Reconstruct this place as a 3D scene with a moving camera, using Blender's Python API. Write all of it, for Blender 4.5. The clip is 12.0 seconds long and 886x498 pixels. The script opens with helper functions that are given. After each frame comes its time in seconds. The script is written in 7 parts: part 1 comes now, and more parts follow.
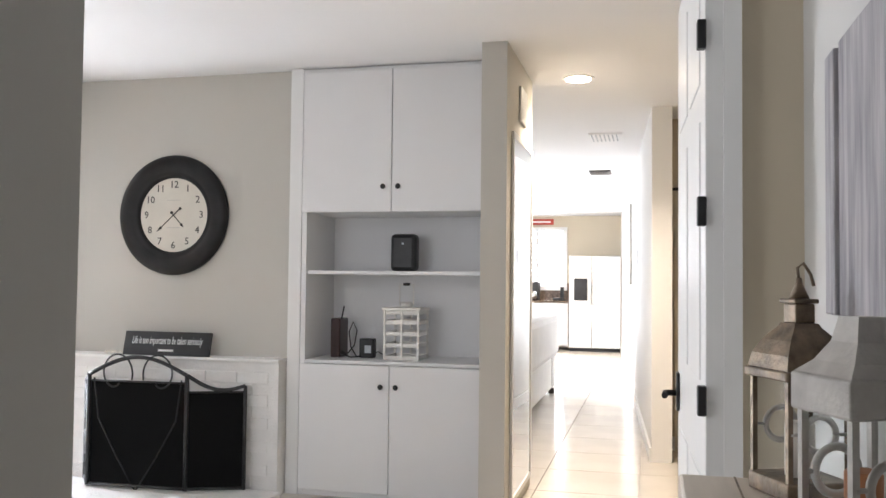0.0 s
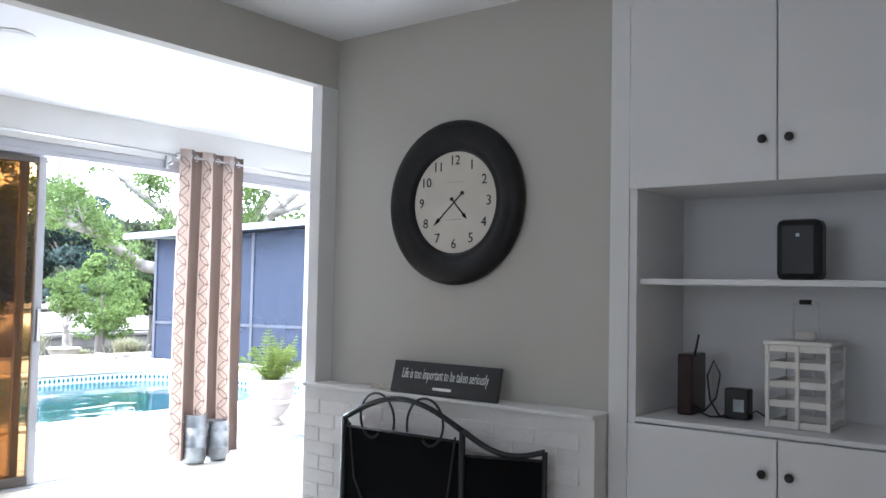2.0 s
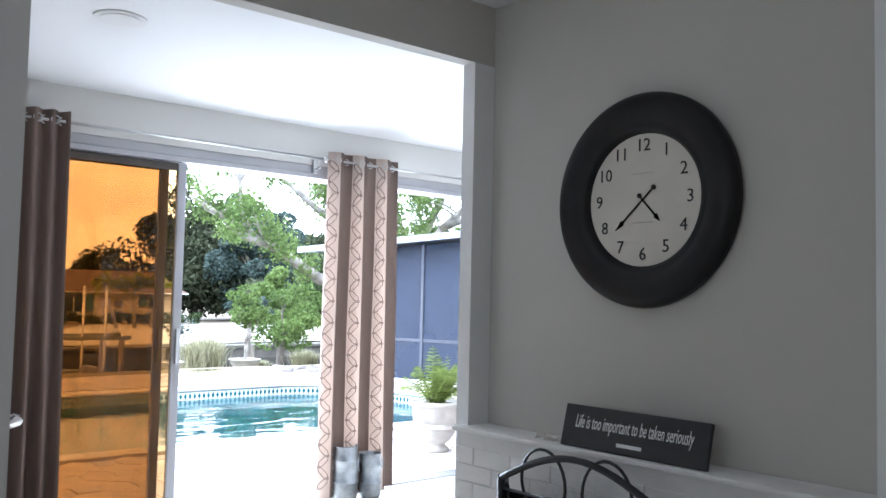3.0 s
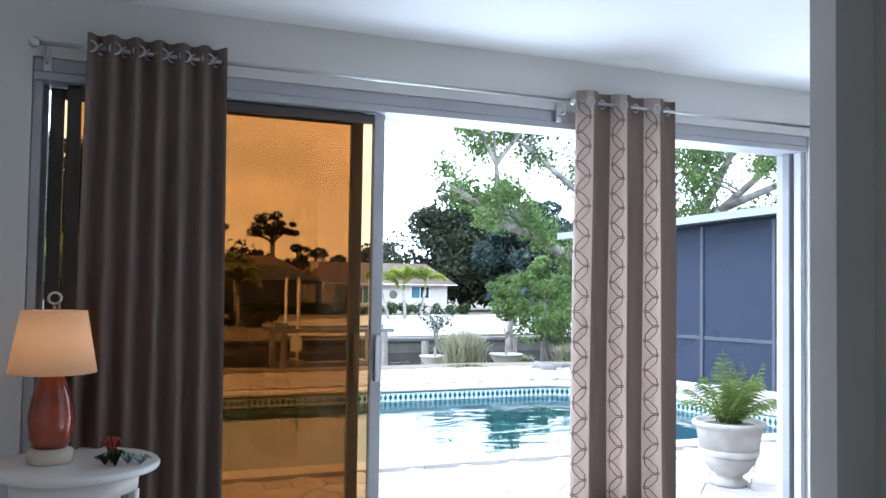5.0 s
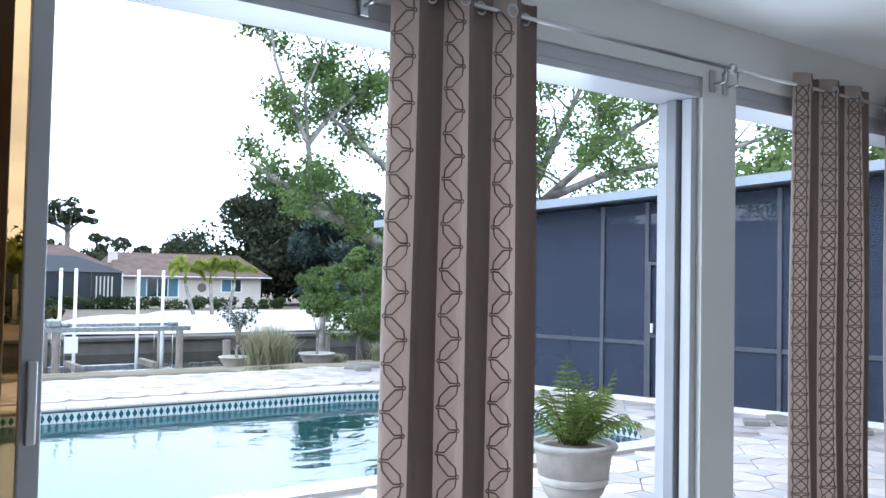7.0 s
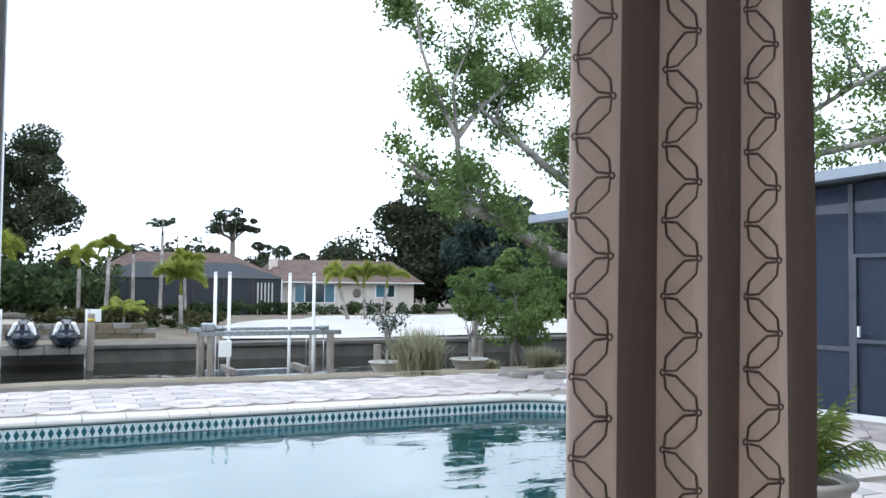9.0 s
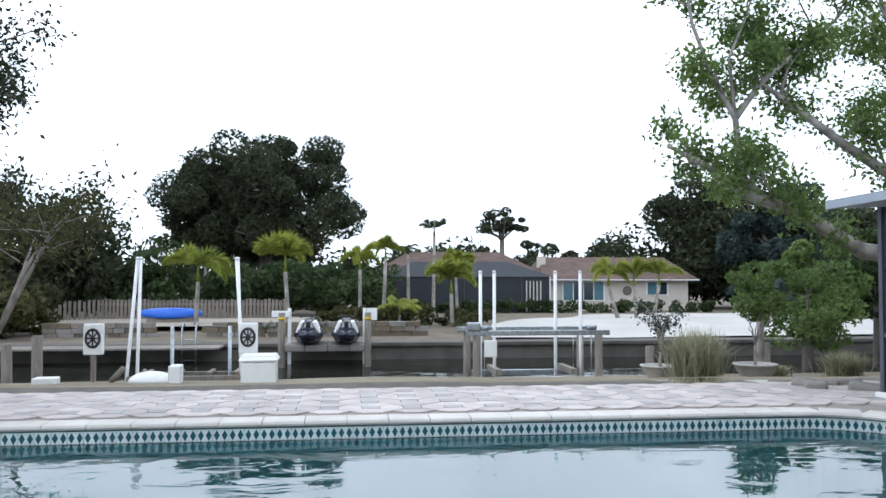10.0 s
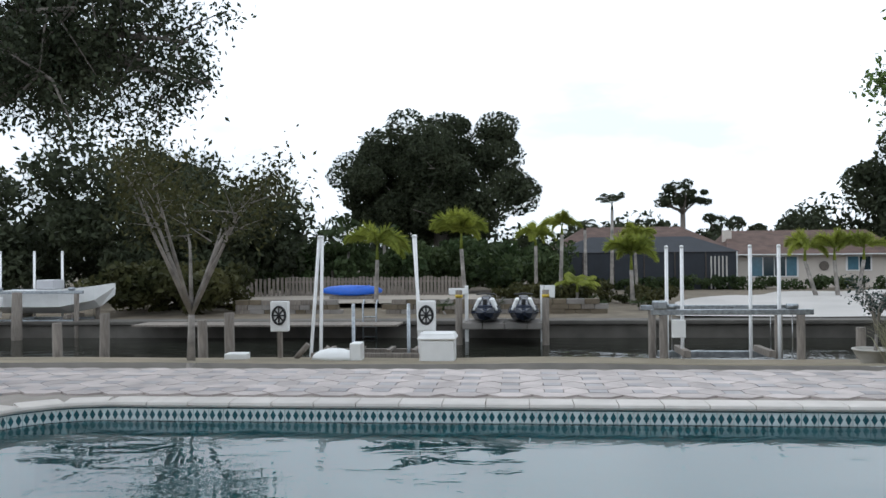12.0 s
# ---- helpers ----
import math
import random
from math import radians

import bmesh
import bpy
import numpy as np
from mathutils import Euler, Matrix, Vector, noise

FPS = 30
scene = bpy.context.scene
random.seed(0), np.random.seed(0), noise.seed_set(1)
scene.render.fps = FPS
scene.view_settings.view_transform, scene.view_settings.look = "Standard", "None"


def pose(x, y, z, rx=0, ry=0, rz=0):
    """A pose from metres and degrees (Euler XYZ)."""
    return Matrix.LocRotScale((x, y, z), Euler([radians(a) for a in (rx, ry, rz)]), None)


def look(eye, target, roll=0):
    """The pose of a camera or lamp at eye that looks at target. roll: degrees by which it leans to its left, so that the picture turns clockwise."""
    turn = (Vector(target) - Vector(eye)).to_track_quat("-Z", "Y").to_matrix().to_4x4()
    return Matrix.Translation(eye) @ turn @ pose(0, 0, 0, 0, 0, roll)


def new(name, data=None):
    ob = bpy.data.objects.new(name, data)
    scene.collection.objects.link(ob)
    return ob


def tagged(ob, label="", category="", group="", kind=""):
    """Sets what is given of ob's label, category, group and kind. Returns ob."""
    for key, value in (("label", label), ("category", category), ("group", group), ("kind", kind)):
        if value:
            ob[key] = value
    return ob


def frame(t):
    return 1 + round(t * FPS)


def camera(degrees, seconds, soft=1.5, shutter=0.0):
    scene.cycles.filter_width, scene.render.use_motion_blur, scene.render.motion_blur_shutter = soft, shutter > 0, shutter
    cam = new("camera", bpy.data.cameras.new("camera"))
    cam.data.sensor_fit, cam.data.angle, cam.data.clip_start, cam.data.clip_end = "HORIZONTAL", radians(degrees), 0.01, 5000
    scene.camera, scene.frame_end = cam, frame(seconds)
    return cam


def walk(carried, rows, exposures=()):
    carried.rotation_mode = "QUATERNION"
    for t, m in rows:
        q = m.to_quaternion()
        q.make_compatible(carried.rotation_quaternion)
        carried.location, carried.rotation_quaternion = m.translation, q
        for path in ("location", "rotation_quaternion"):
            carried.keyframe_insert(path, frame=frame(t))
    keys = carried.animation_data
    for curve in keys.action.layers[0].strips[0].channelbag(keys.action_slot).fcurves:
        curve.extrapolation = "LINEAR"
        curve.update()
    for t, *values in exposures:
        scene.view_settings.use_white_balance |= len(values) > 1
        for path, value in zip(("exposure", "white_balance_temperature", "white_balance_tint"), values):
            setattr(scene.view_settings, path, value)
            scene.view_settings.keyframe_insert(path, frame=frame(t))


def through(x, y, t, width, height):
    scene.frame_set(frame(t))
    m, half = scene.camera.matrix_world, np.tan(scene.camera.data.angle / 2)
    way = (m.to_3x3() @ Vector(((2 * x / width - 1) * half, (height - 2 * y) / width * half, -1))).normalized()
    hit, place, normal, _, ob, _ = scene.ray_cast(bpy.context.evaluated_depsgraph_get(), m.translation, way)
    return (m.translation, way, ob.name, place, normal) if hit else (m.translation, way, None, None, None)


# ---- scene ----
cam = camera(54.9, 12.0)

PATH = [
    (0, (0.661, -0.193, 1.375), (0.185, 1.748, 1.449), 0.6),
    (0.5, (0.606, 0.041, 1.381), (-0.014, 1.941, 1.458), 0.5),
    (1, (0.458, 0.643, 1.359), (-0.416, 2.44, 1.446), 0.6),
    (1.5, (0.275, 1.04, 1.345), (-0.782, 2.736, 1.439), 0.9),
    (2, (0.085, 1.476, 1.372), (-1.137, 3.055, 1.466), 1.1),
    (2.5, (-0.14, 1.841, 1.384), (-1.511, 3.293, 1.495), 1.2),
    (3, (-0.438, 2.113, 1.413), (-1.958, 3.408, 1.526), 1.3),
    (3.5, (-0.845, 2.464, 1.406), (-2.551, 3.5, 1.53), 1.3),
    (5.5, (-1.97, 3.147, 1.433), (-3.818, 3.909, 1.508), 0.8),
    (6, (-2.372, 3.383, 1.425), (-4.129, 4.337, 1.497), 0.9),
    (6.5, (-2.678, 3.619, 1.419), (-4.322, 4.756, 1.489), 1.1),
    (8.5, (-3.509, 4.076, 1.355), (-5.165, 5.196, 1.424), 0.5),
    (9, (-3.792, 4.235, 1.325), (-5.61, 5.064, 1.403), 0.6),
    (9.5, (-4.169, 4.407, 1.343), (-6.107, 4.894, 1.425), 0.4),
    (10, (-4.477, 4.504, 1.332), (-6.463, 4.733, 1.401), -0.0),
    (10.5, (-4.633, 4.496, 1.317), (-6.631, 4.558, 1.368), -0.2),
    (11, (-4.783, 4.478, 1.322), (-6.782, 4.419, 1.358), -0.3),
    (11.5, (-4.938, 4.476, 1.331), (-6.932, 4.331, 1.355), -0.5),
    (12, (-4.976, 4.445, 1.332), (-6.968, 4.268, 1.348), -0.5),
]
walk(cam, [(t, look(e, a, r)) for t, e, a, r in PATH],
     exposures=[(0, 2.6, 6000, 12), (1.0, 2.2, 5650, 11), (2.5, 1.45, 5450, 9), (3.7, 1.0, 5300, 7), (5.5, 0.25, 5100, 6), (6.5, -0.1, 5150, 6), (8.5, -0.6, 5500, 6), (9.5, -0.85, 5600, 6), (12, -1.55, 5850, 6)])

# ---- light ----
world = bpy.data.worlds.new("overcast_sky")
scene.world = world
world.use_nodes = True
wn, wl = world.node_tree.nodes, world.node_tree.links
wn.clear()
w_out = wn.new("ShaderNodeOutputWorld")
w_bg = wn.new("ShaderNodeBackground")
w_sky = wn.new("ShaderNodeTexSky")
w_sky.sky_type, w_sky.sun_disc = "NISHITA", False
w_sky.sun_elevation, w_sky.sun_rotation = radians(32), radians(200)
w_co = wn.new("ShaderNodeTexCoord")
w_map = wn.new("ShaderNodeMapping")
w_map.inputs["Scale"].default_value = (2.2, 2.2, 7.0)
w_no = wn.new("ShaderNodeTexNoise")
w_no.inputs["Scale"].default_value, w_no.inputs["Detail"].default_value, w_no.inputs["Roughness"].default_value = 1.6, 8, 0.55
w_ramp = wn.new("ShaderNodeValToRGB")
w_ramp.color_ramp.elements[0].position, w_ramp.color_ramp.elements[0].color = 0.38, (27, 27.4, 28.5, 1)
w_ramp.color_ramp.elements[1].position, w_ramp.color_ramp.elements[1].color = 0.60, (38, 38, 38.5, 1)
w_mix = wn.new("ShaderNodeMix")
w_mix.data_type = "RGBA"
w_mix.inputs["Factor"].default_value = 0.88
wl.new(w_co.outputs["Generated"], w_map.inputs["Vector"])
wl.new(w_map.outputs["Vector"], w_no.inputs["Vector"])
wl.new(w_no.outputs["Fac"], w_ramp.inputs["Fac"])
wl.new(w_sky.outputs["Color"], w_mix.inputs["A"])
wl.new(w_ramp.outputs["Color"], w_mix.inputs["B"])
wl.new(w_mix.outputs["Result"], w_bg.inputs["Color"])
w_bg.inputs["Strength"].default_value = 0.12
wl.new(w_bg.outputs["Background"], w_out.inputs["Surface"])

sun = new("sun", bpy.data.lights.new("sun", "SUN"))
sun.data.energy, sun.data.angle, sun.data.color = 1.2, radians(12), (1.0, 0.96, 0.9)
sun.matrix_world = look((0, 0, 30), (10, 22, 8))


def area_lamp(name, eye, target, w, h, watts, color=(1, 1, 1)):
    ob = new(name, bpy.data.lights.new(name, "AREA"))
    ob.data.shape, ob.data.size, ob.data.size_y, ob.data.energy, ob.data.color = "RECTANGLE", w, h, watts, color
    ob.matrix_world = look(eye, target)
    return ob


# added fill lamps that brighten living room and family room; neither has an opening there
area_lamp("fill_light_living", (-1.35, 0.47, 1.55), (-1.2, 4, 1.2), 1.9, 1.5, 5, (1.0, 0.97, 0.93))
area_lamp("fill_light_family", (-2.9, 11.0, 1.5), (0.5, 11.0, 1.0), 2.6, 1.9, 42, (0.97, 0.98, 1.0))

# lamps added just outside the open sliding doors to boost the sky's light
area_lamp("door_fill_a", (-5.45, 5.3, 1.1), (-3.0, 5.3, 1.25), 2.0, 1.9, 46, (0.96, 0.98, 1.0))
area_lamp("door_fill_b", (-5.45, 7.45, 1.1), (-3.0, 7.45, 1.25), 1.2, 1.9, 20, (0.96, 0.98, 1.0))

# ---- materials ----


def material(name, color, rough=0.6, metal=0.0, vary=0.08, scale=6.0, bump=0.0, bscale=60.0, fine=0.0, color2=None, random_obj=0.0, island=0.0,
             spec=0.5, stretch=(1, 1, 1), coat=0.0):
    m = bpy.data.materials.new(name)
    m.use_nodes = True
    n, l = m.node_tree.nodes, m.node_tree.links
    b = n["Principled BSDF"]
    b.inputs["Roughness"].default_value, b.inputs["Metallic"].default_value = rough, metal
    b.inputs["Specular IOR Level"].default_value = spec
    b.inputs["Coat Weight"].default_value = coat
    co = n.new("ShaderNodeTexCoord")
    mp = n.new("ShaderNodeMapping")
    mp.inputs["Scale"].default_value = stretch
    l.new(co.outputs["Object"], mp.inputs["Vector"])
    no = n.new("ShaderNodeTexNoise")
    no.inputs["Scale"].default_value, no.inputs["Detail"].default_value = scale, 6
    l.new(mp.outputs["Vector"], no.inputs["Vector"])
    ramp = n.new("ShaderNodeValToRGB")
    c = Vector(color)
    d = Vector(color2) if color2 else c * (1 - vary * 2)
    ramp.color_ramp.elements[0].position, ramp.color_ramp.elements[1].position = 0.3, 0.68
    ramp.color_ramp.elements[0].color, ramp.color_ramp.elements[1].color = (*d, 1), (*(c if color2 else c * (1 + vary * 0.3)), 1)
    l.new(no.outputs["Fac"], ramp.inputs["Fac"])
    last = ramp.outputs["Color"]
    if fine:
        n2 = n.new("ShaderNodeTexNoise")
        n2.inputs["Scale"].default_value, n2.inputs["Detail"].default_value = bscale * 1.3, 3
        l.new(mp.outputs["Vector"], n2.inputs["Vector"])
        hv = n.new("ShaderNodeHueSaturation")
        mr = n.new("ShaderNodeMapRange")
        mr.inputs["To Min"].default_value, mr.inputs["To Max"].default_value = 1 - fine, 1 + fine
        l.new(n2.outputs["Fac"], mr.inputs["Value"])
        l.new(mr.outputs["Result"], hv.inputs["Value"])
        l.new(last, hv.inputs["Color"])
        last = hv.outputs["Color"]
    for amount, socket in ((random_obj, ("ShaderNodeObjectInfo", "Random")), (island, ("ShaderNodeNewGeometry", "Random Per Island"))):
        if amount:
            src = n.new(socket[0])
            hv = n.new("ShaderNodeHueSaturation")
            mr = n.new("ShaderNodeMapRange")
            mr.inputs["To Min"].default_value, mr.inputs["To Max"].default_value = 1 - amount, 1 + amount
            l.new(src.outputs[socket[1]], mr.inputs["Value"])
            l.new(mr.outputs["Result"], hv.inputs["Value"])
            l.new(last, hv.inputs["Color"])
            last = hv.outputs["Color"]
    l.new(last, b.inputs["Base Color"])
    if bump:
        nb = n.new("ShaderNodeTexNoise")
        nb.inputs["Scale"].default_value, nb.inputs["Detail"].default_value = bscale, 4
        l.new(mp.outputs["Vector"], nb.inputs["Vector"])
        bp = n.new("ShaderNodeBump")
        bp.inputs["Strength"].default_value, bp.inputs["Distance"].default_value = bump, 0.01
        l.new(nb.outputs["Fac"], bp.inputs["Height"])
        l.new(bp.outputs["Normal"], b.inputs["Normal"])
    return m


def leaf_material(name, color, color2, through=0.35):
    m = material(name, color, 0.6, vary=0.2, scale=0.7, color2=color2, island=0.35, spec=0.12)
    n, l = m.node_tree.nodes, m.node_tree.links
    b = n["Principled BSDF"]
    tr = n.new("ShaderNodeBsdfTranslucent")
    src = b.inputs["Base Color"].links[0].from_socket
    l.new(src, tr.inputs["Color"])
    mx = n.new("ShaderNodeMixShader")
    mx.inputs["Fac"].default_value = through
    l.new(b.outputs["BSDF"], mx.inputs[1])
    l.new(tr.outputs["BSDF"], mx.inputs[2])
    l.new(mx.outputs["Shader"], n["Material Output"].inputs["Surface"])
    return m


def let_light_through(m, amount):
    n, l = m.node_tree.nodes, m.node_tree.links
    b = n["Principled BSDF"]
    tr, mx = n.new("ShaderNodeBsdfTranslucent"), n.new("ShaderNodeMixShader")
    l.new(b.inputs["Base Color"].links[0].from_socket, tr.inputs["Color"])
    mx.inputs["Fac"].default_value = amount
    l.new(b.outputs["BSDF"], mx.inputs[1])
    l.new(tr.outputs["BSDF"], mx.inputs[2])
    l.new(mx.outputs["Shader"], n["Material Output"].inputs["Surface"])


def glass_material(name, tint, gloss=0.06):
    m = bpy.data.materials.new(name)
    m.use_nodes = True
    n, l = m.node_tree.nodes, m.node_tree.links
    n.remove(n["Principled BSDF"])
    tr, gl, mx, fr = (n.new(k) for k in ("ShaderNodeBsdfTransparent", "ShaderNodeBsdfGlossy", "ShaderNodeMixShader", "ShaderNodeFresnel"))
    tr.inputs["Color"].default_value = (*tint, 1)
    gl.inputs["Roughness"].default_value = 0.01
    fr.inputs["IOR"].default_value = 1.0 + gloss * 8
    l.new(fr.outputs["Fac"], mx.inputs["Fac"])
    l.new(tr.outputs["BSDF"], mx.inputs[1])
    l.new(gl.outputs["BSDF"], mx.inputs[2])
    l.new(mx.outputs["Shader"], n["Material Output"].inputs["Surface"])
    return m


M = {
    "wall": material("wall_paint_greige", (0.53, 0.512, 0.468), 0.85, vary=0.015, scale=1.3, bump=0.03, bscale=220),
    "wall_sun": material("wall_paint_light_grey", (0.62, 0.61, 0.585), 0.85, vary=0.015, scale=1.3, bump=0.03, bscale=220),
    "wall_tan": material("wall_paint_tan", (0.60, 0.53, 0.41), 0.85, vary=0.015, scale=1.3, bump=0.03, bscale=220),
    "wall_white": material("wall_paint_white", (0.80, 0.79, 0.77), 0.85, vary=0.012, scale=1.3, bump=0.05, bscale=180),
    "ceiling": material("ceiling_paint", (0.82, 0.82, 0.82), 0.9, vary=0.012, scale=1.0, bump=0.12, bscale=120),
    "trim": material("white_trim", (0.78, 0.78, 0.77), 0.4, vary=0.02, scale=3.0),
    "cabinet": material("white_cabinet_paint", (0.76, 0.76, 0.765), 0.38, vary=0.015, scale=2.0, bump=0.03, bscale=90),
    "matt_black": material("matt_black_mesh", (0.006, 0.006, 0.006), 0.9, spec=0.1),
    "black": material("black_metal", (0.012, 0.012, 0.013), 0.42, vary=0.2, scale=20, spec=0.5),
    "clock": material("black_clock_rim", (0.012, 0.011, 0.011), 0.45, spec=0.3, vary=0.25, scale=9, bump=0.05, bscale=40),
    "face": material("clock_face_paper", (0.66, 0.62, 0.54), 0.6, vary=0.05, scale=5),
    "ink": material("black_ink", (0.02, 0.018, 0.016), 0.6),
    "white_brick": material("white_painted_brick", (0.80, 0.79, 0.77), 0.6, vary=0.04, scale=8, bump=0.5, bscale=55, random_obj=0.02),
    "mortar": material("white_mortar", (0.775, 0.765, 0.745), 0.8, vary=0.05, bump=0.4, bscale=80),
    "tile": material("cream_floor_tile", (0.70, 0.655, 0.585), 0.16, vary=0.05, scale=2.2, fine=0.02, random_obj=0.025, island=0.02),
    "grout": material("tile_grout", (0.52, 0.48, 0.42), 0.8),
    "alu_shaded": material("shaded_track_aluminium", (0.22, 0.22, 0.23), 0.4, vary=0.05),
    "alu": material("white_aluminium", (0.42, 0.42, 0.44), 0.35, vary=0.04, scale=5),
    "alu_dark": material("bronze_aluminium", (0.07, 0.055, 0.045), 0.35, vary=0.1),
    "steel": material("brushed_steel", (0.55, 0.55, 0.55), 0.3, 1.0, vary=0.05, scale=12),
    "bronze_glass": glass_material("bronze_tinted_glass", (0.62, 0.49, 0.33), 0.03),
    "clear_glass": glass_material("clear_glass", (0.96, 0.97, 0.97), 0.006),
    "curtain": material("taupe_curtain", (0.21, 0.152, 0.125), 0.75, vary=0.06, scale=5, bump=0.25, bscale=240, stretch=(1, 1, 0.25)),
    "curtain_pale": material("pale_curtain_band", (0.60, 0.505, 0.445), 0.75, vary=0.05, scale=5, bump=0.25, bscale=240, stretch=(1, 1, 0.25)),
    "embroidery": material("brown_embroidery", (0.16, 0.115, 0.09), 0.7),
    "paver": material("pink_grey_paver", (0.56, 0.495, 0.47), 0.75, vary=0.12, scale=3, fine=0.08, bump=0.35, bscale=70, random_obj=0.16, island=0.16),
    "paver_joint": material("paver_sand_joint", (0.30, 0.27, 0.24), 0.9, bump=0.3),
    "coping": material("pale_coping", (0.56, 0.52, 0.48), 0.65, vary=0.07, scale=4, bump=0.25, bscale=70, random_obj=0.06),
    "plaster": material("pool_plaster", (0.36, 0.67, 0.71), 0.6, vary=0.04, scale=2),
    "tile_white": material("pool_tile_white", (0.62, 0.68, 0.68), 0.15, vary=0.05, random_obj=0.04),
    "tile_teal": material("pool_tile_teal", (0.03, 0.10, 0.12), 0.15, vary=0.1),
    "grass": material("dry_lawn", (0.24, 0.20, 0.14), 0.95, vary=0.2, scale=0.9, color2=(0.15, 0.13, 0.085), fine=0.2, bump=0.6, bscale=40),
    "soil_pale": material("trodden_sand", (0.34, 0.30, 0.25), 0.95, vary=0.12, scale=0.8, bump=0.4, bscale=12),
    "sand": material("pale_sand", (0.47, 0.445, 0.42), 0.95, vary=0.06, scale=0.6, bump=0.4, bscale=12),
    "soil": material("garden_soil", (0.16, 0.13, 0.09), 0.95, vary=0.2, scale=1.5, bump=0.5, bscale=20),
    "seawall": material("dark_seawall_concrete", (0.115, 0.105, 0.092), 0.9, vary=0.2, scale=1.6, fine=0.1, bump=0.4, bscale=30),
    "concrete": material("weathered_concrete", (0.26, 0.24, 0.22), 0.9, vary=0.14, scale=1.6, fine=0.06, bump=0.4, bscale=30),
    "wood_grey": material("weathered_timber", (0.23, 0.20, 0.17), 0.85, vary=0.2, scale=5, stretch=(6, 6, 0.8), bump=0.4, bscale=40, random_obj=0.15),
    "screen": material("dark_insect_screen", (0.022, 0.026, 0.034), 0.7, vary=0.1, scale=2),
    "stucco": material("cream_stucco", (0.62, 0.56, 0.50), 0.9, vary=0.04, scale=1.2, bump=0.3, bscale=25),
    "shingle": material("brown_roof_shingle", (0.125, 0.08, 0.065), 0.9, vary=0.2, scale=1.5, fine=0.15, bump=0.5, bscale=8, stretch=(1, 1, 3)),
    "bark": material("grey_bark", (0.22, 0.19, 0.165), 0.9, vary=0.25, scale=3, bump=0.6, bscale=14, stretch=(1, 1, 0.4)),
    "bark_pale": material("pale_lichen_bark", (0.34, 0.31, 0.28), 0.9, vary=0.3, scale=4, bump=0.6, bscale=14),
    "leaf_oak": leaf_material("live_oak_leaves", (0.066, 0.076, 0.044), (0.026, 0.034, 0.018), 0.25),
    "leaf_green": leaf_material("green_leaves", (0.20, 0.27, 0.09), (0.09, 0.14, 0.045), 0.45),
    "leaf_mid": leaf_material("mid_green_leaves", (0.075, 0.10, 0.042), (0.03, 0.05, 0.02), 0.35),
    "leaf_dry": leaf_material("brown_green_leaves", (0.085, 0.082, 0.032), (0.03, 0.036, 0.014), 0.3),
    "leaf_blue": leaf_material("blue_grey_leaves", (0.07, 0.095, 0.085), (0.03, 0.05, 0.045), 0.3),
    "leaf_palm": leaf_material("yellow_green_palm_fronds", (0.36, 0.39, 0.07), (0.17, 0.21, 0.045), 0.45),
    "leaf_fern": leaf_material("fresh_fern_leaves", (0.22, 0.27, 0.07), (0.10, 0.15, 0.04), 0.45),
    "reed": leaf_material("dry_ornamental_grass", (0.42, 0.40, 0.28), (0.25, 0.25, 0.15), 0.4),
    "thatch": leaf_material("dead_palm_thatch", (0.16, 0.11, 0.07), (0.06, 0.045, 0.03), 0.3),
    "pot": material("grey_stone_planter", (0.46, 0.44, 0.40), 0.8, vary=0.12, scale=6, bump=0.3, bscale=50),
    "pot_band": material("pale_planter_band", (0.58, 0.56, 0.52), 0.8, vary=0.1, scale=6, bump=0.3, bscale=50),
    "white_plastic": material("white_plastic", (0.78, 0.78, 0.77), 0.35, vary=0.03),
    "galv": material("galvanised_metal", (0.42, 0.45, 0.48), 0.38, 0.85, vary=0.2, scale=14),
    "blue_tarp": material("blue_kayak_plastic", (0.02, 0.12, 0.60), 0.35, vary=0.08),
    "pvc": material("white_pvc_pole", (0.80, 0.80, 0.80), 0.35, vary=0.03),
    "lamp_red": material("glazed_red_ceramic", (0.36, 0.06, 0.025), 0.15, vary=0.3, scale=6, coat=0.4),
    "wood_stool": material("white_turned_wood", (0.78, 0.76, 0.72), 0.35, vary=0.03),
    "wood_table": material("bleached_wood_top", (0.66, 0.57, 0.47), 0.35, vary=0.12, scale=3, stretch=(8, 0.6, 8), bump=0.1),
    "lantern_brown": material("aged_bronze_lantern", (0.26, 0.195, 0.13), 0.45, 0.5, vary=0.35, scale=14, bump=0.2),
    "lantern_grey": material("grey_painted_lantern", (0.56, 0.53, 0.48), 0.6, vary=0.12, scale=12, bump=0.15),
    "candle": material("orange_candle_wax", (0.55, 0.24, 0.11), 0.5, vary=0.06),
    "candle_white": material("pale_candle_wax", (0.75, 0.70, 0.62), 0.5, vary=0.04),
    "picture": material("grey_brushed_picture", (0.50, 0.48, 0.49), 0.8, color2=(0.24, 0.23, 0.25), scale=7, stretch=(6, 6, 0.7), bump=0.2),
    "fridge": material("white_fridge_enamel", (0.74, 0.74, 0.74), 0.3, vary=0.015),
    "sofa": material("white_slipcover_cloth", (0.74, 0.73, 0.71), 0.9, vary=0.03, bump=0.3, bscale=150),
    "counter": material("brown_granite", (0.16, 0.12, 0.09), 0.2, vary=0.4, scale=40),
    "backsplash": material("brown_mosaic", (0.24, 0.17, 0.12), 0.3, vary=0.4, scale=25),
    "red_sign": material("red_sign_paint", (0.45, 0.05, 0.03), 0.5),
    "mat_door": material("tan_coir_mat", (0.38, 0.31, 0.23), 0.95, vary=0.15, scale=30, bump=0.6, bscale=300),
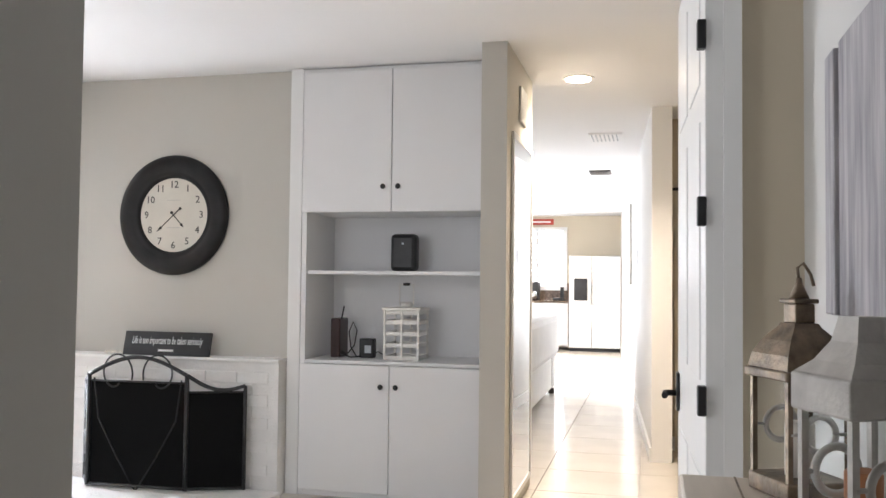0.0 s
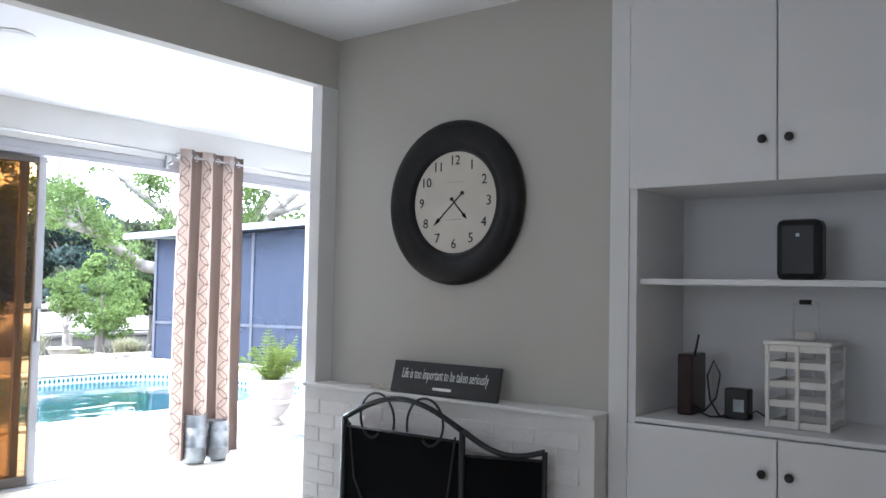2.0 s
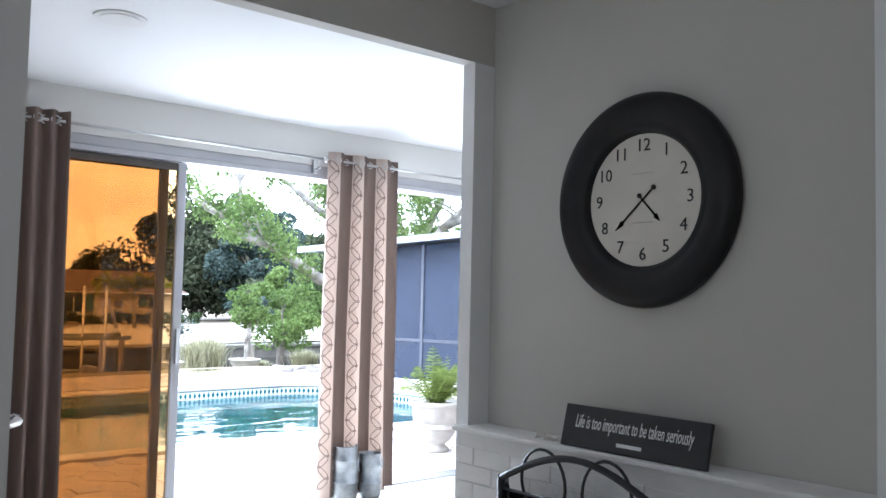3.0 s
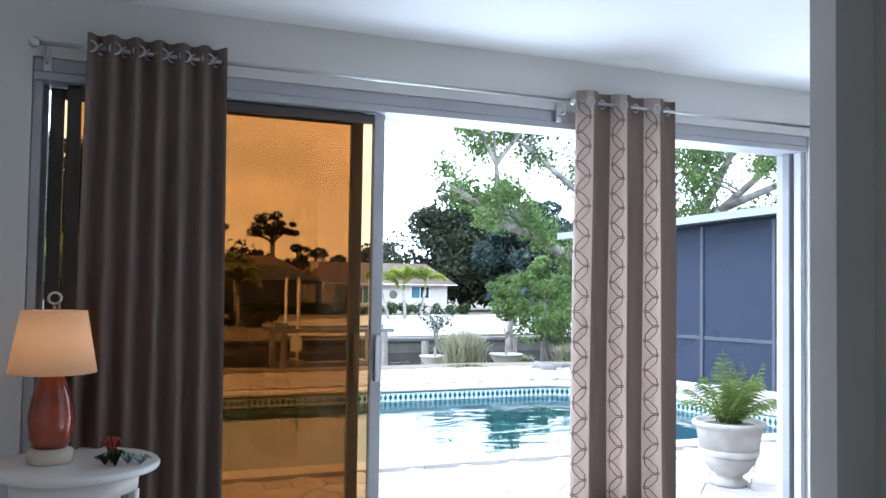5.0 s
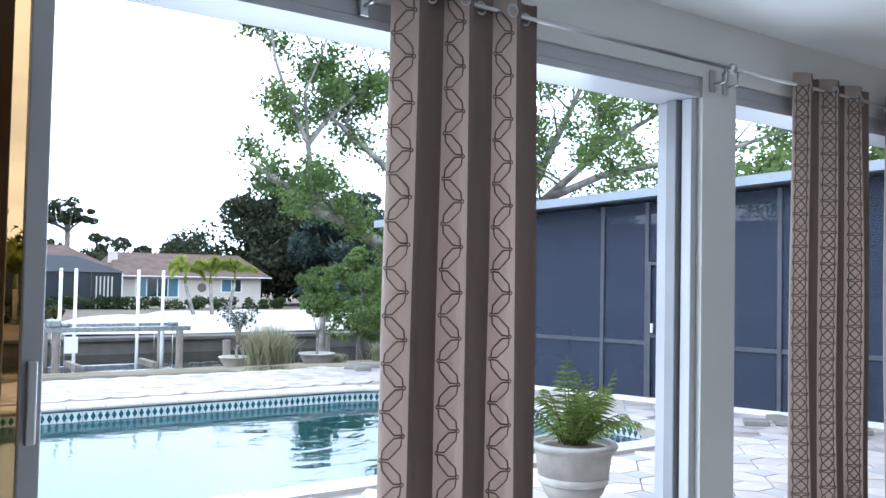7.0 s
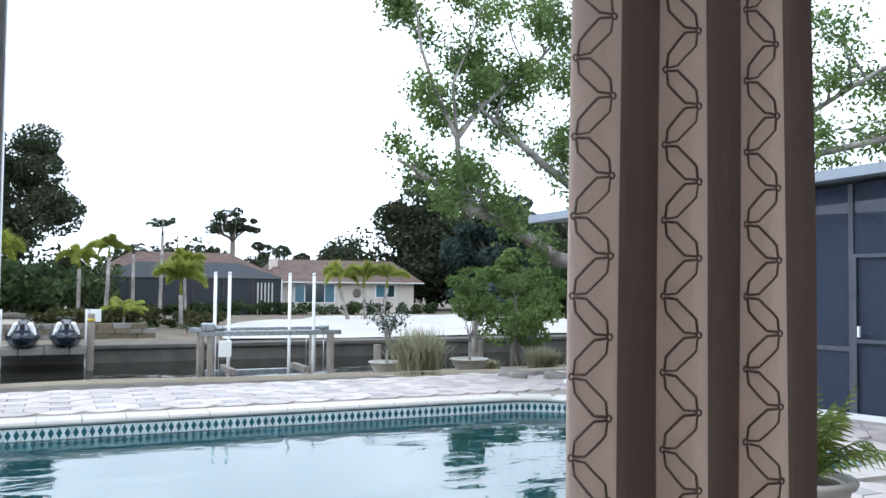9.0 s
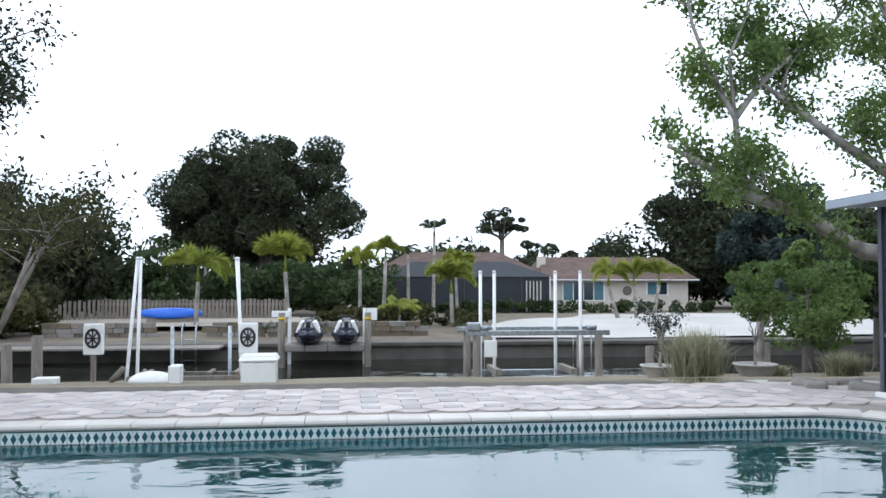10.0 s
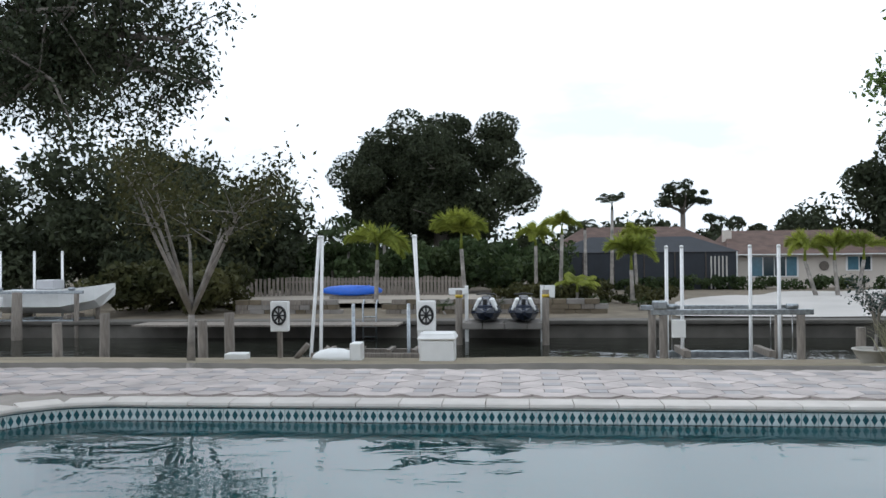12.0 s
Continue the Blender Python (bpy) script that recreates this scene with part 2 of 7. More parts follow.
    "louver": material("cream_louver_paint", (0.66, 0.60, 0.48), 0.5, vary=0.02),
}


def emitter(name, color, strength):
    m = bpy.data.materials.new(name)
    m.use_nodes = True
    b = m.node_tree.nodes["Principled BSDF"]
    b.inputs["Base Color"].default_value = (*color, 1)
    b.inputs["Emission Color"].default_value = (*color, 1)
    b.inputs["Emission Strength"].default_value = strength
    return m


M["bulb"] = emitter("warm_lamp_glow", (1.0, 0.80, 0.55), 14)


M["mirror"] = material("silvered_mirror", (0.85, 0.86, 0.86), 0.02, 1.0, vary=0.0)
let_light_through(M["curtain"], 0.25)
let_light_through(M["curtain_pale"], 0.45)


def water_material(name, color, ripple, scale, through, rough=0.01, ior=1.55):
    m = bpy.data.materials.new(name)
    m.use_nodes = True
    n, l = m.node_tree.nodes, m.node_tree.links
    n.remove(n["Principled BSDF"])
    tr, gl, mx, fr = (n.new(k) for k in ("ShaderNodeBsdfTransparent", "ShaderNodeBsdfGlossy", "ShaderNodeMixShader", "ShaderNodeFresnel"))
    tr.inputs["Color"].default_value = (*color, 1)
    if not through:
        tr = n.new("ShaderNodeBsdfDiffuse")
        tr.inputs["Color"].default_value = (*color, 1)
    gl.inputs["Roughness"].default_value = rough
    fr.inputs["IOR"].default_value = ior
    co, mp, no, bp = (n.new(k) for k in ("ShaderNodeTexCoord", "ShaderNodeMapping", "ShaderNodeTexNoise", "ShaderNodeBump"))
    mp.inputs["Scale"].default_value = (1.0, 0.55, 1.0)
    no.inputs["Scale"].default_value, no.inputs["Detail"].default_value, no.inputs["Distortion"].default_value = scale, 3, 0.6
    bp.inputs["Strength"].default_value, bp.inputs["Distance"].default_value = 1.0, ripple
    l.new(co.outputs["Object"], mp.inputs["Vector"])
    l.new(mp.outputs["Vector"], no.inputs["Vector"])
    l.new(no.outputs["Fac"], bp.inputs["Height"])
    l.new(bp.outputs["Normal"], gl.inputs["Normal"])
    l.new(bp.outputs["Normal"], fr.inputs["Normal"])
    l.new(fr.outputs["Fac"], mx.inputs["Fac"])
    l.new(tr.outputs["BSDF"], mx.inputs[1])
    l.new(gl.outputs["BSDF"], mx.inputs[2])
    l.new(mx.outputs["Shader"], n["Material Output"].inputs["Surface"])
    return m


M["pool_water"] = water_material("pool_water", (0.86, 0.99, 1.0), 0.009, 2.6, True, 0.01, 2.5)
M["canal_water"] = water_material("canal_water", (0.022, 0.023, 0.018), 0.018, 1.6, False, 0.06, 1.25)

# ---- mesh helpers ----


def link_mesh(name, bm, mats, smooth=False):
    me = bpy.data.meshes.new(name)
    bm.to_mesh(me)
    bm.free()
    for m in mats if isinstance(mats, (list, tuple)) else [mats]:
        me.materials.append(m)
    if smooth:
        for p in me.polygons:
            p.use_smooth = True
    return me


def part(name, bm, mat, parent, label="", smooth=False):
    ob = new(name, link_mesh(name, bm, mat, smooth))
    ob.parent = parent
    if label:
        tagged(ob, label)
    return ob


def bank(x, y, z):
    """Shifts, shears and scales what stands beyond the terrace to fit the camera's view: place and size."""
    d = -4.4 - x
    k = 0.9 * d / (d - 0.25)
    return Vector((x, 4.38 + k * (y - 4.53) + 0.0857 * d, 1.327 + k * (z - 1.316) - 0.0035 * d)), k


def thing(name, x, y, z, label, category, group="", rz=0.0, kind=""):
    ob = new(name)
    ob.empty_display_size = 0.1
    if x < -15:
        p, k = bank(x, y, z)
        ob.matrix_world = Matrix.Translation(p) @ Matrix.Rotation(radians(rz), 4, "Z") @ Matrix.Scale(k, 4)
    else:
        ob.matrix_world = pose(x, y, z, 0, 0, rz)
    return tagged(ob, label, category, group, kind)


def solid(name, bm, mat, label, category, group="", kind="", loc=None, smooth=False):
    ob = new(name, link_mesh(name, bm, mat, smooth))
    if loc:
        ob.location = bank(*loc)[0] if loc[0] < -15 else loc
    return tagged(ob, label, category, group, kind)


def box(bm, x0, x1, y0, y1, z0, z1, bevel=0.0, mat=0):
    r = bmesh.ops.create_cube(bm, size=1)
    vs = r["verts"]
    for v in vs:
        v.co = Vector(((x0 + x1) / 2 + v.co.x * (x1 - x0), (y0 + y1) / 2 + v.co.y * (y1 - y0), (z0 + z1) / 2 + v.co.z * (z1 - z0)))
    faces = {f for v in vs for f in v.link_faces}
    for f in faces:
        f.material_index = mat
    if bevel:
        edges = list({e for v in vs for e in v.link_edges})
        r = bmesh.ops.bevel(bm, geom=edges, offset=bevel, segments=2, affect="EDGES", profile=0.5)
        for f in r["faces"]:
            f.material_index = mat
    return vs


def bx(*a, **k):
    bm = bmesh.new()
    box(bm, *a, **k)
    return bm


def tube(bm, pts, radii, seg=8, cap=True, mat=0):
    pts = [Vector(p) for p in pts]
    if not isinstance(radii, (list, tuple)):
        radii = [radii] * len(pts)
    rings, side = [], None
    for i, p in enumerate(pts):
        d = (pts[min(i + 1, len(pts) - 1)] - pts[max(i - 1, 0)]).normalized()
        if side is None:
            side = d.orthogonal().normalized()
        side = (side - d * side.dot(d)).normalized()
        up = d.cross(side)
        rings.append([bm.verts.new(p + (side * math.cos(a) + up * math.sin(a)) * radii[i]) for a in [2 * math.pi * k / seg for k in range(seg)]])
    for a, b in zip(rings, rings[1:]):
        for k in range(seg):
            f = bm.faces.new((a[k], a[(k + 1) % seg], b[(k + 1) % seg], b[k]))
            f.smooth, f.material_index = True, mat
    if cap:
        bm.faces.new(rings[0][::-1]).material_index = mat
        bm.faces.new(rings[-1]).material_index = mat
    return bm


def lathe(bm, profile, seg=24, center=(0, 0, 0), mat=0):
    cx, cy, cz = center
    rings = []
    for r, z in profile:
        rings.append([bm.verts.new((cx + r * math.cos(2 * math.pi * k / seg), cy + r * math.sin(2 * math.pi * k / seg), cz + z)) for k in range(seg)])
    for a, b in zip(rings, rings[1:]):
        for k in range(seg):
            f = bm.faces.new((a[k], a[(k + 1) % seg], b[(k + 1) % seg], b[k]))
            f.smooth, f.material_index = True, mat
    bm.faces.new(rings[0][::-1]).material_index = mat
    bm.faces.new(rings[-1]).material_index = mat
    return bm


def quads_mesh(name, corners, mats, idx=None):
    """A mesh of loose quads; corners is an n x 4 x 3 array."""
    corners = np.asarray(corners, dtype=np.float32)
    n = len(corners)
    me = bpy.data.meshes.new(name)
    me.vertices.add(n * 4)
    me.vertices.foreach_set("co", corners.reshape(-1))
    me.loops.add(n * 4)
    me.loops.foreach_set("vertex_index", np.arange(n * 4, dtype=np.int32))
    me.polygons.add(n)
    me.polygons.foreach_set("loop_start", np.arange(0, n * 4, 4, dtype=np.int32))
    me.polygons.foreach_set("loop_total", np.full(n, 4, dtype=np.int32))
    for m in mats if isinstance(mats, (list, tuple)) else [mats]:
        me.materials.append(m)
    if idx is not None:
        me.polygons.foreach_set("material_index", np.asarray(idx, dtype=np.int32))
    me.update(calc_edges=True)
    return me


def text_mesh(name, body, size, mat, parent, m, extrude=0.0008, align="CENTER", shear=0.0):
    cu = bpy.data.curves.new(name, "FONT")
    cu.body, cu.size, cu.extrude, cu.align_x, cu.align_y, cu.shear, cu.resolution_u = body, size, extrude, align, "CENTER", shear, 2
    tmp = bpy.data.objects.new(name, cu)
    scene.collection.objects.link(tmp)
    me = bpy.data.meshes.new_from_object(tmp.evaluated_get(bpy.context.evaluated_depsgraph_get()))
    bpy.data.objects.remove(tmp)
    me.materials.clear()
    me.materials.append(mat)
    ob = new(name, me)
    ob.parent = parent
    ob.matrix_local = m
    return ob


def structure(name, bm, mat, label="", category="", parent=None):
    ob = new(name, link_mesh(name, bm, mat))
    tagged(ob, label, category, kind="structure")
    return ob


# ---- the house: floor, ceilings, walls ----
CEIL, CEIL_SUN, FLOOR = 2.625, 2.48, 0.12
floor_slab = structure("floor", bx(-5.32, 4.0, -3.2, 17.0, -0.14, FLOOR - 0.012), M["grout"], "cream glossy porcelain tile floor with thin joints", "floor")

bm = bmesh.new()
box(bm, -3.0, 4.0, -3.2, 17.0, CEIL, CEIL + 0.2)
structure("ceiling", bm, M["ceiling"], "white textured flat ceiling over the living room and hall", "ceiling")
structure("ceiling_sunroom", bx(-5.5, -3.05, 1.9, 12.2, CEIL_SUN, CEIL_SUN + 0.42), M["ceiling"], "white flat ceiling of the sunroom", "ceiling")

# wall with the clock; its left end carries a beam across to the near jamb
structure("wall_fireplace", bx(-3.05, -1.33, 4.54, 4.78, 0, CEIL), M["wall"], "warm grey painted wall above the fireplace", "wall")
structure("trim_cabinet_side", bx(-1.43, -1.352, 4.495, 4.54, 0, CEIL), M["trim"], "white vertical trim board beside the cabinets", "trim")
structure("beam", bx(-3.05, -2.98, 0.34, 4.54, 2.375, CEIL + 0.1), M["wall"], "grey painted beam over the wide opening", "beam")
structure("wall_pier", bx(-3.05, -2.98, 4.43, 4.54, 0, 2.375), M["trim"], "narrow white wall end under the beam", "wall")
structure("wall_divider", bx(-3.05, -2.98, -3.2, 2.745, 0, 2.375), M["wall_sun"], "light grey wall between living room and sunroom", "wall")
structure("wall_divider_top", bx(-3.05, -2.98, -3.2, 0.34, 2.375, CEIL), M["wall_sun"], "light grey wall above the divider", "wall")
structure("wall_entry", bx(-2.98, 0.215, 0.26, 0.40, 0, CEIL), M["wall"], "grey painted wall end at the entry", "wall")
structure("wall_behind_cabinets", bx(-1.33, -0.23, 4.98, 5.1, 0, CEIL), M["wall_white"], "white wall behind the built-in", "wall")
# pier between cabinets and hall, then the hall's walls
structure("wall_hall_left", bx(-0.205, -0.07, 4.15, 5.1, 0, CEIL), M["wall"], "greige painted pier and hall wall", "wall")
hall_right = structure("wall_hall_right", bx(0.0, 0.14, 0.0, 10.6, 0, CEIL), M["wall_white"], "white hall wall", "wall")
hall_right.matrix_world = pose(0.66, 6.0, 0, 0, 0, 3.2)
structure("wall_closet", bx(0.78, 2.2, 6.5, 6.62, 0, CEIL), M["wall_tan"], "tan painted wall around the closet", "wall")
structure("wall_kitchen", bx(-2.98, 0.84, 16.1, 16.3, 0, CEIL), M["wall_tan"], "tan kitchen end wall", "wall")
structure("beam_kitchen", bx(-2.98, 0.40, 12.3, 12.6, 2.42, CEIL), M["wall_white"], "white dropped beam before the kitchen", "beam")
structure("wall_right_back", bx(0.81, 0.955, 1.62, 1.76, 0, CEIL), M["wall_tan"], "tan painted wall beside the open door", "wall")
structure("wall_right_side", bx(0.955, 1.09, -3.2, 1.62, 0, CEIL), M["wall_sun"], "pale grey side wall behind the console", "wall")
structure("wall_vestibule", bx(2.2, 2.34, 1.76, 6.62, 0, CEIL), M["wall_tan"], "tan vestibule wall", "wall")
structure("wall_back", bx(-3.1, 1.8, -3.2, -3.05, 0, CEIL), M["wall_sun"], "plain grey wall", "wall")
structure("wall_family_left", bx(-3.1, -2.98, 4.78, 16.3, 0, CEIL), M["wall_white"], "plain white wall of the family room", "wall")
structure("wall_vestibule_front", bx(0.955, 2.34, 1.621, 1.76, 0, CEIL), M["wall_tan"], "plain tan wall", "wall")

# sunroom: window wall with two sliding door openings
XW = -5.2
structure("wall_windows_lintel", bx(XW - 0.12, XW + 0.1, 1.9, 12.2, 2.238, CEIL_SUN), M["wall_sun"], "light grey wall above the sliding doors", "wall")
structure("wall_windows_left", bx(XW - 0.12, XW + 0.1, 1.9, 2.78, 0, 2.238), M["wall_sun"], "light grey wall beside the sliding door", "wall")
structure("wall_windows_post", bx(XW - 0.12, XW + 0.1, 6.54, 6.75, 0, 2.238), M["wall_sun"], "light grey post between the sliding doors", "wall")
structure("wall_windows_right", bx(XW - 0.12, XW + 0.1, 10.3, 12.2, 0, 2.238), M["wall_sun"], "light grey wall at the far end", "wall")
structure("wall_sunroom_left", bx(XW - 0.1, -3.1, 1.9, 2.42, 0, CEIL_SUN), M["wall_sun"], "light grey end wall behind the lamp", "wall")
structure("wall_sunroom_right", bx(XW - 0.1, -3.1, 12.05, 12.2, 0, CEIL_SUN), M["wall_sun"], "light grey far end wall", "wall")
# outer eaves over the terrace
structure("roof_eave", bx(-5.95, -5.32, -4, 14, 2.46, 2.62), M["trim"], "white painted roof overhang", "roof")


def sliding_door(name, y0, y1, panels, label):
    d = thing(name, XW, y0, 0.08, label, "sliding door", kind="structure")
    w = y1 - y0
    part("frame_head", bx(-0.11, 0.085, 0.002, w - 0.002, 2.105, 2.158, bevel=0.004), M["alu"], d)
    part("head_track", bx(-0.10, 0.095, 0.006, w - 0.006, 2.075, 2.103), M["alu"], d)
    for sx in (-0.085, -0.03, 0.025):
        part("floor_rail", bx(sx, sx + 0.008, 0.004, w - 0.004, 0.03, 0.052), M["steel"], d)
    part("sill", bx(-0.12, 0.09, 0.004, w - 0.004, 0.0, 0.035), M["alu"], d)
    for yy, s in ((0.0, 1), (w, -1)):
        for k in range(3):
            a, b = yy + s * 0.002, yy + s * (0.035 if k != 1 else 0.055)
            # middle profile darkened in colour to draw the shaded lines between white tracks
            part("jamb_profile", bx(-0.10 + 0.062 * k, -0.05 + 0.062 * k, min(a, b), max(a, b), 0.036, 2.075, bevel=0.004), M["alu_shaded"] if k == 1 else M["alu"], d)
    for a, b, off, dark in panels:
        a, b = a - y0, b - y0
        p = part("panel_glass", bx(off - 0.003, off + 0.003, a + 0.05, b - 0.05, 0.10, 2.03), M["bronze_glass"], d, "bronze tinted glass pane")
        p.visible_shadow = False
        fm = M["alu_dark"] if dark else M["alu"]
        for k, (u, v, z0, z1) in enumerate(((a, a + 0.05, 0.04, 2.07), (b - 0.05, b, 0.04, 2.07), (a + 0.05, b - 0.05, 0.04, 0.10), (a + 0.05, b - 0.05, 2.03, 2.07))):
            part(("stile", "stile", "bottom_rail", "top_rail")[k], bx(off - 0.019, off + 0.019, u, v, z0, z1, bevel=0.004), fm if k != 1 else M["alu"], d)
        h = part("handle", bx(off + 0.02, off + 0.04, b - 0.038, b - 0.014, 0.92, 1.12, bevel=0.005), M["steel"], d, "small metal pull handle")
    return d


door_a = sliding_door("sliding_door_1", 2.78, 6.54, [(2.84, 4.085, -0.03, True), (2.90, 4.165, 0.03, True)], "white aluminium sliding door with bronze tinted panels pushed open")
door_b = sliding_door("sliding_door_2", 6.75, 10.3, [(8.12, 9.3, 0.03, False), (9.2, 10.26, -0.03, False)], "white aluminium sliding door standing partly open")


def curtain_rod(y0, y1):
    d = thing("curtain_rod", -5.03, y0, 2.272, "thin brushed metal curtain rod on wall brackets", "curtain rod", "curtain rods over the sliding doors")
    bm = bmesh.new()
    tube(bm, [(0, 0, 0), (0, y1 - y0, 0)], 0.008, 10)
    part("pole", bm, M["steel"], d)
    for yy in (0.03, y1 - y0 - 0.03):
        bm = bmesh.new()
        tube(bm, [(0, yy, -0.008), (0, yy, -0.06), (-0.05, yy, -0.06)], 0.006, 8)
        part("bracket", bm, M["steel"], d)
        part("wall_plate", bx(-0.07, -0.055, yy - 0.014, yy + 0.014, -0.09, 0.0, bevel=0.003), M["steel"], d)
        bm = bmesh.new()
        bmesh.ops.create_uvsphere(bm, u_segments=12, v_segments=8, radius=0.02)
        for v in bm.verts:
            v.co.y += -0.012 if yy < 0.1 else y1 - y0 + 0.012
        part("finial", bm, M["steel"], d, smooth=True)


curtain_rod(2.80, 5.02)
curtain_rod(5.10, 6.62)
curtain_rod(6.64, 8.9)


def curtain(x, y0, y1, folds, seed, label, amp=0.032, phase=0.0, top=2.325, lattice=False, patterned=True):
    rnd = random.Random(seed)
    d = thing("curtain", x, y0, 0, label, "curtain", "grommet curtains at the sliding doors")
    n, rows, w = folds * 16, 14, y1 - y0
    jit = [rnd.uniform(-0.2, 0.2) for _ in range(folds + 1)]

    def place(i, z, off=0.0):
        u = i / n
        k = u * folds
        ph = 2 * math.pi * k + phase + jit[int(k) % folds] * math.sin(math.pi * (k % 1))
        flare = 1 + 0.10 * (1 - z / top)
        a = amp * (0.8 + 0.35 * (1 - z / top)) * (1 + 0.15 * math.sin(z * 2.3 + k * 1.7 + seed))
        yy = (w / 2 + (u - 0.5) * w * flare) + 0.005 * math.sin(2 * ph)
        return Vector((a * math.tanh(2.2 * math.sin(ph)) + 0.008 * math.sin(z * 3.1 + k) * (1 - z / top), yy, z))

    def normal(i, z):
        t = place(min(i + 0.5, n), z) - place(max(i - 0.5, 0), z)
        return Vector((t.y, -t.x, 0)).normalized()

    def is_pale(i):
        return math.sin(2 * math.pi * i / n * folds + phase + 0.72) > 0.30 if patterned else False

    zs = [0.145 + (top - 0.145) * r / rows for r in range(rows + 1)]
    runs, i = [], 0
    while i < n:
        j = i
        while j < n and is_pale(j + 0.5) == is_pale(i + 0.5):
            j += 1
        runs.append((i, j, is_pale(i + 0.5)))
        i = j
    for i0, i1, pale in runs:
        bm = bmesh.new()
        grid = {(i, r, s): bm.verts.new(place(i, zs[r]) + normal(i, zs[r]) * (0.002 * s)) for i in range(i0, i1 + 1) for r in range(rows + 1) for s in (1, -1)}
        for i in range(i0, i1):
            for r in range(rows):
                for s in (1, -1):
                    q = [grid[(i, r, s)], grid[(i + 1, r, s)], grid[(i + 1, r + 1, s)], grid[(i, r + 1, s)]]
                    bm.faces.new(q if s > 0 else q[::-1]).smooth = True
            for r in (0, rows):
                bm.faces.new([grid[(i, r, 1)], grid[(i + 1, r, 1)], grid[(i + 1, r, -1)], grid[(i, r, -1)]])
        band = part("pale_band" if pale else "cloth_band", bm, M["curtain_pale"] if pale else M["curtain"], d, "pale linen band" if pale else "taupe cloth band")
        if not pale or i1 - i0 < 4:
            continue
        bm = bmesh.new()
        step = 0.069
        ks = [i0 + (i1 - i0) * k / 48 for k in range(49)]
        run = [0.0]
        for a, b in zip(ks, ks[1:]):
            run.append(run[-1] + (place(b, 1.1) - place(a, 1.1)).length)
        mid, half = run[-1] * 0.46, min(0.031, run[-1] * 0.42)
        for chain in ((1, -1) if lattice else (1,)):
            z, side = 0.20, 1
            while z < top - 0.12:
                pts = []
                a0, a1 = mid - chain * side * half, mid + chain * side * half
                hexagon = ((0.04, 0), (0.24, 0.17), (0.76, 0.17), (0.96, 0), (0.76, -0.17), (0.24, -0.17), (0.04, 0))
                for a, b in [(p[0] + (q[0] - p[0]) * k / 4, p[1] + (q[1] - p[1]) * k / 4) for p, q in zip(hexagon, hexagon[1:]) for k in range(4)] + [hexagon[0]]:
                    ii = float(np.interp(a0 + (a1 - a0) * (a - b * 0.9), run, ks))
                    zz = z + step * (a + b)
                    pts.append(place(ii, zz) + normal(ii, zz) * 0.005)
                tube(bm, pts, 0.0024, 4, cap=False)
                ie = float(np.interp(a1, run, ks))
                c = place(ie, z + step) + normal(ie, z + step) * 0.005
                tube(bm, [c + Vector((0, math.cos(t) * 0.006, math.sin(t) * 0.006)) for t in [k * math.pi / 3 for k in range(7)]], 0.002, 4, cap=False)
                z, side = z + step, -side
        tagged(part("embroidery", bm, M["embroidery"], band, "brown chain-link embroidery"), kind="stuff")
    for f in range(folds * 2):
        k = (f + 0.5) / (folds * 2)
        c = place(k * n, top - 0.05)
        bm = bmesh.new()
        ring = [(c.x + 0.0, c.y + 0.02 * math.cos(t), c.z + 0.02 * math.sin(t)) for t in [j * math.pi / 6 for j in range(13)]]
        tube(bm, ring, 0.0045, 5, cap=False)
        part("grommet", bm, M["steel"], d)
    return d


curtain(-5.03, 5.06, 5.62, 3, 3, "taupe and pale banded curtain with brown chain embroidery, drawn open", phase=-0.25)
# pale bands left out here: the plain dark cloth carries the corner's shade
curtain(-5.03, 2.96, 3.46, 6, 5, "taupe grommet curtain beside the tinted glass, left plain to look shaded", phase=1.0, patterned=False)
curtain(-5.03, 7.06, 7.66, 3, 7, "taupe and pale curtain with interlaced embroidery beside the post", phase=-0.25, lattice=True)
curtain(-5.03, 7.78, 8.16, 4, 9, "taupe banded curtain bunched at the far sliding door", phase=0.4)


def milk_can(x, y, h, r):
    d = thing("milk_can", x, y, FLOOR, "galvanised metal decorative can beside the curtain", "bucket", "galvanised cans on the floor")
    bm = bmesh.new()
    lathe(bm, [(r * 0.9, 0), (r, 0.02), (r, h * 0.3), (r * 1.06, h * 0.32), (r * 1.06, h * 0.36), (r, h * 0.38), (r, h * 0.7), (r * 1.05, h * 0.72), (r * 1.05, h * 0.76), (r * 0.96, h * 0.8),
               (r * 0.93, h * 0.97), (r * 1.0, h), (r * 0.88, h), (r * 0.86, h * 0.5)], 28)
    part("body", bm, M["galv"], d)
    for s in (-1, 1):
        bm = bmesh.new()
        tube(bm, [(0, s * r * 0.98, h * 0.86), (0, s * r * 1.35, h * 0.84), (0, s * r * 1.38, h * 0.66), (0, s * r * 1.02, h * 0.6)], 0.006, 6)
        part("handle", bm, M["galv"], d)


milk_can(-5.0, 5.22, 0.34, 0.085)
milk_can(-4.97, 5.40, 0.28, 0.07)
milk_can(-4.9, 8.0, 0.30, 0.10)

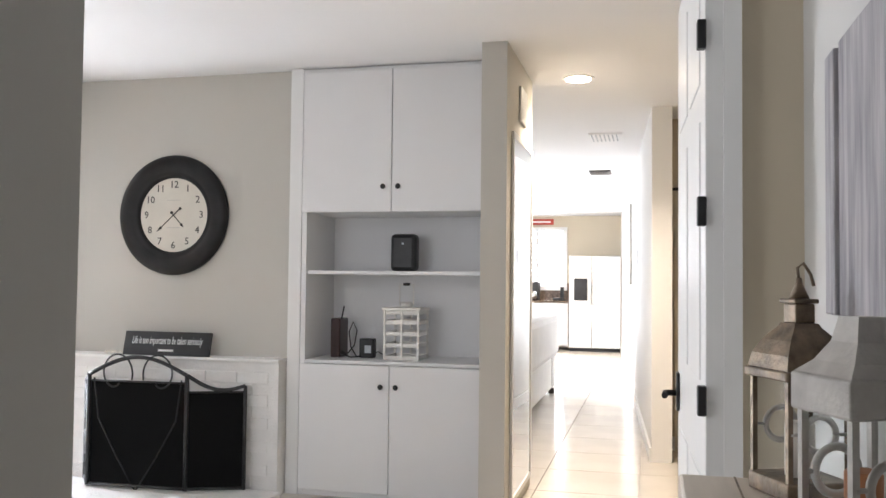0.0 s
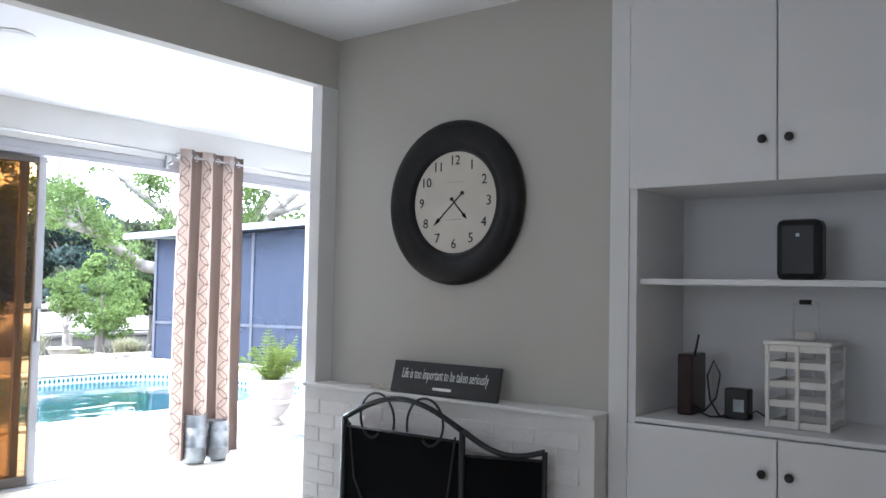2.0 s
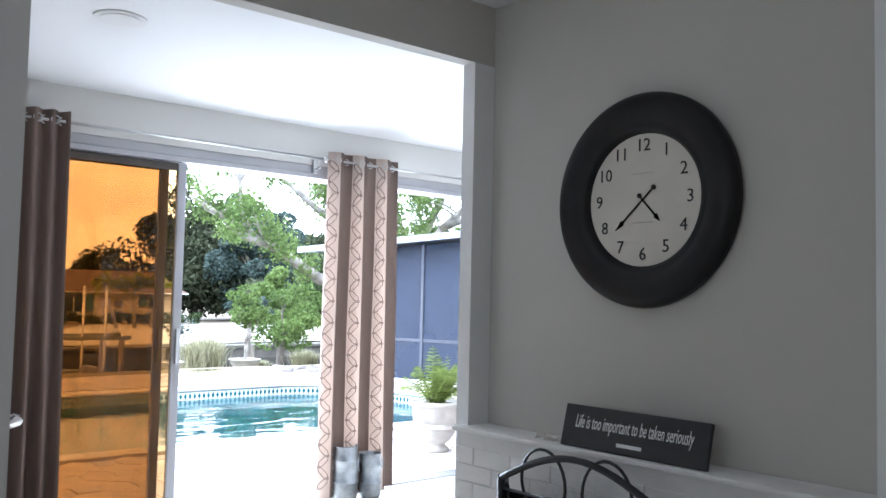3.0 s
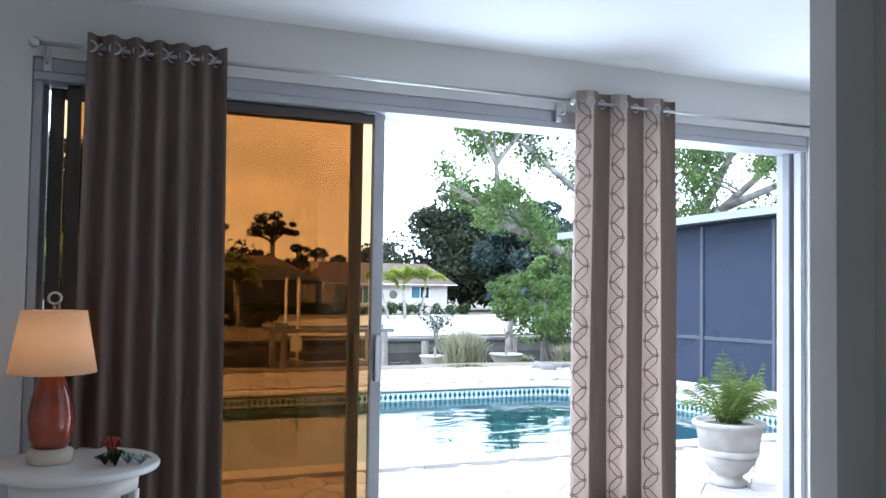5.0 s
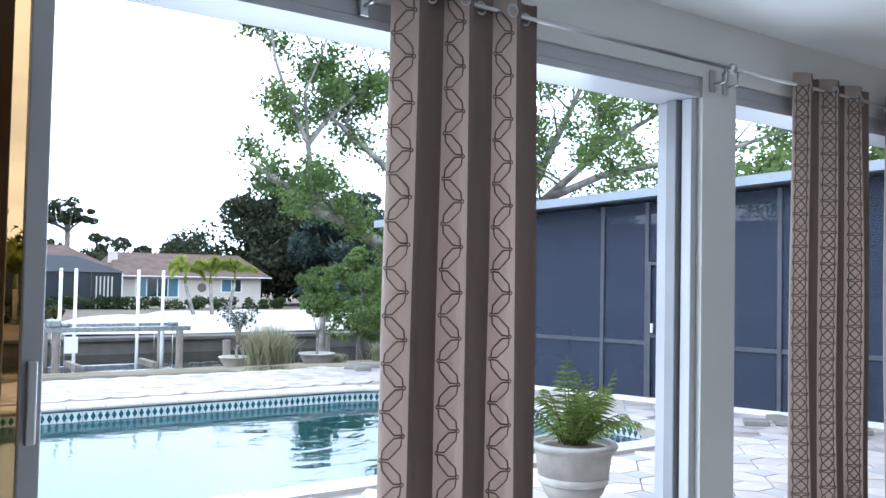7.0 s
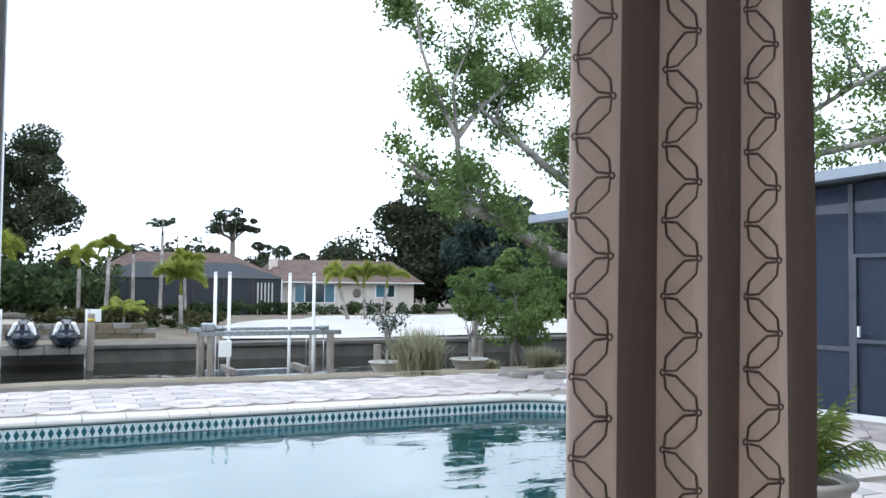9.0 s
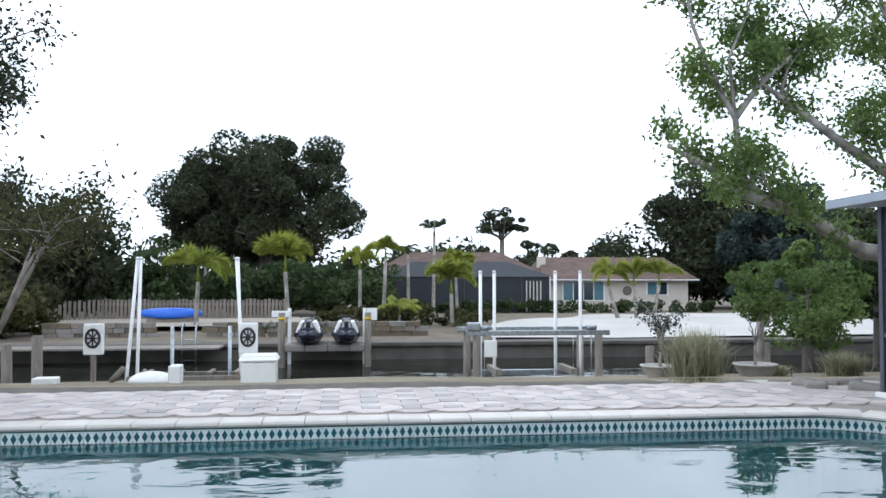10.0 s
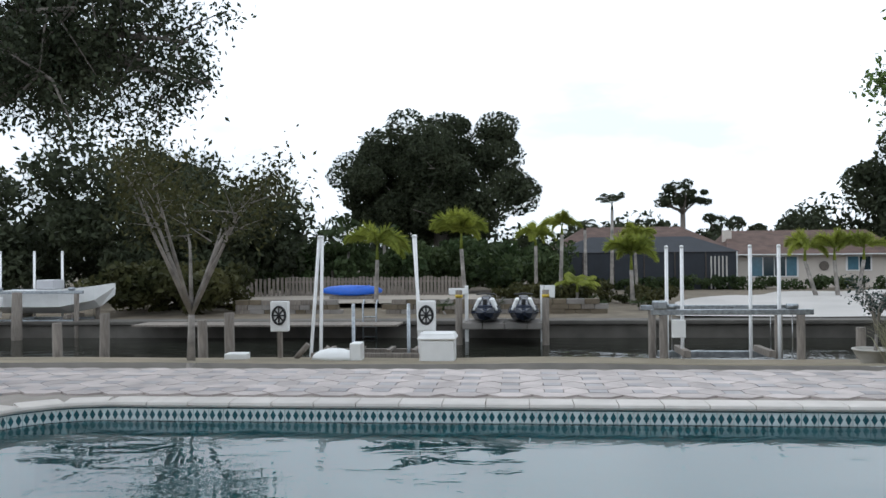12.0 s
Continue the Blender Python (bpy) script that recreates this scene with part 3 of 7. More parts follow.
# ---- fireplace ----
fp = thing("fireplace", -2.2, 4.46, 0, "white painted brick fireplace with a raised hearth", "fireplace")
part("core", bx(-0.80, 0.765, -0.066, 0.078, 0, 0.888), M["mortar"], fp)
# thin black sheet puts the darkness of the fire opening into colour
part("firebox", bx(-0.50, 0.36, -0.0745, -0.0665, 0.16, 0.66), M["matt_black"], fp, "black sheet painted for the dark recess")
part("mantel_shelf", bx(-0.815, 0.768, -0.085, 0.078, 0.889, 0.906, bevel=0.004), M["white_brick"], fp)
part("hearth", bx(-0.84, 0.80, -0.52, -0.087, 0.0, 0.16, bevel=0.008), M["white_brick"], fp)

# fire screen: three hinged panels
fs = thing("fireplace_screen", -2.2, 4.22, 0.161, "black wrought iron fireplace screen with scrolls on the hearth", "fire screen")


def screen_panel(name, p0, p1, h0, hm, h1, scroll):
    p0, p1 = Vector(p0), Vector(p1)
    ax = p1 - p0
    w = ax.length
    root = part(name, tube(bmesh.new(), [p0 + Vector((0, 0, 0.01)), p0 + Vector((0, 0, h0))], 0.011, 6), M["black"], fs)

    def at(u, z):
        return p0 + ax * u + Vector((0, 0, z))

    arch = []
    for k in range(17):
        u = k / 16
        z = h0 * (1 - u) + h1 * u + (hm - (h0 + h1) / 2) * math.sin(math.pi * u)
        arch.append(at(u, z))
    part("top_bar", tube(bmesh.new(), arch, 0.012, 6), M["black"], root)
    part("side_bar", tube(bmesh.new(), [at(1, 0.01), at(1, h1)], 0.011, 6), M["black"], root)
    part("bottom_bar", tube(bmesh.new(), [at(0, 0.02), at(1, 0.02)], 0.010, 6), M["black"], root)
    zm = min(h0, h1) - 0.035
    part("cross_bar", tube(bmesh.new(), [at(0, zm), at(1, zm)], 0.006, 6), M["black"], root)
    bm = bmesh.new()
    nrm = Vector((-ax.y, ax.x, 0)).normalized() * 0.002
    for s in (1, -1):
        q = [bm.verts.new(at(u, z) + nrm * s + Vector((0, 0.01, 0))) for u, z in ((0.01, 0.025), (0.99, 0.025), (0.99, zm), (0.01, zm))]
        bm.faces.new(q if s > 0 else q[::-1])
    part("mesh_screen", bm, M["matt_black"], root, "fine black wire mesh")
    if scroll == "heart":
        for s in (-1, 1):
            bm = bmesh.new()
            pts = []
            for k in range(26):
                t = k / 25
                ang = math.radians(200 - 330 * t) if s > 0 else math.radians(-20 + 330 * t)
                r = 0.135 * (1 - 0.62 * t)
                pts.append(at(0.5 + s * 0.235 + math.cos(ang) * r / w * 0.85, h0 - 0.01 + math.sin(ang) * r + 0.03 * (1 - t)))
            tube(bm, pts, 0.0055, 5)
            tube(bm, [at(0.5 + s * 0.45, h0 - 0.02), at(0.5 + s * 0.40, h0 - 0.25), at(0.5 + s * 0.2, h0 - 0.47), at(0.5, h0 - 0.66)], 0.005, 5)
            part("scroll", bm, M["black"], root)
    elif scroll == "s":
        for z0 in (0.1, 0.36):
            bm = bmesh.new()
            pts = []
            for k in range(22):
                t = k / 21
                ang = math.radians(270 - 400 * t)
                r = 0.085 * (1 - 0.6 * t)
                pts.append(at(0.5 + math.cos(ang) * r / w * 0.8, z0 + 0.13 + math.sin(ang) * r * 1.3) - Vector((0, 0.012, 0)))
            tube(bm, pts, 0.006, 5)
            part("scroll", bm, M["black"], root)


screen_panel("left_panel", (-0.45, 0.10, 0), (-0.325, -0.05, 0), 0.60, 0.62, 0.65, "s")
screen_panel("centre_panel", (-0.32, -0.05, 0), (0.295, -0.03, 0), 0.65, 0.755, 0.66, "heart")
screen_panel("right_panel", (0.30, -0.03, 0), (0.60, 0.09, 0), 0.66, 0.58, 0.60, "none")

# sign on the mantel
sg = thing("mantel_sign", -2.18, 4.43, 0.869, "black wooden sign with white lettering leaning above the mantel", "sign", rz=0)
sg.matrix_world = pose(-2.18, 4.405, 0.908, -14, 0, 0)
part("board", bx(-0.29, 0.29, 0, 0.018, 0, 0.145, bevel=0.003), M["black"], sg)
ft = M["white_plastic"]
o = text_mesh("lettering", "Life is too important to be taken seriously", 0.052, ft, sg, pose(0, -0.0012, 0.088, 90, 0, 0) @ Matrix.Diagonal((0.53, 1.25, 1, 1)), shear=0.15)
part("name_bar", bx(-0.05, 0.05, -0.0012, 0.0, 0.024, 0.036), ft, sg)
bm = bmesh.new()
for k in range(7):
    a = random.Random(k)
    tube(bm, [(-0.06 + k * 0.02, a.uniform(-0.02, 0.02), 0.006), (-0.045 + k * 0.02, a.uniform(-0.02, 0.02), 0.016), (-0.03 + k * 0.02, a.uniform(-0.02, 0.02), 0.006)], [0.003, 0.007, 0.003], 6)
solid("shell_string", bm, M["candle_white"], "small pale shells strung on the mantel", "shells", loc=(-2.56, 4.43, 0.906))

# clock
ck = thing("wall_clock", -2.21, 4.535, 1.762, "large round wall clock with a wide black rim and cream dial", "clock")


def disc_profile(profile, seg=64):
    bm = bmesh.new()
    lathe(bm, profile, seg)
    bmesh.ops.rotate(bm, verts=bm.verts, cent=(0, 0, 0), matrix=Matrix.Rotation(radians(90), 3, "X"))
    return bm


R = 0.372
part("rim", disc_profile([(R * 0.96, 0.0), (R, 0.012), (R * 0.99, 0.03), (R * 0.95, 0.046), (R * 0.88, 0.056), (R * 0.80, 0.056), (R * 0.73, 0.048), (R * 0.69, 0.040), (R * 0.665, 0.042), (R * 0.64, 0.034),
                           (R * 0.62, 0.018), (R * 0.60, 0.012)]), M["clock"], ck)
part("dial", disc_profile([(R * 0.63, 0.013), (R * 0.63, 0.0165)]), M["face"], ck)
for h in range(1, 13):
    a = radians(90 - 30 * h)
    text_mesh("numeral", str(h), 0.062, M["ink"], ck, pose(math.cos(a) * R * 0.505, -0.0175, math.sin(a) * R * 0.505, 90, 0, 0), align="CENTER")
for ang, ln, tail, nm in ((radians(90 - 137), 0.105, 0.02, "hour_hand"), (radians(90 - 228), 0.155, 0.06, "minute_hand")):
    bm = bmesh.new()
    dv, sv = Vector((math.cos(ang), 0, math.sin(ang))), Vector((-math.sin(ang), 0, math.cos(ang)))
    pts = [(-tail, 0.0035), (ln * 0.7, 0.0035), (ln * 0.74, 0.010), (ln, 0.0005)]
    lo = [dv * u + sv * w - Vector((0, 0.020, 0)) for u, w in pts]
    hi = [dv * u - sv * w - Vector((0, 0.020, 0)) for u, w in pts]
    bm.faces.new([bm.verts.new(p) for p in lo + hi[::-1]])
    bmesh.ops.solidify(bm, geom=bm.faces[:], thickness=0.0015)
    bmesh.ops.create_uvsphere(bm, u_segments=10, v_segments=6, radius=0.009, matrix=Matrix.Translation(-dv * tail * 1.0 - Vector((0, 0.02, 0))))
    part(nm, bm, M["ink"], ck)
for z in (0.09, -0.08):
    part("dial_bar", bx(-0.045, 0.045, -0.0178, -0.0168, z, z + 0.004), M["lantern_grey"], ck)

# ---- built-in cabinet ----
CX0, CX1, CY = -1.35, -0.238, 4.5
cb = thing("built_in_cabinet", CX0, CY, 0, "white built-in cabinet with open niche between doors", "cabinet")
W = CX1 - CX0
part("side_panel", bx(0, 0.03, 0.0, 0.48, 0.0, CEIL - 0.004), M["cabinet"], cb)
part("side_panel", bx(W - 0.022, W, 0.0, 0.48, 0.0, CEIL - 0.004), M["cabinet"], cb)
part("back_panel", bx(0.03, W - 0.022, 0.46, 0.475, 0.1, CEIL - 0.01), M["cabinet"], cb)
part("worktop", bx(0.031, W - 0.023, 0.0, 0.459, 0.885, 0.905, bevel=0.003), M["cabinet"], cb)
part("shelf", bx(0.031, W - 0.023, 0.03, 0.459, 1.405, 1.427, bevel=0.002), M["cabinet"], cb)
part("niche_top", bx(0.031, W - 0.023, 0.0, 0.459, 1.77, 1.79), M["cabinet"], cb)
part("toe_kick", bx(0.031, W - 0.023, 0.004, 0.03, 0.0, 0.15), M["cabinet"], cb)
part("top_rail", bx(0.031, W - 0.023, 0.0, 0.02, 2.602, CEIL - 0.006), M["cabinet"], cb)
half = W / 2
for z0, z1, kz in ((0.155, 0.883, 0.765), (1.768, 2.598, 1.912)):
    for s in (0, 1):
        x0, x1 = (0.006, half - 0.002) if s == 0 else (half + 0.002, W - 0.004)
        dr = part("door", bx(x0, x1, -0.02, -0.001, z0, z1, bevel=0.003), M["cabinet"], cb)
        kx = half - 0.045 if s == 0 else half + 0.045
        bm = bmesh.new()
        lathe(bm, [(0.006, 0), (0.006, 0.014), (0.014, 0.018), (0.016, 0.025), (0.012, 0.031), (0.004, 0.033)], 16)
        bmesh.ops.rotate(bm, verts=bm.verts, cent=(0, 0, 0), matrix=Matrix.Rotation(radians(90), 3, "X"))
        bmesh.ops.translate(bm, verts=bm.verts, vec=(kx, -0.02, kz))
        part("knob", bm, M["black"], dr, "small round black knob")

# things in the niche
bm = bx(-0.08, 0.08, -0.05, 0.05, 0, 0.225, bevel=0.025)
sp = thing("speaker", -0.79, 4.76, 1.428, "small black fabric speaker on the shelf", "speaker")
part("body", bm, M["black"], sp)
part("badge", bx(-0.006, 0.006, -0.0515, -0.0495, 0.16, 0.172), M["galv"], sp)

wl_ = thing("slatted_lantern", -0.765, 4.72, 0.906, "white slatted wooden lantern with a tall handle on the cabinet top", "lantern")
for z in (0.0, 0.075, 0.145, 0.215, 0.275):
    bm = bmesh.new()
    for s in (-1, 1):
        box(bm, -0.125, 0.125, s * 0.12 - 0.008, s * 0.12 + 0.008, z, z + 0.026, bevel=0.003)
        box(bm, s * 0.117 - 0.008, s * 0.117 + 0.008, -0.111, 0.111, z, z + 0.026, bevel=0.003)
    part("slat_ring", bm, M["wood_stool"], wl_)
for sx in (-0.125, 0.0, 0.125):
    for sy in (-0.13, 0.13):
        part("post", bx(sx - 0.008, sx + 0.008, sy - 0.006, sy + 0.006, 0.0, 0.30, bevel=0.002), M["wood_stool"], wl_)
part("roof_plate", bx(-0.14, 0.14, -0.14, 0.14, 0.301, 0.316, bevel=0.003), M["wood_stool"], wl_)
bm = bmesh.new()
lathe(bm, [(0.045, 0.317), (0.045, 0.345), (0.03, 0.35)], 20)
part("collar", bm, M["wood_stool"], wl_)
bm = bmesh.new()
tube(bm, [(-0.052, 0, 0.33), (-0.052, 0, 0.455), (0.052, 0, 0.455), (0.052, 0, 0.33)], 0.005, 6)
part("handle", bm, M["wood_stool"], wl_)
bm = bmesh.new()
tube(bm, [(-0.025, 0, 0.458), (0.025, 0, 0.458)], 0.009, 8)
part("grip", bm, M["ink"], wl_)

wl_.scale = (0.82, 0.82, 0.97)
rt = thing("router", -1.195, 4.74, 0.906, "dark red upright router with an antenna on the cabinet top", "router")
part("case", bx(-0.03, 0.03, -0.075, 0.075, 0, 0.235, bevel=0.008), material("dark_red_plastic", (0.03, 0.008, 0.007), 0.3), rt)
bm = bmesh.new()
tube(bm, [(0.025, -0.04, 0.22), (0.045, -0.045, 0.31)], [0.006, 0.004], 6)
part("antenna", bm, M["black"], rt)
md = thing("modem_box", -1.005, 4.72, 0.906, "small black box with cables on the cabinet top", "modem")
part("case", bx(-0.045, 0.045, -0.03, 0.03, 0, 0.115, bevel=0.006), M["black"], md)
part("label_plate", bx(-0.01, 0.03, -0.0315, -0.0305, 0.03, 0.075), M["galv"], md)
bm = bmesh.new()
tube(bm, [(-1.163, 4.70, 0.94), (-1.123, 4.68, 0.925), (-1.083, 4.70, 0.98), (-1.068, 4.70, 1.07), (-1.093, 4.70, 1.12), (-1.118, 4.70, 1.06), (-1.103, 4.69, 0.97), (-1.063, 4.68, 0.915), (-1.033, 4.70, 0.92)], 0.004, 6)
tube(bm, [(-1.163, 4.68, 0.93), (-1.093, 4.66, 0.912), (-1.033, 4.69, 0.914)], 0.004, 6)
solid("black_cable", bm, M["black"], "looped black cable between router and modem", "cable")
bm = bmesh.new()
tube(bm, [(-0.958, 4.71, 0.93), (-0.933, 4.70, 0.945), (-0.893, 4.73, 0.915)], 0.003, 6)
solid("thin_cable", bm, M["black"], "thin dark cable behind the lantern", "cable")

# unseen window frame added round the living room fill lamp; the wall is closed
w2 = thing("fill_lamp_frame", -1.35, 0.401, 0.75, "unseen white window frame added round the fill lamp", "window", kind="structure")
for x0, x1, z0, z1 in ((-1.02, -0.96, 0, 1.62), (0.96, 1.02, 0, 1.62), (-0.96, 0.96, 1.56, 1.62), (-0.96, 0.96, 0, 0.06), (-0.02, 0.02, 0.06, 1.56)):
    part("window_frame", bx(x0, x1, 0.0, 0.05, z0, z1), M["trim"], w2)
part("window_sill", bx(-1.06, 1.06, 0.0, 0.09, -0.03, -0.001), M["trim"], w2)
part("pane", bx(-0.96, 0.96, 0.004, 0.012, 0.06, 1.56), M["clear_glass"], w2)
# ---- outside: ground, deck, pool, canal ----
DECK = -0.10


def sheet(name, xs, heights, y0, y1, mat, label, category, step=2.0):
    """A strip of ground along y: heights over xs."""
    bm = bmesh.new()
    ny = max(2, int((y1 - y0) / step))
    grid = [[bm.verts.new((x, y0 + (y1 - y0) * j / ny, (bank(x, 0, h)[0].z if x < -15 else h) + noise.noise(Vector((x * 0.3, (y0 + (y1 - y0) * j / ny) * 0.3, 3))) * 0.04)) for j in range(ny + 1)] for x, h in zip(xs, heights)]
    for a, b in zip(grid, grid[1:]):
        for j in range(ny):
            bm.faces.new((a[j], a[j + 1], b[j + 1], b[j])).smooth = True
    bmesh.ops.recalc_face_normals(bm, faces=bm.faces)
    if bm.faces[0].normal.z < 0:
        bmesh.ops.reverse_faces(bm, faces=bm.faces)
    return structure(name, bm, mat, label, category)


for gy0, gy1, gxs, ghs in ((-60, -14, [40, -15.9, -19.6], [-0.25, -0.25, -0.65]), (26, 80, [40, -15.9, -19.6], [-0.25, -0.25, -0.65]), (-14, 26, [40, -5.4], [-0.25, -0.25])):
    sheet("ground", gxs, ghs, gy0, gy1, M["soil"], "bare soil round the house", "ground", 6)
PX0, PX1, PY0, PY1, WATER = -13.2, -8.55, -0.55, 10.2, -0.275


def pool_outline(grow=0.0, n=10, r=0.9):
    pts = []
    for cx, cy, a0 in ((PX1 - r, PY1 - r, 0), (PX0 + r, PY1 - r, 90), (PX0 + r, PY0 + r, 180), (PX1 - r, PY0 + r, 270)):
        for k in range(n + 1):
            a = radians(a0 + 90 * k / n)
            px, py = cx + (r + grow) * math.cos(a), cy + (r + grow) * math.sin(a)
            pts.append(Vector((px, py + (0.8 * (px - PX0) / (PX1 - PX0) if py > 5 else 0), 0)))
    return pts


def ring_strip(bm, inner, outer, z_in, z_out, mat=0):
    a = [bm.verts.new((p.x, p.y, z_in)) for p in inner]
    b = [bm.verts.new((p.x, p.y, z_out)) for p in outer]
    for k in range(len(a)):
        j = (k + 1) % len(a)
        bm.faces.new((a[k], b[k], b[j], a[j])).material_index = mat


# pool shell
bm = bmesh.new()
rim = pool_outline()
floor_pts = pool_outline(-0.25)
ring_strip(bm, floor_pts, rim, -1.7, -1.35)
top = [bm.verts.new((p.x, p.y, -0.18)) for p in rim]
low = [bm.verts.new((p.x, p.y, -1.35)) for p in rim]
for k in range(len(rim)):
    j = (k + 1) % len(rim)
    bm.faces.new((low[k], low[j], top[j], top[k]))
bm.faces.new([bm.verts.new((p.x, p.y, -1.7)) for p in floor_pts])
pool = structure("pool_basin", bm, M["plaster"], "swimming pool basin with pale blue plaster", "swimming pool")
bm = bmesh.new()
bm.faces.new([bm.verts.new((p.x, p.y, WATER)) for p in pool_outline(-0.004)])
wat = structure("pool_water", bm, M["pool_water"], "rippled turquoise pool water", "water")

# the paved slab with a hole for the pool, in four strips, and the round corners closed by the coping
bm = bmesh.new()
for x0, x1, y0, y1 in ((PX1 + 0.0, -5.32, -14, 26), (-15.9, PX0, -14, 26), (PX0, PX1, PY1 + 0.9, 26), (PX0, PX1, -14, PY0)):
    box(bm, x0, x1, y0, y1, DECK - 0.2, DECK - 0.022)
structure("terrace_bed", bm, M["paver_joint"], "sanded bed between terrace pavers", "terrace")
bm = bmesh.new()
inner = pool_outline()
for k in range(len(inner)):
    j = (k + 1) % len(inner)
    a, b = inner[k], inner[j]
    if abs(a.x - b.x) > 1e-3 and abs(a.y - b.y) > 1e-3 and (b - a).length < 0.5:
        c = Vector((PX0 if (a.x + b.x) / 2 < (PX0 + PX1) / 2 else PX1, PY0 if (a.y + b.y) / 2 < (PY0 + PY1) / 2 else PY1 + 0.9, 0))
        v = [bm.verts.new((p.x, p.y, DECK - 0.022)) for p in (a, b, c)]
        bm.faces.new(v)
bmesh.ops.recalc_face_normals(bm, faces=bm.faces)
bm.faces.new([bm.verts.new(p) for p in ((PX1, PY1 + 0.9, DECK - 0.023), (PX0, PY1 + 0.9, DECK - 0.023), (PX0, PY1 - 0.2, DECK - 0.023), (PX0 + 0.9, PY1 + 0.19, DECK - 0.023), (PX1 - 0.9, PY1 + 0.63, DECK - 0.023), (PX1, PY1 - 0.1, DECK - 0.023))])
structure("terrace_corner", bm, M["paver_joint"], "terrace bed at the pool's corners", "terrace")


def coping_stone(a, b, parent):
    """One bull-nosed coping stone along the rim from a to b."""
    d = (b - a).normalized()
    nrm = Vector((d.y, -d.x, 0))
    bm = bmesh.new()
    prof = [(-0.045, -0.05), (-0.055, -0.03), (-0.045, -0.008), (-0.02, 0.0), (0.26, 0.0), (0.262, -0.06)]
    a2, b2 = a + d * 0.004, b - d * 0.004
    ends = []
    for p in (a2, b2):
        ends.append([bm.verts.new(p + nrm * u + Vector((0, 0, DECK + 0.012 + z))) for u, z in prof])
    k = len(prof)
    for i in range(k):
        bm.faces.new((ends[0][i], ends[1][i], ends[1][(i + 1) % k], ends[0][(i + 1) % k]))
    bm.faces.new(ends[0])
    bm.faces.new(ends[1][::-1])
    bmesh.ops.recalc_face_normals(bm, faces=bm.faces)
    return part("coping_stone", bm, M["coping"], parent)


def tile_mesh(w):
    bm = bmesh.new()
    h = 0.145
    box(bm, -w / 2 + 0.003, w / 2 - 0.003, -0.006, 0.004, -h, 0.0, mat=0)
    z = -h / 2
    for y, s in ((-0.0085, -w / 4), (-0.0085, w / 4)):
        v = [bm.verts.new(p) for p in ((s, y, z + h * 0.36), (s + w * 0.19, y, z), (s, y, z - h * 0.36), (s - w * 0.19, y, z))]
        f = bm.faces.new(v)
        f.material_index = 1
        r = bmesh.ops.extrude_face_region(bm, geom=[f])
        bmesh.ops.translate(bm, verts=[e for e in r["geom"] if isinstance(e, bmesh.types.BMVert)], vec=(0, 0.004, 0))
    for zz in (-0.012, -h + 0.002):
        box(bm, -w / 2 + 0.003, w / 2 - 0.003, -0.008, -0.005, zz, zz + 0.010, mat=1)
    bmesh.ops.recalc_face_normals(bm, faces=bm.faces)
    me = link_mesh("pool_tile", bm, [M["tile_white"], M["tile_teal"]])
    return me


tile_me = tile_mesh(0.153)


def along(outline, step):
    """Points at even steps round a closed outline."""
    pts, out, carry = outline + outline[:1], [], 0.0
    for a, b in zip(pts, pts[1:]):
        ln = (b - a).length
        while carry <= ln and ln > 0:
            out.append(a + (b - a) * (carry / ln))
            carry += step
        carry -= ln
    return out


outline = pool_outline(0.0, 14)
stones = along(outline, 0.42)
for a, b in zip(stones, stones[1:] + stones[:1]):
    if (b - a).length > 0.1:
        coping_stone(a, b, pool)
for a, b in zip(along(outline, 0.1535), along(outline, 0.1535)[1:]):
    if a.x > -9.6 and 0 < a.y < 8.5:
        continue
    d = b - a
    ob = new("pool_tile", tile_me)
    ob.parent = pool
    ob.matrix_world = Matrix.Translation((a + b) / 2 + Vector((0, 0, DECK - 0.05)) + Vector((-d.y, d.x, 0)).normalized() * 0.005) @ Matrix.Rotation(math.atan2(d.y, d.x) + math.pi, 4, "Z")

# handrail
hr = thing("pool_handrail", -11.6, 9.68, DECK, "curved stainless steel pool handrail", "handrail")
for s in (0,):
    bm = bmesh.new()
    tube(bm, [(-0.05, 0.42, -0.02), (0.0, 0.40, 0.35), (0.05, 0.36, 0.56), (0.10, 0.28, 0.63), (0.12, 0.20, 0.58), (0.05, -0.02, 0.1), (-0.02, -0.12, -0.28)], 0.022, 10)
    part("rail", bm, M["white_plastic"], hr)
    bm = bmesh.new()
    lathe(bm, [(0.05, 0.012), (0.05, 0.02), (0.03, 0.03)], 16, center=(-0.05, 0.42, 0))
    part("flange", bm, M["steel"], hr)

# lawn, canal and far bank
sheet("lawn", [-15.88, -16.2, -16.9, -17.6, -18.6, -19.45], [-0.13, -0.17, -0.27, -0.38, -0.46, -0.52], -45, 70, M["grass"], "dry brown lawn sloping to the canal", "lawn", 0.8)
structure("seawall_near", bx(-19.75, -19.45, -45, 70, -3.0, -0.445, bevel=0.02), M["concrete"], "weathered concrete seawall cap", "seawall")
bm = bmesh.new()
box(bm, -28.4, -19.75, -120, 140, -3.2, -0.91)
structure("canal", bm, M["canal_water"], "dark rippled canal water", "water")
structure("seawall_far", bx(-28.75, -28.2, -60, 75, -3.0, -0.55, bevel=0.03), M["seawall"], "weathered concrete seawall of the far bank", "seawall")
structure("seawall_far_cap", bx(-28.95, -28.1, -60, 75, -0.548, -0.43, bevel=0.03), M["seawall"], "concrete cap of the far seawall", "seawall")
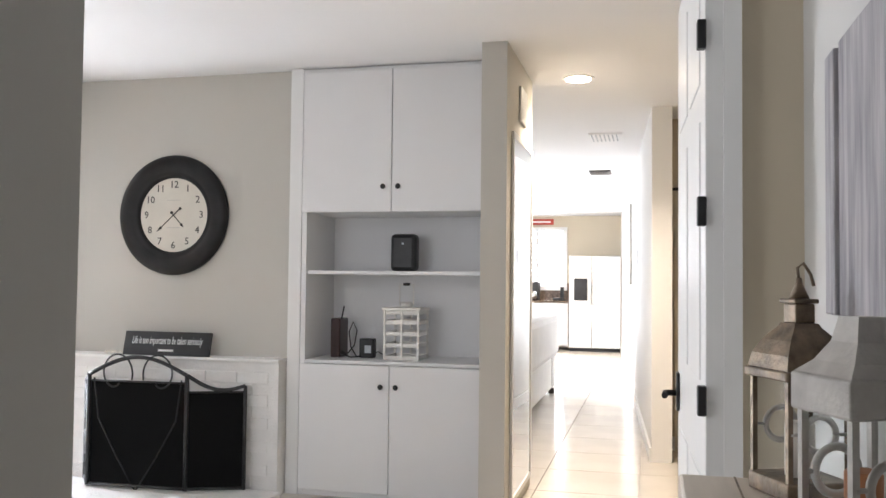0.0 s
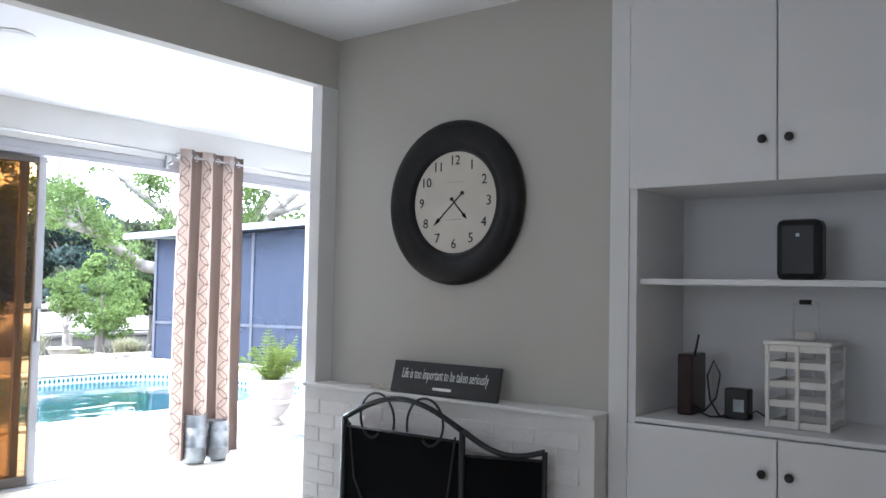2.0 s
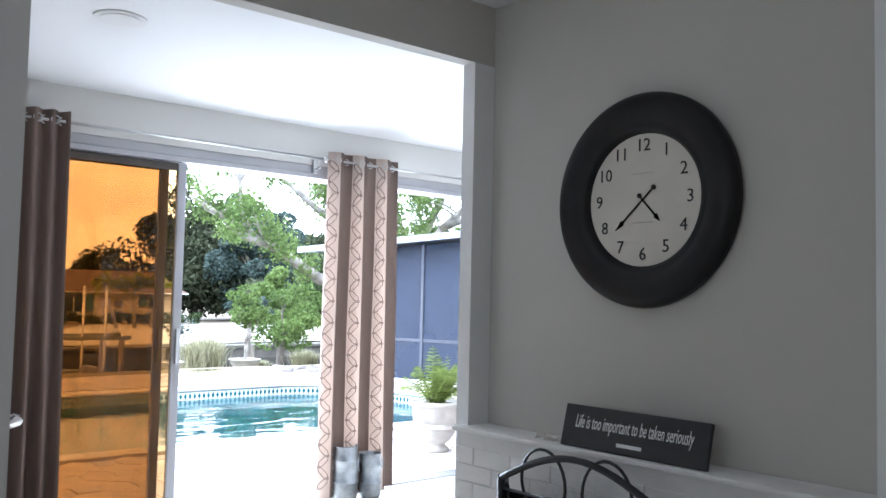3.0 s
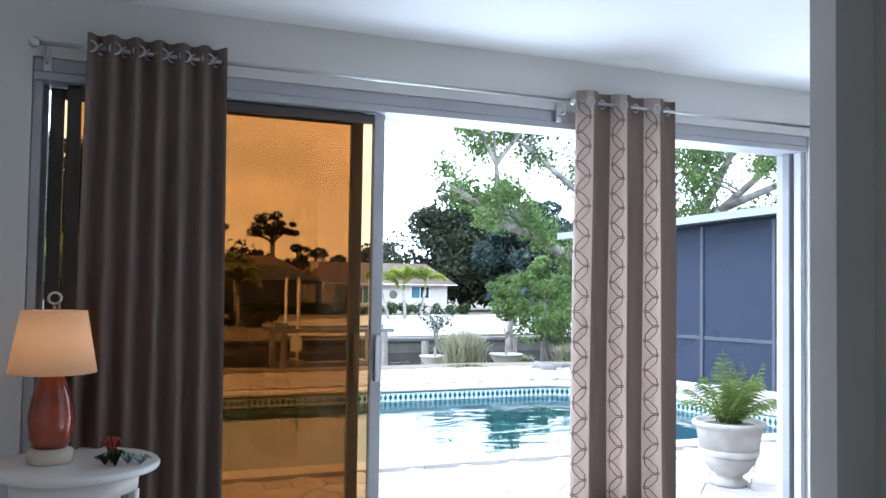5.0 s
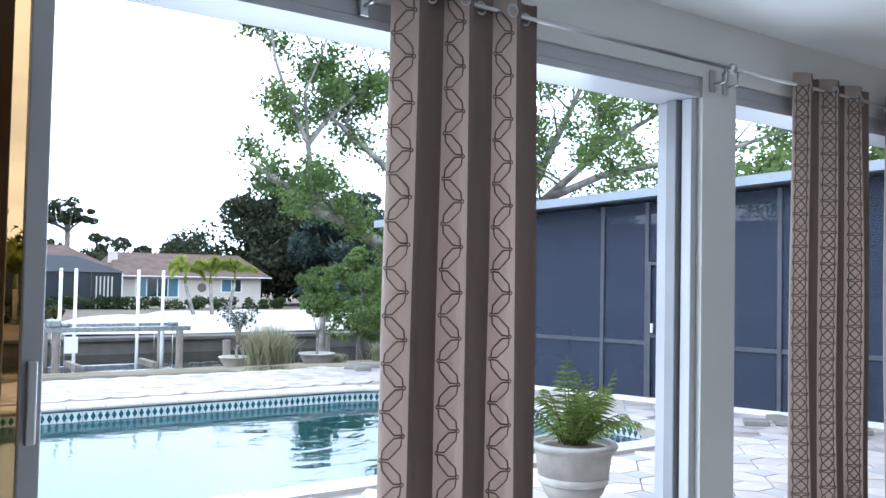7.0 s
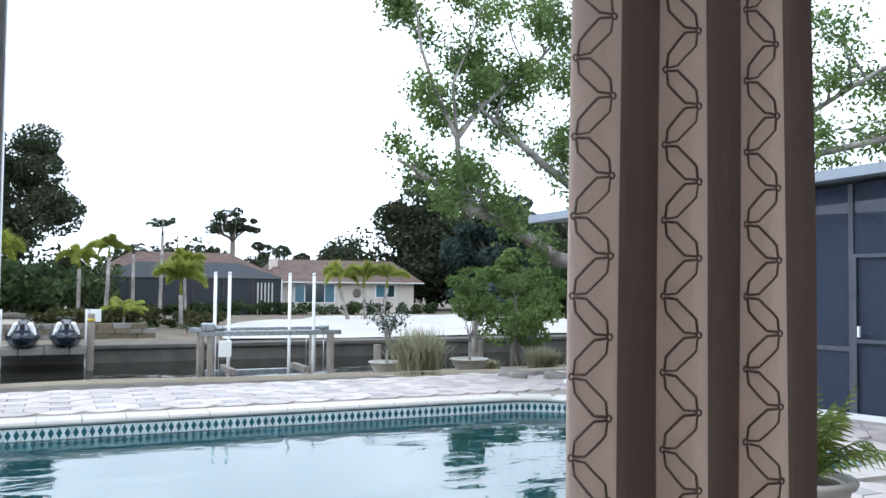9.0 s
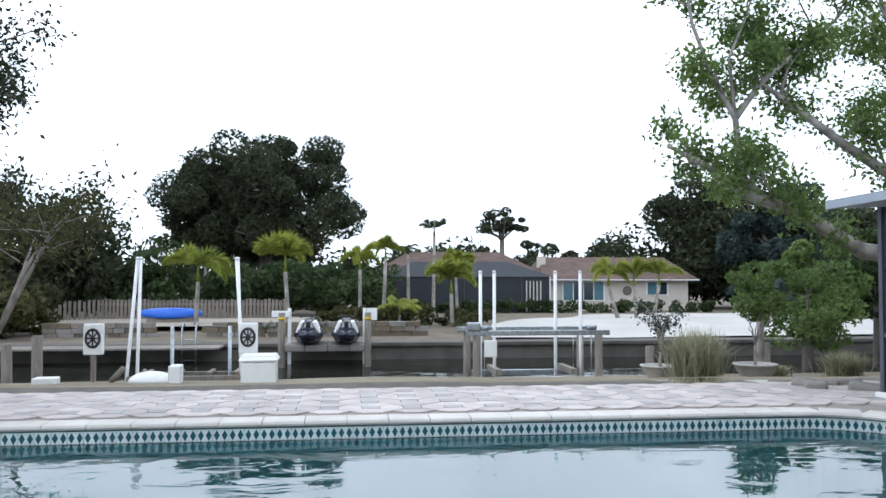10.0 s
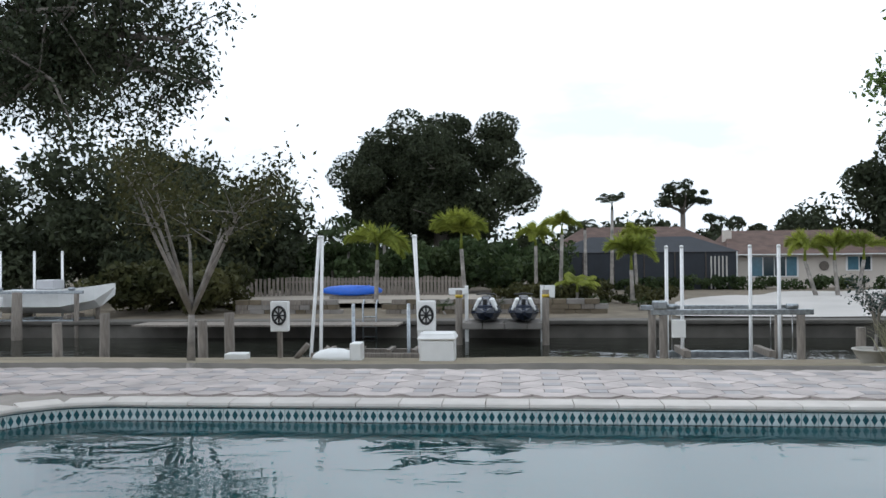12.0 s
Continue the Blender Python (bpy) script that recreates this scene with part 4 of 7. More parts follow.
sheet("far_ground", [-28.6, -31, -36, -48, -60, -90, -260], [-0.55, -0.50, -0.42, -0.55, -0.7, -0.8, -1.0], -260, 300, M["soil"], "planted ground of the far bank", "ground", 8)
bm = bmesh.new()
pts = [(-28.9, 7.0), (-28.9, 36), (-34, 38), (-40, 36), (-41, 20), (-38, 12), (-33, 7.4)]
vs = [bm.verts.new(bank(x, y, -0.34 if x < -29 else -0.44)[0]) for x, y in pts]
bm.faces.new(vs)
bmesh.ops.triangulate(bm, faces=bm.faces[:])
bmesh.ops.subdivide_edges(bm, edges=bm.edges[:], cuts=6, use_grid_fill=True)
for v in bm.verts:
    v.co.z += noise.noise(Vector((v.co.x * 0.35, v.co.y * 0.35, 0))) * 0.16 + 0.12 * min(1, max(0, (-29 - v.co.x) / 5))
structure("sand_bank", bm, M["sand"], "pale raked sand on the far bank", "sand")
bm = bmesh.new()
pts = [(-33, -12), (-33, 0.5), (-40, 0.5), (-40, -12)]
bm.faces.new([bm.verts.new(bank(x, y, -0.28)[0]) for x, y in pts])
bmesh.ops.recalc_face_normals(bm, faces=bm.faces)
structure("sand_path", bm, M["soil_pale"], "pale sand yard behind the low wall", "sand")

# ---- vegetation ----
RNG = np.random.default_rng(11)


def leaf_quads(centers, size, flat=0.0, aspect=0.5):
    n = len(centers)
    a = RNG.normal(size=(n, 3))
    a[:, 2] *= 1 - flat
    a /= np.linalg.norm(a, axis=1)[:, None]
    b = np.cross(a, RNG.normal(size=(n, 3)))
    b /= np.linalg.norm(b, axis=1)[:, None] + 1e-9
    s = (size * RNG.uniform(0.6, 1.3, n))[:, None]
    u, v = a * s, b * s * aspect
    return np.stack([centers - u, centers + v - u * 0.1, centers + u, centers - v - u * 0.1], axis=1)


def blob_points(blobs, per, hollow=0.55):
    """Points through the shells of ellipsoids (center, radii), gathered in clumps."""
    out = []
    for c, r in blobs:
        n = per
        d = RNG.normal(size=(n, 3))
        d /= np.linalg.norm(d, axis=1)[:, None]
        rad = hollow + (1 - hollow) * RNG.random(n) ** 0.6
        out.append(np.array(c) + d * rad[:, None] * np.array(r))
    return np.concatenate(out)


def crown_blobs(center, radii, count, size, seed, low=-0.6):
    r = np.random.default_rng(seed)
    blobs = []
    for _ in range(count):
        d = r.normal(size=3)
        d /= np.linalg.norm(d)
        d[2] = max(d[2], low)
        k = r.uniform(0.45, 1.0)
        c = np.array(center) + d * np.array(radii) * k
        s = size * r.uniform(0.6, 1.25)
        blobs.append((c, (s, s, s * r.uniform(0.55, 0.85))))
    return blobs


def tree(name, x, y, z, height, trunk_r, crown_c, crown_r, blobs, blob_size, per, leaf, leaf_size, label, bark="bark", seed=1, limbs=7, category="tree", lean=(0, 0), low=-0.6, trunk_top=None):
    d = thing(name, x, y, z, label, category)
    r = random.Random(seed)
    bl = crown_blobs(crown_c, crown_r, blobs, blob_size, seed, low)
    bm = bmesh.new()
    fork = Vector((lean[0], lean[1], trunk_top if trunk_top else height * 0.35))
    tube(bm, [(0, 0, -0.1), (fork.x * 0.3, fork.y * 0.3, fork.z * 0.5), fork], [trunk_r * 1.3, trunk_r, trunk_r * 0.8], 9)
    part("trunk", bm, M[bark], d)
    for k in range(limbs):
        c = Vector(bl[(k * 3) % len(bl)][0])
        mid = fork.lerp(c, 0.5) + Vector((r.uniform(-1, 1), r.uniform(-1, 1), r.uniform(-0.3, 0.6))) * height * 0.05
        bm = bmesh.new()
        tube(bm, [fork, fork.lerp(mid, 0.5) + Vector((0, 0, 0.1)), mid, mid.lerp(c, 0.6), c], [trunk_r * 0.55, trunk_r * 0.42, trunk_r * 0.3, trunk_r * 0.18, trunk_r * 0.07], 6)
        for q in range(3):
            e = c + Vector((r.uniform(-1, 1), r.uniform(-1, 1), r.uniform(-0.5, 0.9))) * blob_size * 1.1
            tube(bm, [mid.lerp(c, 0.3 + 0.2 * q), e], [trunk_r * 0.14, trunk_r * 0.03], 5)
        part("limb", bm, M[bark], d)
    ob = new("crown", quads_mesh("crown", leaf_quads(blob_points(bl, per), leaf_size), M[leaf]))
    ob.parent = d
    return d


def frond(bm, root, yaw, lift, length, droop, leaflets, wide, curl=0.0, plume=False):
    """An arching palm frond: a rib and its leaflets, on two sides or, in a plume, all round."""
    pts = []
    dirn = Vector((math.cos(yaw), math.sin(yaw), 0))
    for k in range(9):
        t = k / 8
        pts.append(Vector(root) + dirn * (length * (t * (1 - 0.15 * t * t))) * math.cos(lift) + Vector((0, 0, length * (math.sin(lift) * t - droop * t * t))))
    tube(bm, pts, [length * 0.012 * (1 - 0.8 * k / 8) for k in range(9)], 4)
    side = dirn.cross(Vector((0, 0, 1)))
    for k in range(leaflets):
        t = 0.12 + 0.86 * k / leaflets
        i = min(int(t * 8), 7)
        p = pts[i].lerp(pts[i + 1], t * 8 - i)
        tan = (pts[i + 1] - pts[i]).normalized()
        ln = length * wide * math.sin(math.pi * min(1, 0.15 + t * 0.85)) + length * 0.04
        if plume:
            up = side.cross(tan)
            for q in range(6):
                a = q * 1.047 + RNG.random() * 0.9
                d = (side * math.cos(a) + up * math.sin(a) + tan * 0.9 + Vector((0, 0, -0.35))).normalized()
                e = p + d * ln * (0.7 + 0.5 * RNG.random())
                w = tan * length * 0.011
                bm.faces.new([bm.verts.new(c) for c in (p - w, p + w, e)])
            continue
        for s in (-1, 1):
            d = (side * s * 0.75 + tan * 0.65 + Vector((0, 0, -0.25 - curl * RNG.random()))).normalized()
            q = p + d * ln + Vector((0, 0, -ln * 0.35))
            w = tan * length * 0.012
            m = p.lerp(q, 0.45) + Vector((0, 0, ln * 0.06))
            v = [bm.verts.new(c) for c in (p - w * 0.4, m - w, q, m + w, p + w * 0.4)]
            bm.faces.new(v)


def palm(x, y, z, trunk_h, fronds, length, label, name="palm_tree", leaf="leaf_palm", seed=1, multi=1, trunk_r=0.09, lift=(0.35, 1.15), droop=0.62, leaflets=26, wide=0.27, plume=False):
    d = thing(name, x, y, z, label, "palm tree", "palms on the far bank")
    r = random.Random(seed)
    for m in range(multi):
        off = Vector((0, 0, 0)) if multi == 1 else Vector((r.uniform(-0.4, 0.4), (m - (multi - 1) / 2) * 0.7, 0))
        h = trunk_h * r.uniform(0.85, 1.05)
        top = off + Vector((r.uniform(-0.15, 0.15), r.uniform(-0.15, 0.15) + (m - (multi - 1) / 2) * 0.35, h))
        bm = bmesh.new()
        tube(bm, [off + Vector((0, 0, -0.1)), off.lerp(top, 0.15), off.lerp(top, 0.5), top], [trunk_r * 1.5, trunk_r, trunk_r * 0.85, trunk_r * 0.8], 9)
        part("trunk", bm, M["bark_pale"], d)
        bm = bmesh.new()
        tube(bm, [top, top + Vector((0, 0, length * 0.28))], [trunk_r * 0.75, trunk_r * 0.35], 8)
        part("crownshaft", bm, M[leaf], d)
        crown = top + Vector((0, 0, length * 0.25))
        for k in range(fronds):
            bm = bmesh.new()
            frond(bm, crown, 2 * math.pi * k / fronds + r.uniform(-0.3, 0.3), r.uniform(*lift), length * r.uniform(0.85, 1.1), droop * r.uniform(0.8, 1.2), leaflets, wide, 0.0, plume)
            part("frond", bm, M[leaf], d)
    return d


# crowns of the far bank
tree("live_oak", -52, -4.6, -0.7, 11.5, 0.55, (0, 0, 6.6), (4.4, 5.9, 4.6), 110, 1.35, 900, "leaf_oak", 0.12, "massive dark live oak rising behind the palms", seed=4, limbs=9, low=-0.75)
tree("slash_pine", -76, 12.6, -1, 10, 0.28, (0, 0, 7.6), (1.8, 2.6, 1.5), 34, 0.5, 110, "leaf_oak", 0.16, "slender umbrella-topped pine beyond the roof", seed=8, limbs=9, low=-0.3, trunk_top=6.2)
for i, (yy, hh, w) in enumerate(((16.5, 6.4, 2.2), (20.0, 5.6, 2.0), (23.5, 6.6, 2.6), (8.5, 4.6, 1.8), (5.0, 5.2, 2.0))):
    tree("far_tree", -78 + (i % 2) * 4, yy, -1, hh, 0.2, (0, 0, hh * 0.72), (1.5, w, hh * 0.28), 14, 0.9, 150, "leaf_oak", 0.2, "distant dark tree behind the house", seed=20 + i, limbs=4)
tree("cedar", -60, 26.5, -0.7, 9, 0.35, (0, 0, 5.6), (3.0, 4.2, 4.9), 44, 1.3, 340, "leaf_oak", 0.2, "dark dense evergreen beside the house", seed=31, limbs=4, low=-0.9)
tree("blue_cedar", -54, 29.5, -0.7, 8.6, 0.3, (0, 0, 5.2), (2.6, 4.0, 4.6), 44, 1.2, 340, "leaf_blue", 0.18, "grey-green bushy tree beside the house", seed=32, limbs=4, low=-0.9)
tree("ear_tree", -58, 34, -0.7, 8.5, 0.3, (0, 0, 4.4), (3, 4, 3.6), 30, 1.3, 260, "leaf_mid", 0.2, "broad green tree behind the enclosure", seed=33, limbs=4, low=-0.9)


def thicket(name, x0, x1, y0, y1, z, h, count, per, leaf, size, label, seed, blob=1.2):
    r = np.random.default_rng(seed)
    blobs = []
    for _ in range(count):
        y = r.uniform(y0, y1)
        hh = h * (0.65 + 0.5 * (noise.noise(Vector((y * 0.22, seed, 0))) * 0.5 + 0.5)) * r.uniform(0.25, 1.0)
        s = blob * r.uniform(0.6, 1.3)
        c, k = bank(r.uniform(x0, x1), y, z + hh)
        blobs.append((c, (s * k, s * k, s * k * 0.75)))
    ob = new(name, quads_mesh(name, leaf_quads(blob_points(blobs, per, 0.35), size), M[leaf]))
    return tagged(ob, label, "thicket", kind="stuff")


thicket("far_woods", -66, -60, -70, 60, -0.8, 4.6, 230, 340, "leaf_oak", 0.21, "dark woods filling the far bank behind the yards", 5, 1.9)
thicket("mangrove_bank", -44, -35, -44, -9.5, -0.8, 6.6, 250, 360, "leaf_oak", 0.15, "dense dark mangrove bank beyond the boat lifts", 6, 1.3)
thicket("mangrove_bank", -33, -30, -12.5, -8.0, -0.7, 1.9, 40, 170, "leaf_dry", 0.13, "low brown-green bank shrubs over the water", 7, 0.6)
thicket("palm_understory", -50, -41, -12, 3, -0.7, 2.9, 120, 150, "leaf_mid", 0.17, "layered green shrubs below the oak", 8, 0.8)
thicket("garden_shrubs", -50.5, -49.6, 2, 23, -0.65, 0.75, 90, 90, "leaf_mid", 0.10, "clipped foundation shrubs along the house", 9, 0.35)
thicket("garden_flowers", -38, -34, 0.5, 7.5, -0.5, 0.75, 70, 90, "leaf_dry", 0.09, "rusty croton plants in the garden bed", 10, 0.32)
thicket("side_woods", -50, -26, 27, 60, -0.7, 5.2, 170, 340, "leaf_mid", 0.15, "green woods beside the sand bank", 12, 1.5)
thicket("side_woods", -64, -55, 24.5, 44, -0.7, 7.6, 130, 420, "leaf_oak", 0.2, "tall dark woods behind the sand bank", 14, 1.6)
thicket("side_woods", -46, -36, 24.5, 30, -0.7, 3.2, 60, 170, "leaf_oak", 0.18, "dark shrubs at the sand's edge", 13, 0.9)

# palms
for (yy, th, xx, nf, ln, mu, sd) in ((-3.6, 2.0, -34, 9, 2.2, 1, 1), (-0.2, 2.05, -34, 9, 2.25, 1, 2), (6.0, 1.45, -34.5, 9, 2.1, 1, 3), (13.9, 1.8, -36, 6, 1.8, 3, 4), (3.2, 2.8, -37, 11, 1.4, 1, 5), (2.0, 2.3, -40, 11, 1.6, 1, 6), (6.8, 2.7, -46, 10, 1.7, 1, 8)):
    palm(xx, yy, -0.45, th, nf, ln, "foxtail palm with yellow-green plumes and a slim grey trunk", seed=sd, multi=mu, wide=0.15, droop=0.72, lift=(0.62, 1.35), leaflets=74, plume=True)
palm(-34.2, 3.9, -0.45, 0.55, 14, 1.15, "short bushy palm in the garden bed", seed=14, trunk_r=0.07, droop=0.5)
palm(-42, 5.4, -0.5, 3.9, 8, 1.2, "ragged dark palm against the sky", leaf="leaf_oak", seed=15, droop=0.5)
palm(-42, 4.2, -0.5, 3.4, 7, 1.1, "ragged dark palm against the sky", leaf="leaf_oak", seed=16, droop=0.6)
for k, yy in enumerate((-7.4, -5.9, -9.0, -11.5, -14)):
    palm(-43 - k, yy, -0.5, 3.0 - 0.2 * k, 12, 1.7, "dark green palm in the shade of the oak", leaf="leaf_mid", seed=40 + k, droop=0.6)
palm(-19.3, 11.5, -0.5, 1.2, 14, 1.1, "grey-green feathery palm beside the lawn", leaf="leaf_blue", seed=50, droop=0.5)
for k in range(5):
    palm(-30.5 - 0.4 * k, -0.3 + 1.6 * k, -0.5, 0.12, 9, 0.55, "small spiky palm on the low wall bed", name="low_palm", leaf="leaf_mid", seed=60 + k, trunk_r=0.04, droop=0.35, leaflets=12)

# ---- house across the canal ----
fh = thing("far_house", -54, 13.35, -0.75, "cream stucco bungalow with a brown shingle roof across the canal", "house")
part("wall", bx(-7, 0, 0, 9.4, -0.2, 2.28), M["stucco"], fh)
part("wing_wall", bx(-7, -0.4, -11.4, -0.01, -0.2, 2.25), M["stucco"], fh)


def hip_roof(bm, x0, x1, y0, y1, z0, z1, inset):
    b = [bm.verts.new(p) for p in ((x0, y0, z0), (x1, y0, z0), (x1, y1, z0), (x0, y1, z0))]
    xm = (x0 + x1) / 2
    r = [bm.verts.new(p) for p in ((xm, y0 + inset, z1), (xm, y1 - inset, z1))]
    for f in ((b[0], b[1], r[0]), (b[1], b[2], r[1], r[0]), (b[2], b[3], r[1]), (b[3], b[0], r[0], r[1]), (b[3], b[2], b[1], b[0])):
        bm.faces.new(f)
    bmesh.ops.recalc_face_normals(bm, faces=bm.faces)
    return bm


roof = part("roof", hip_roof(bmesh.new(), -7.6, 0.55, -0.7, 9.95, 2.2, 3.75, 0.9), M["shingle"], fh)
part("roof_wing", hip_roof(bmesh.new(), -8.5, -0.2, -12.2, 0.6, 2.2, 4.1, 3.2), M["shingle"], fh)
part("fascia", bx(0.56, 0.64, -0.7, 9.95, 2.13, 2.2), M["trim"], fh)
# pale block added in place of a small white roof fitting
part("roof_vent", bx(-2.6, -2.1, -0.3, 0.2, 3.0, 3.75), M["stucco"], roof)
for y0, y1, z0, z1, n in ((0.85, 3.6, 0.85, 2.02, 4), (6.55, 7.95, 1.2, 2.0, 2)):
    wn_ = part("window", bx(0.002, 0.05, y0 - 0.07, y1 + 0.07, z0 - 0.07, z1 + 0.07), M["trim"], fh, "white framed window")
    for k in range(n):
        a, b = y0 + (y1 - y0) * k / n, y0 + (y1 - y0) * (k + 1) / n
        part("pane", bx(0.051, 0.062, a + 0.035, b - 0.035, z0, z1), material("window_pane_dark", (0.03, 0.05, 0.06) if k % 3 else (0.10, 0.20, 0.26), 0.08), wn_)
bm = bmesh.new()
lathe(bm, [(0.3, 0), (0.3, 0.03), (0.2, 0.05)], 20)
bmesh.ops.rotate(bm, verts=bm.verts, cent=(0, 0, 0), matrix=Matrix.Rotation(radians(90), 3, "Y"))
bmesh.ops.translate(bm, verts=bm.verts, vec=(0.01, 5.2, 1.45))
part("wall_medallion", bm, M["wood_grey"], fh)
# its screened lanai
ln_ = thing("screened_lanai", -51, 2.2, -0.75, "dark screened porch cage on the far house", "porch")
part("screen_front", bx(-0.02, 0.0, 0, 10.6, 0.1, 2.35), M["screen"], ln_)
part("screen_side", bx(-2.9, -0.02, -0.02, 0.0, 0.1, 2.35), M["screen"], ln_)
part("screen_roof", hip_roof(bmesh.new(), -3.4, 0.1, -0.2, 10.8, 2.36, 3.3, 2.5), M["screen"], ln_)
for k in range(7):
    part("post", bx(0.001, 0.06, 10.6 * k / 6 - 0.03, 10.6 * k / 6 + 0.03, 0, 2.38), M["alu_dark"] if k < 6 else M["trim"], ln_)
for k in range(5):
    part("door_slat", bx(0.002, 0.03, 9.1 + 0.22 * k, 9.18 + 0.22 * k, 0.2, 2.1), M["lantern_grey"], ln_)

# low brick wall, steps, fence, kayak
lw = thing("garden_wall", -31, -7.6, -0.55, "low brown block retaining wall along the far dock", "wall")
rr = random.Random(5)
for row in range(3):
    y = 0.0
    k = 0
    while y < 12.2:
        w = rr.uniform(0.35, 0.6)
        if not (3.4 < y < 5.0):
            part("block", bx(rr.uniform(-0.03, 0.03) - 0.15, 0.15 + rr.uniform(-0.02, 0.03), y + 0.01, y + w - 0.01, 0.01 + row * 0.17, 0.17 + row * 0.17), (M["concrete"], M["soil"], M["wood_grey"])[rr.randrange(3)], lw)
        y += w
st = thing("garden_steps", -35.5, 1.5, -0.45, "pale stone steps up the garden slope", "steps")
for k in range(6):
    part("step", bx(-0.4 * k - 0.35, -0.4 * k, -0.7 + 0.05 * k, 0.7 + 0.05 * k, 0.06 * k, 0.06 * k + 0.08, bevel=0.01), M["concrete"], st)
fence_me = link_mesh("picket", bx(-0.012, 0.012, -0.06, 0.06, 0, 1.05, bevel=0.004), M["wood_grey"])
fc = thing("fence", -39, -12.6, -0.5, "weathered grey picket fence behind the kayak", "fence")
for k in range(72):
    ob = new("picket", fence_me)
    ob.parent = fc
    ob.location = (rr.uniform(-0.01, 0.01) + max(0, 22 - k) * 0.12, 0.16 * k, rr.uniform(-0.05, 0.03) - max(0, 22 - k) * 0.008)
for z in (0.25, 0.8):
    part("fence_rail", bx(-0.07, -0.03, 3.5, 11.4, z, z + 0.08), M["wood_grey"], fc)

ky = thing("kayak", -36.2, -5.2, -0.05, "upturned blue plastic kayak on the sand", "kayak")
bm = bmesh.new()
bmesh.ops.create_uvsphere(bm, u_segments=28, v_segments=14, radius=1)
for v in bm.verts:
    t = v.co.y
    v.co = Vector((v.co.x * 0.40 * (1 - 0.25 * t * t), t * 1.25, max(v.co.z, -0.25) * 0.33 + 0.10 * t * t))
part("hull", bm, M["blue_tarp"], ky, smooth=True)
bm = bmesh.new()
tube(bm, [(0.22 * math.cos(a), 0.2 + 0.5 * math.sin(a), 0.31 - 0.05 * abs(math.cos(a))) for a in [k * math.pi / 10 for k in range(21)]], 0.025, 6)
part("cockpit_rim", bm, M["blue_tarp"], ky)
solid("kayak_stand", bx(-0.3, 0.3, -0.8, 0.8, 0, 0.16, bevel=0.02), M["wood_grey"], "low timber rack under the kayak", "rack", loc=(-36.2, -5.2, -0.33))

# ---- docks, lifts and piles ----


def pile(x, y, top, r=0.13, cap=False):
    d = thing("dock_pile", x, y, -2.4, "weathered round timber dock pile", "dock pile", "dock piles in the canal")
    bm = bmesh.new()
    h = top + 2.4
    tube(bm, [(0, 0, 0), (rr.uniform(-0.02, 0.02), rr.uniform(-0.02, 0.02), h * 0.6), (0, 0, h)], [r * 1.08, r, r * 0.94], 12)
    part("post", bm, M["wood_grey"], d)
    if cap:
        bm = bmesh.new()
        lathe(bm, [(r * 1.05, h - 0.2), (r * 1.05, h - 0.12)], 14)
        part("band", bm, material("yellow_band", (0.6, 0.42, 0.03), 0.5), d, "yellow reflective band")


for yy, tp in ((-6.1, 0.1), (-5.1, 0.29), (-2.55, 0.30), (-3.1, 0.15)):
    pile(-19.95, yy, tp, 0.10)
for yy, tp in ((-15.5, 0.1), (-16.7, 0.1), (-12.9, 0.4), (-14.2, 0.4)):
    pile(-27.6, yy, tp, 0.16)
pile(-26.4, 0.87, 0.45, 0.10, True)
pile(-26.4, 3.25, 0.45, 0.10, True)
pile(-19.9, 9.4, 0.0, 0.09)
pile(-19.9, 11.9, 0.05, 0.09)


def pole(x, y, z0, z1, lean=0.0, r=0.034):
    d = thing("guide_pole", x, y, z0, "tall white plastic boat-lift guide pole", "pole", "white guide poles of the boat lifts")
    bm = bmesh.new()
    tube(bm, [(0, 0, 0), (0, lean, z1 - z0)], r, 10)
    part("tube", bm, M["pvc"], d)
    bm = bmesh.new()
    lathe(bm, [(r * 1.1, -0.01), (r * 1.1, 0.03), (r * 0.6, 0.045)], 12, center=(0, lean, z1 - z0))
    part("cap", bm, M["pvc"], d)


for yy in (5.95, 6.22, 7.53, 8.02):
    pole(-20.4 if yy in (5.95, 7.53) else -20.2, yy, -1.6, 1.5)
for yy, ln2 in ((-0.98, 0.22), (-0.72, 0.05), (1.34, -0.17), (1.28, -0.10)):
    pole(-19.9, yy, -1.6, 1.75, ln2 * 1.2)
for yy in (-16.36, -15.36, -14.15, -13.16):
    pole(-30, yy, -0.9, 1.65, 0, 0.04)


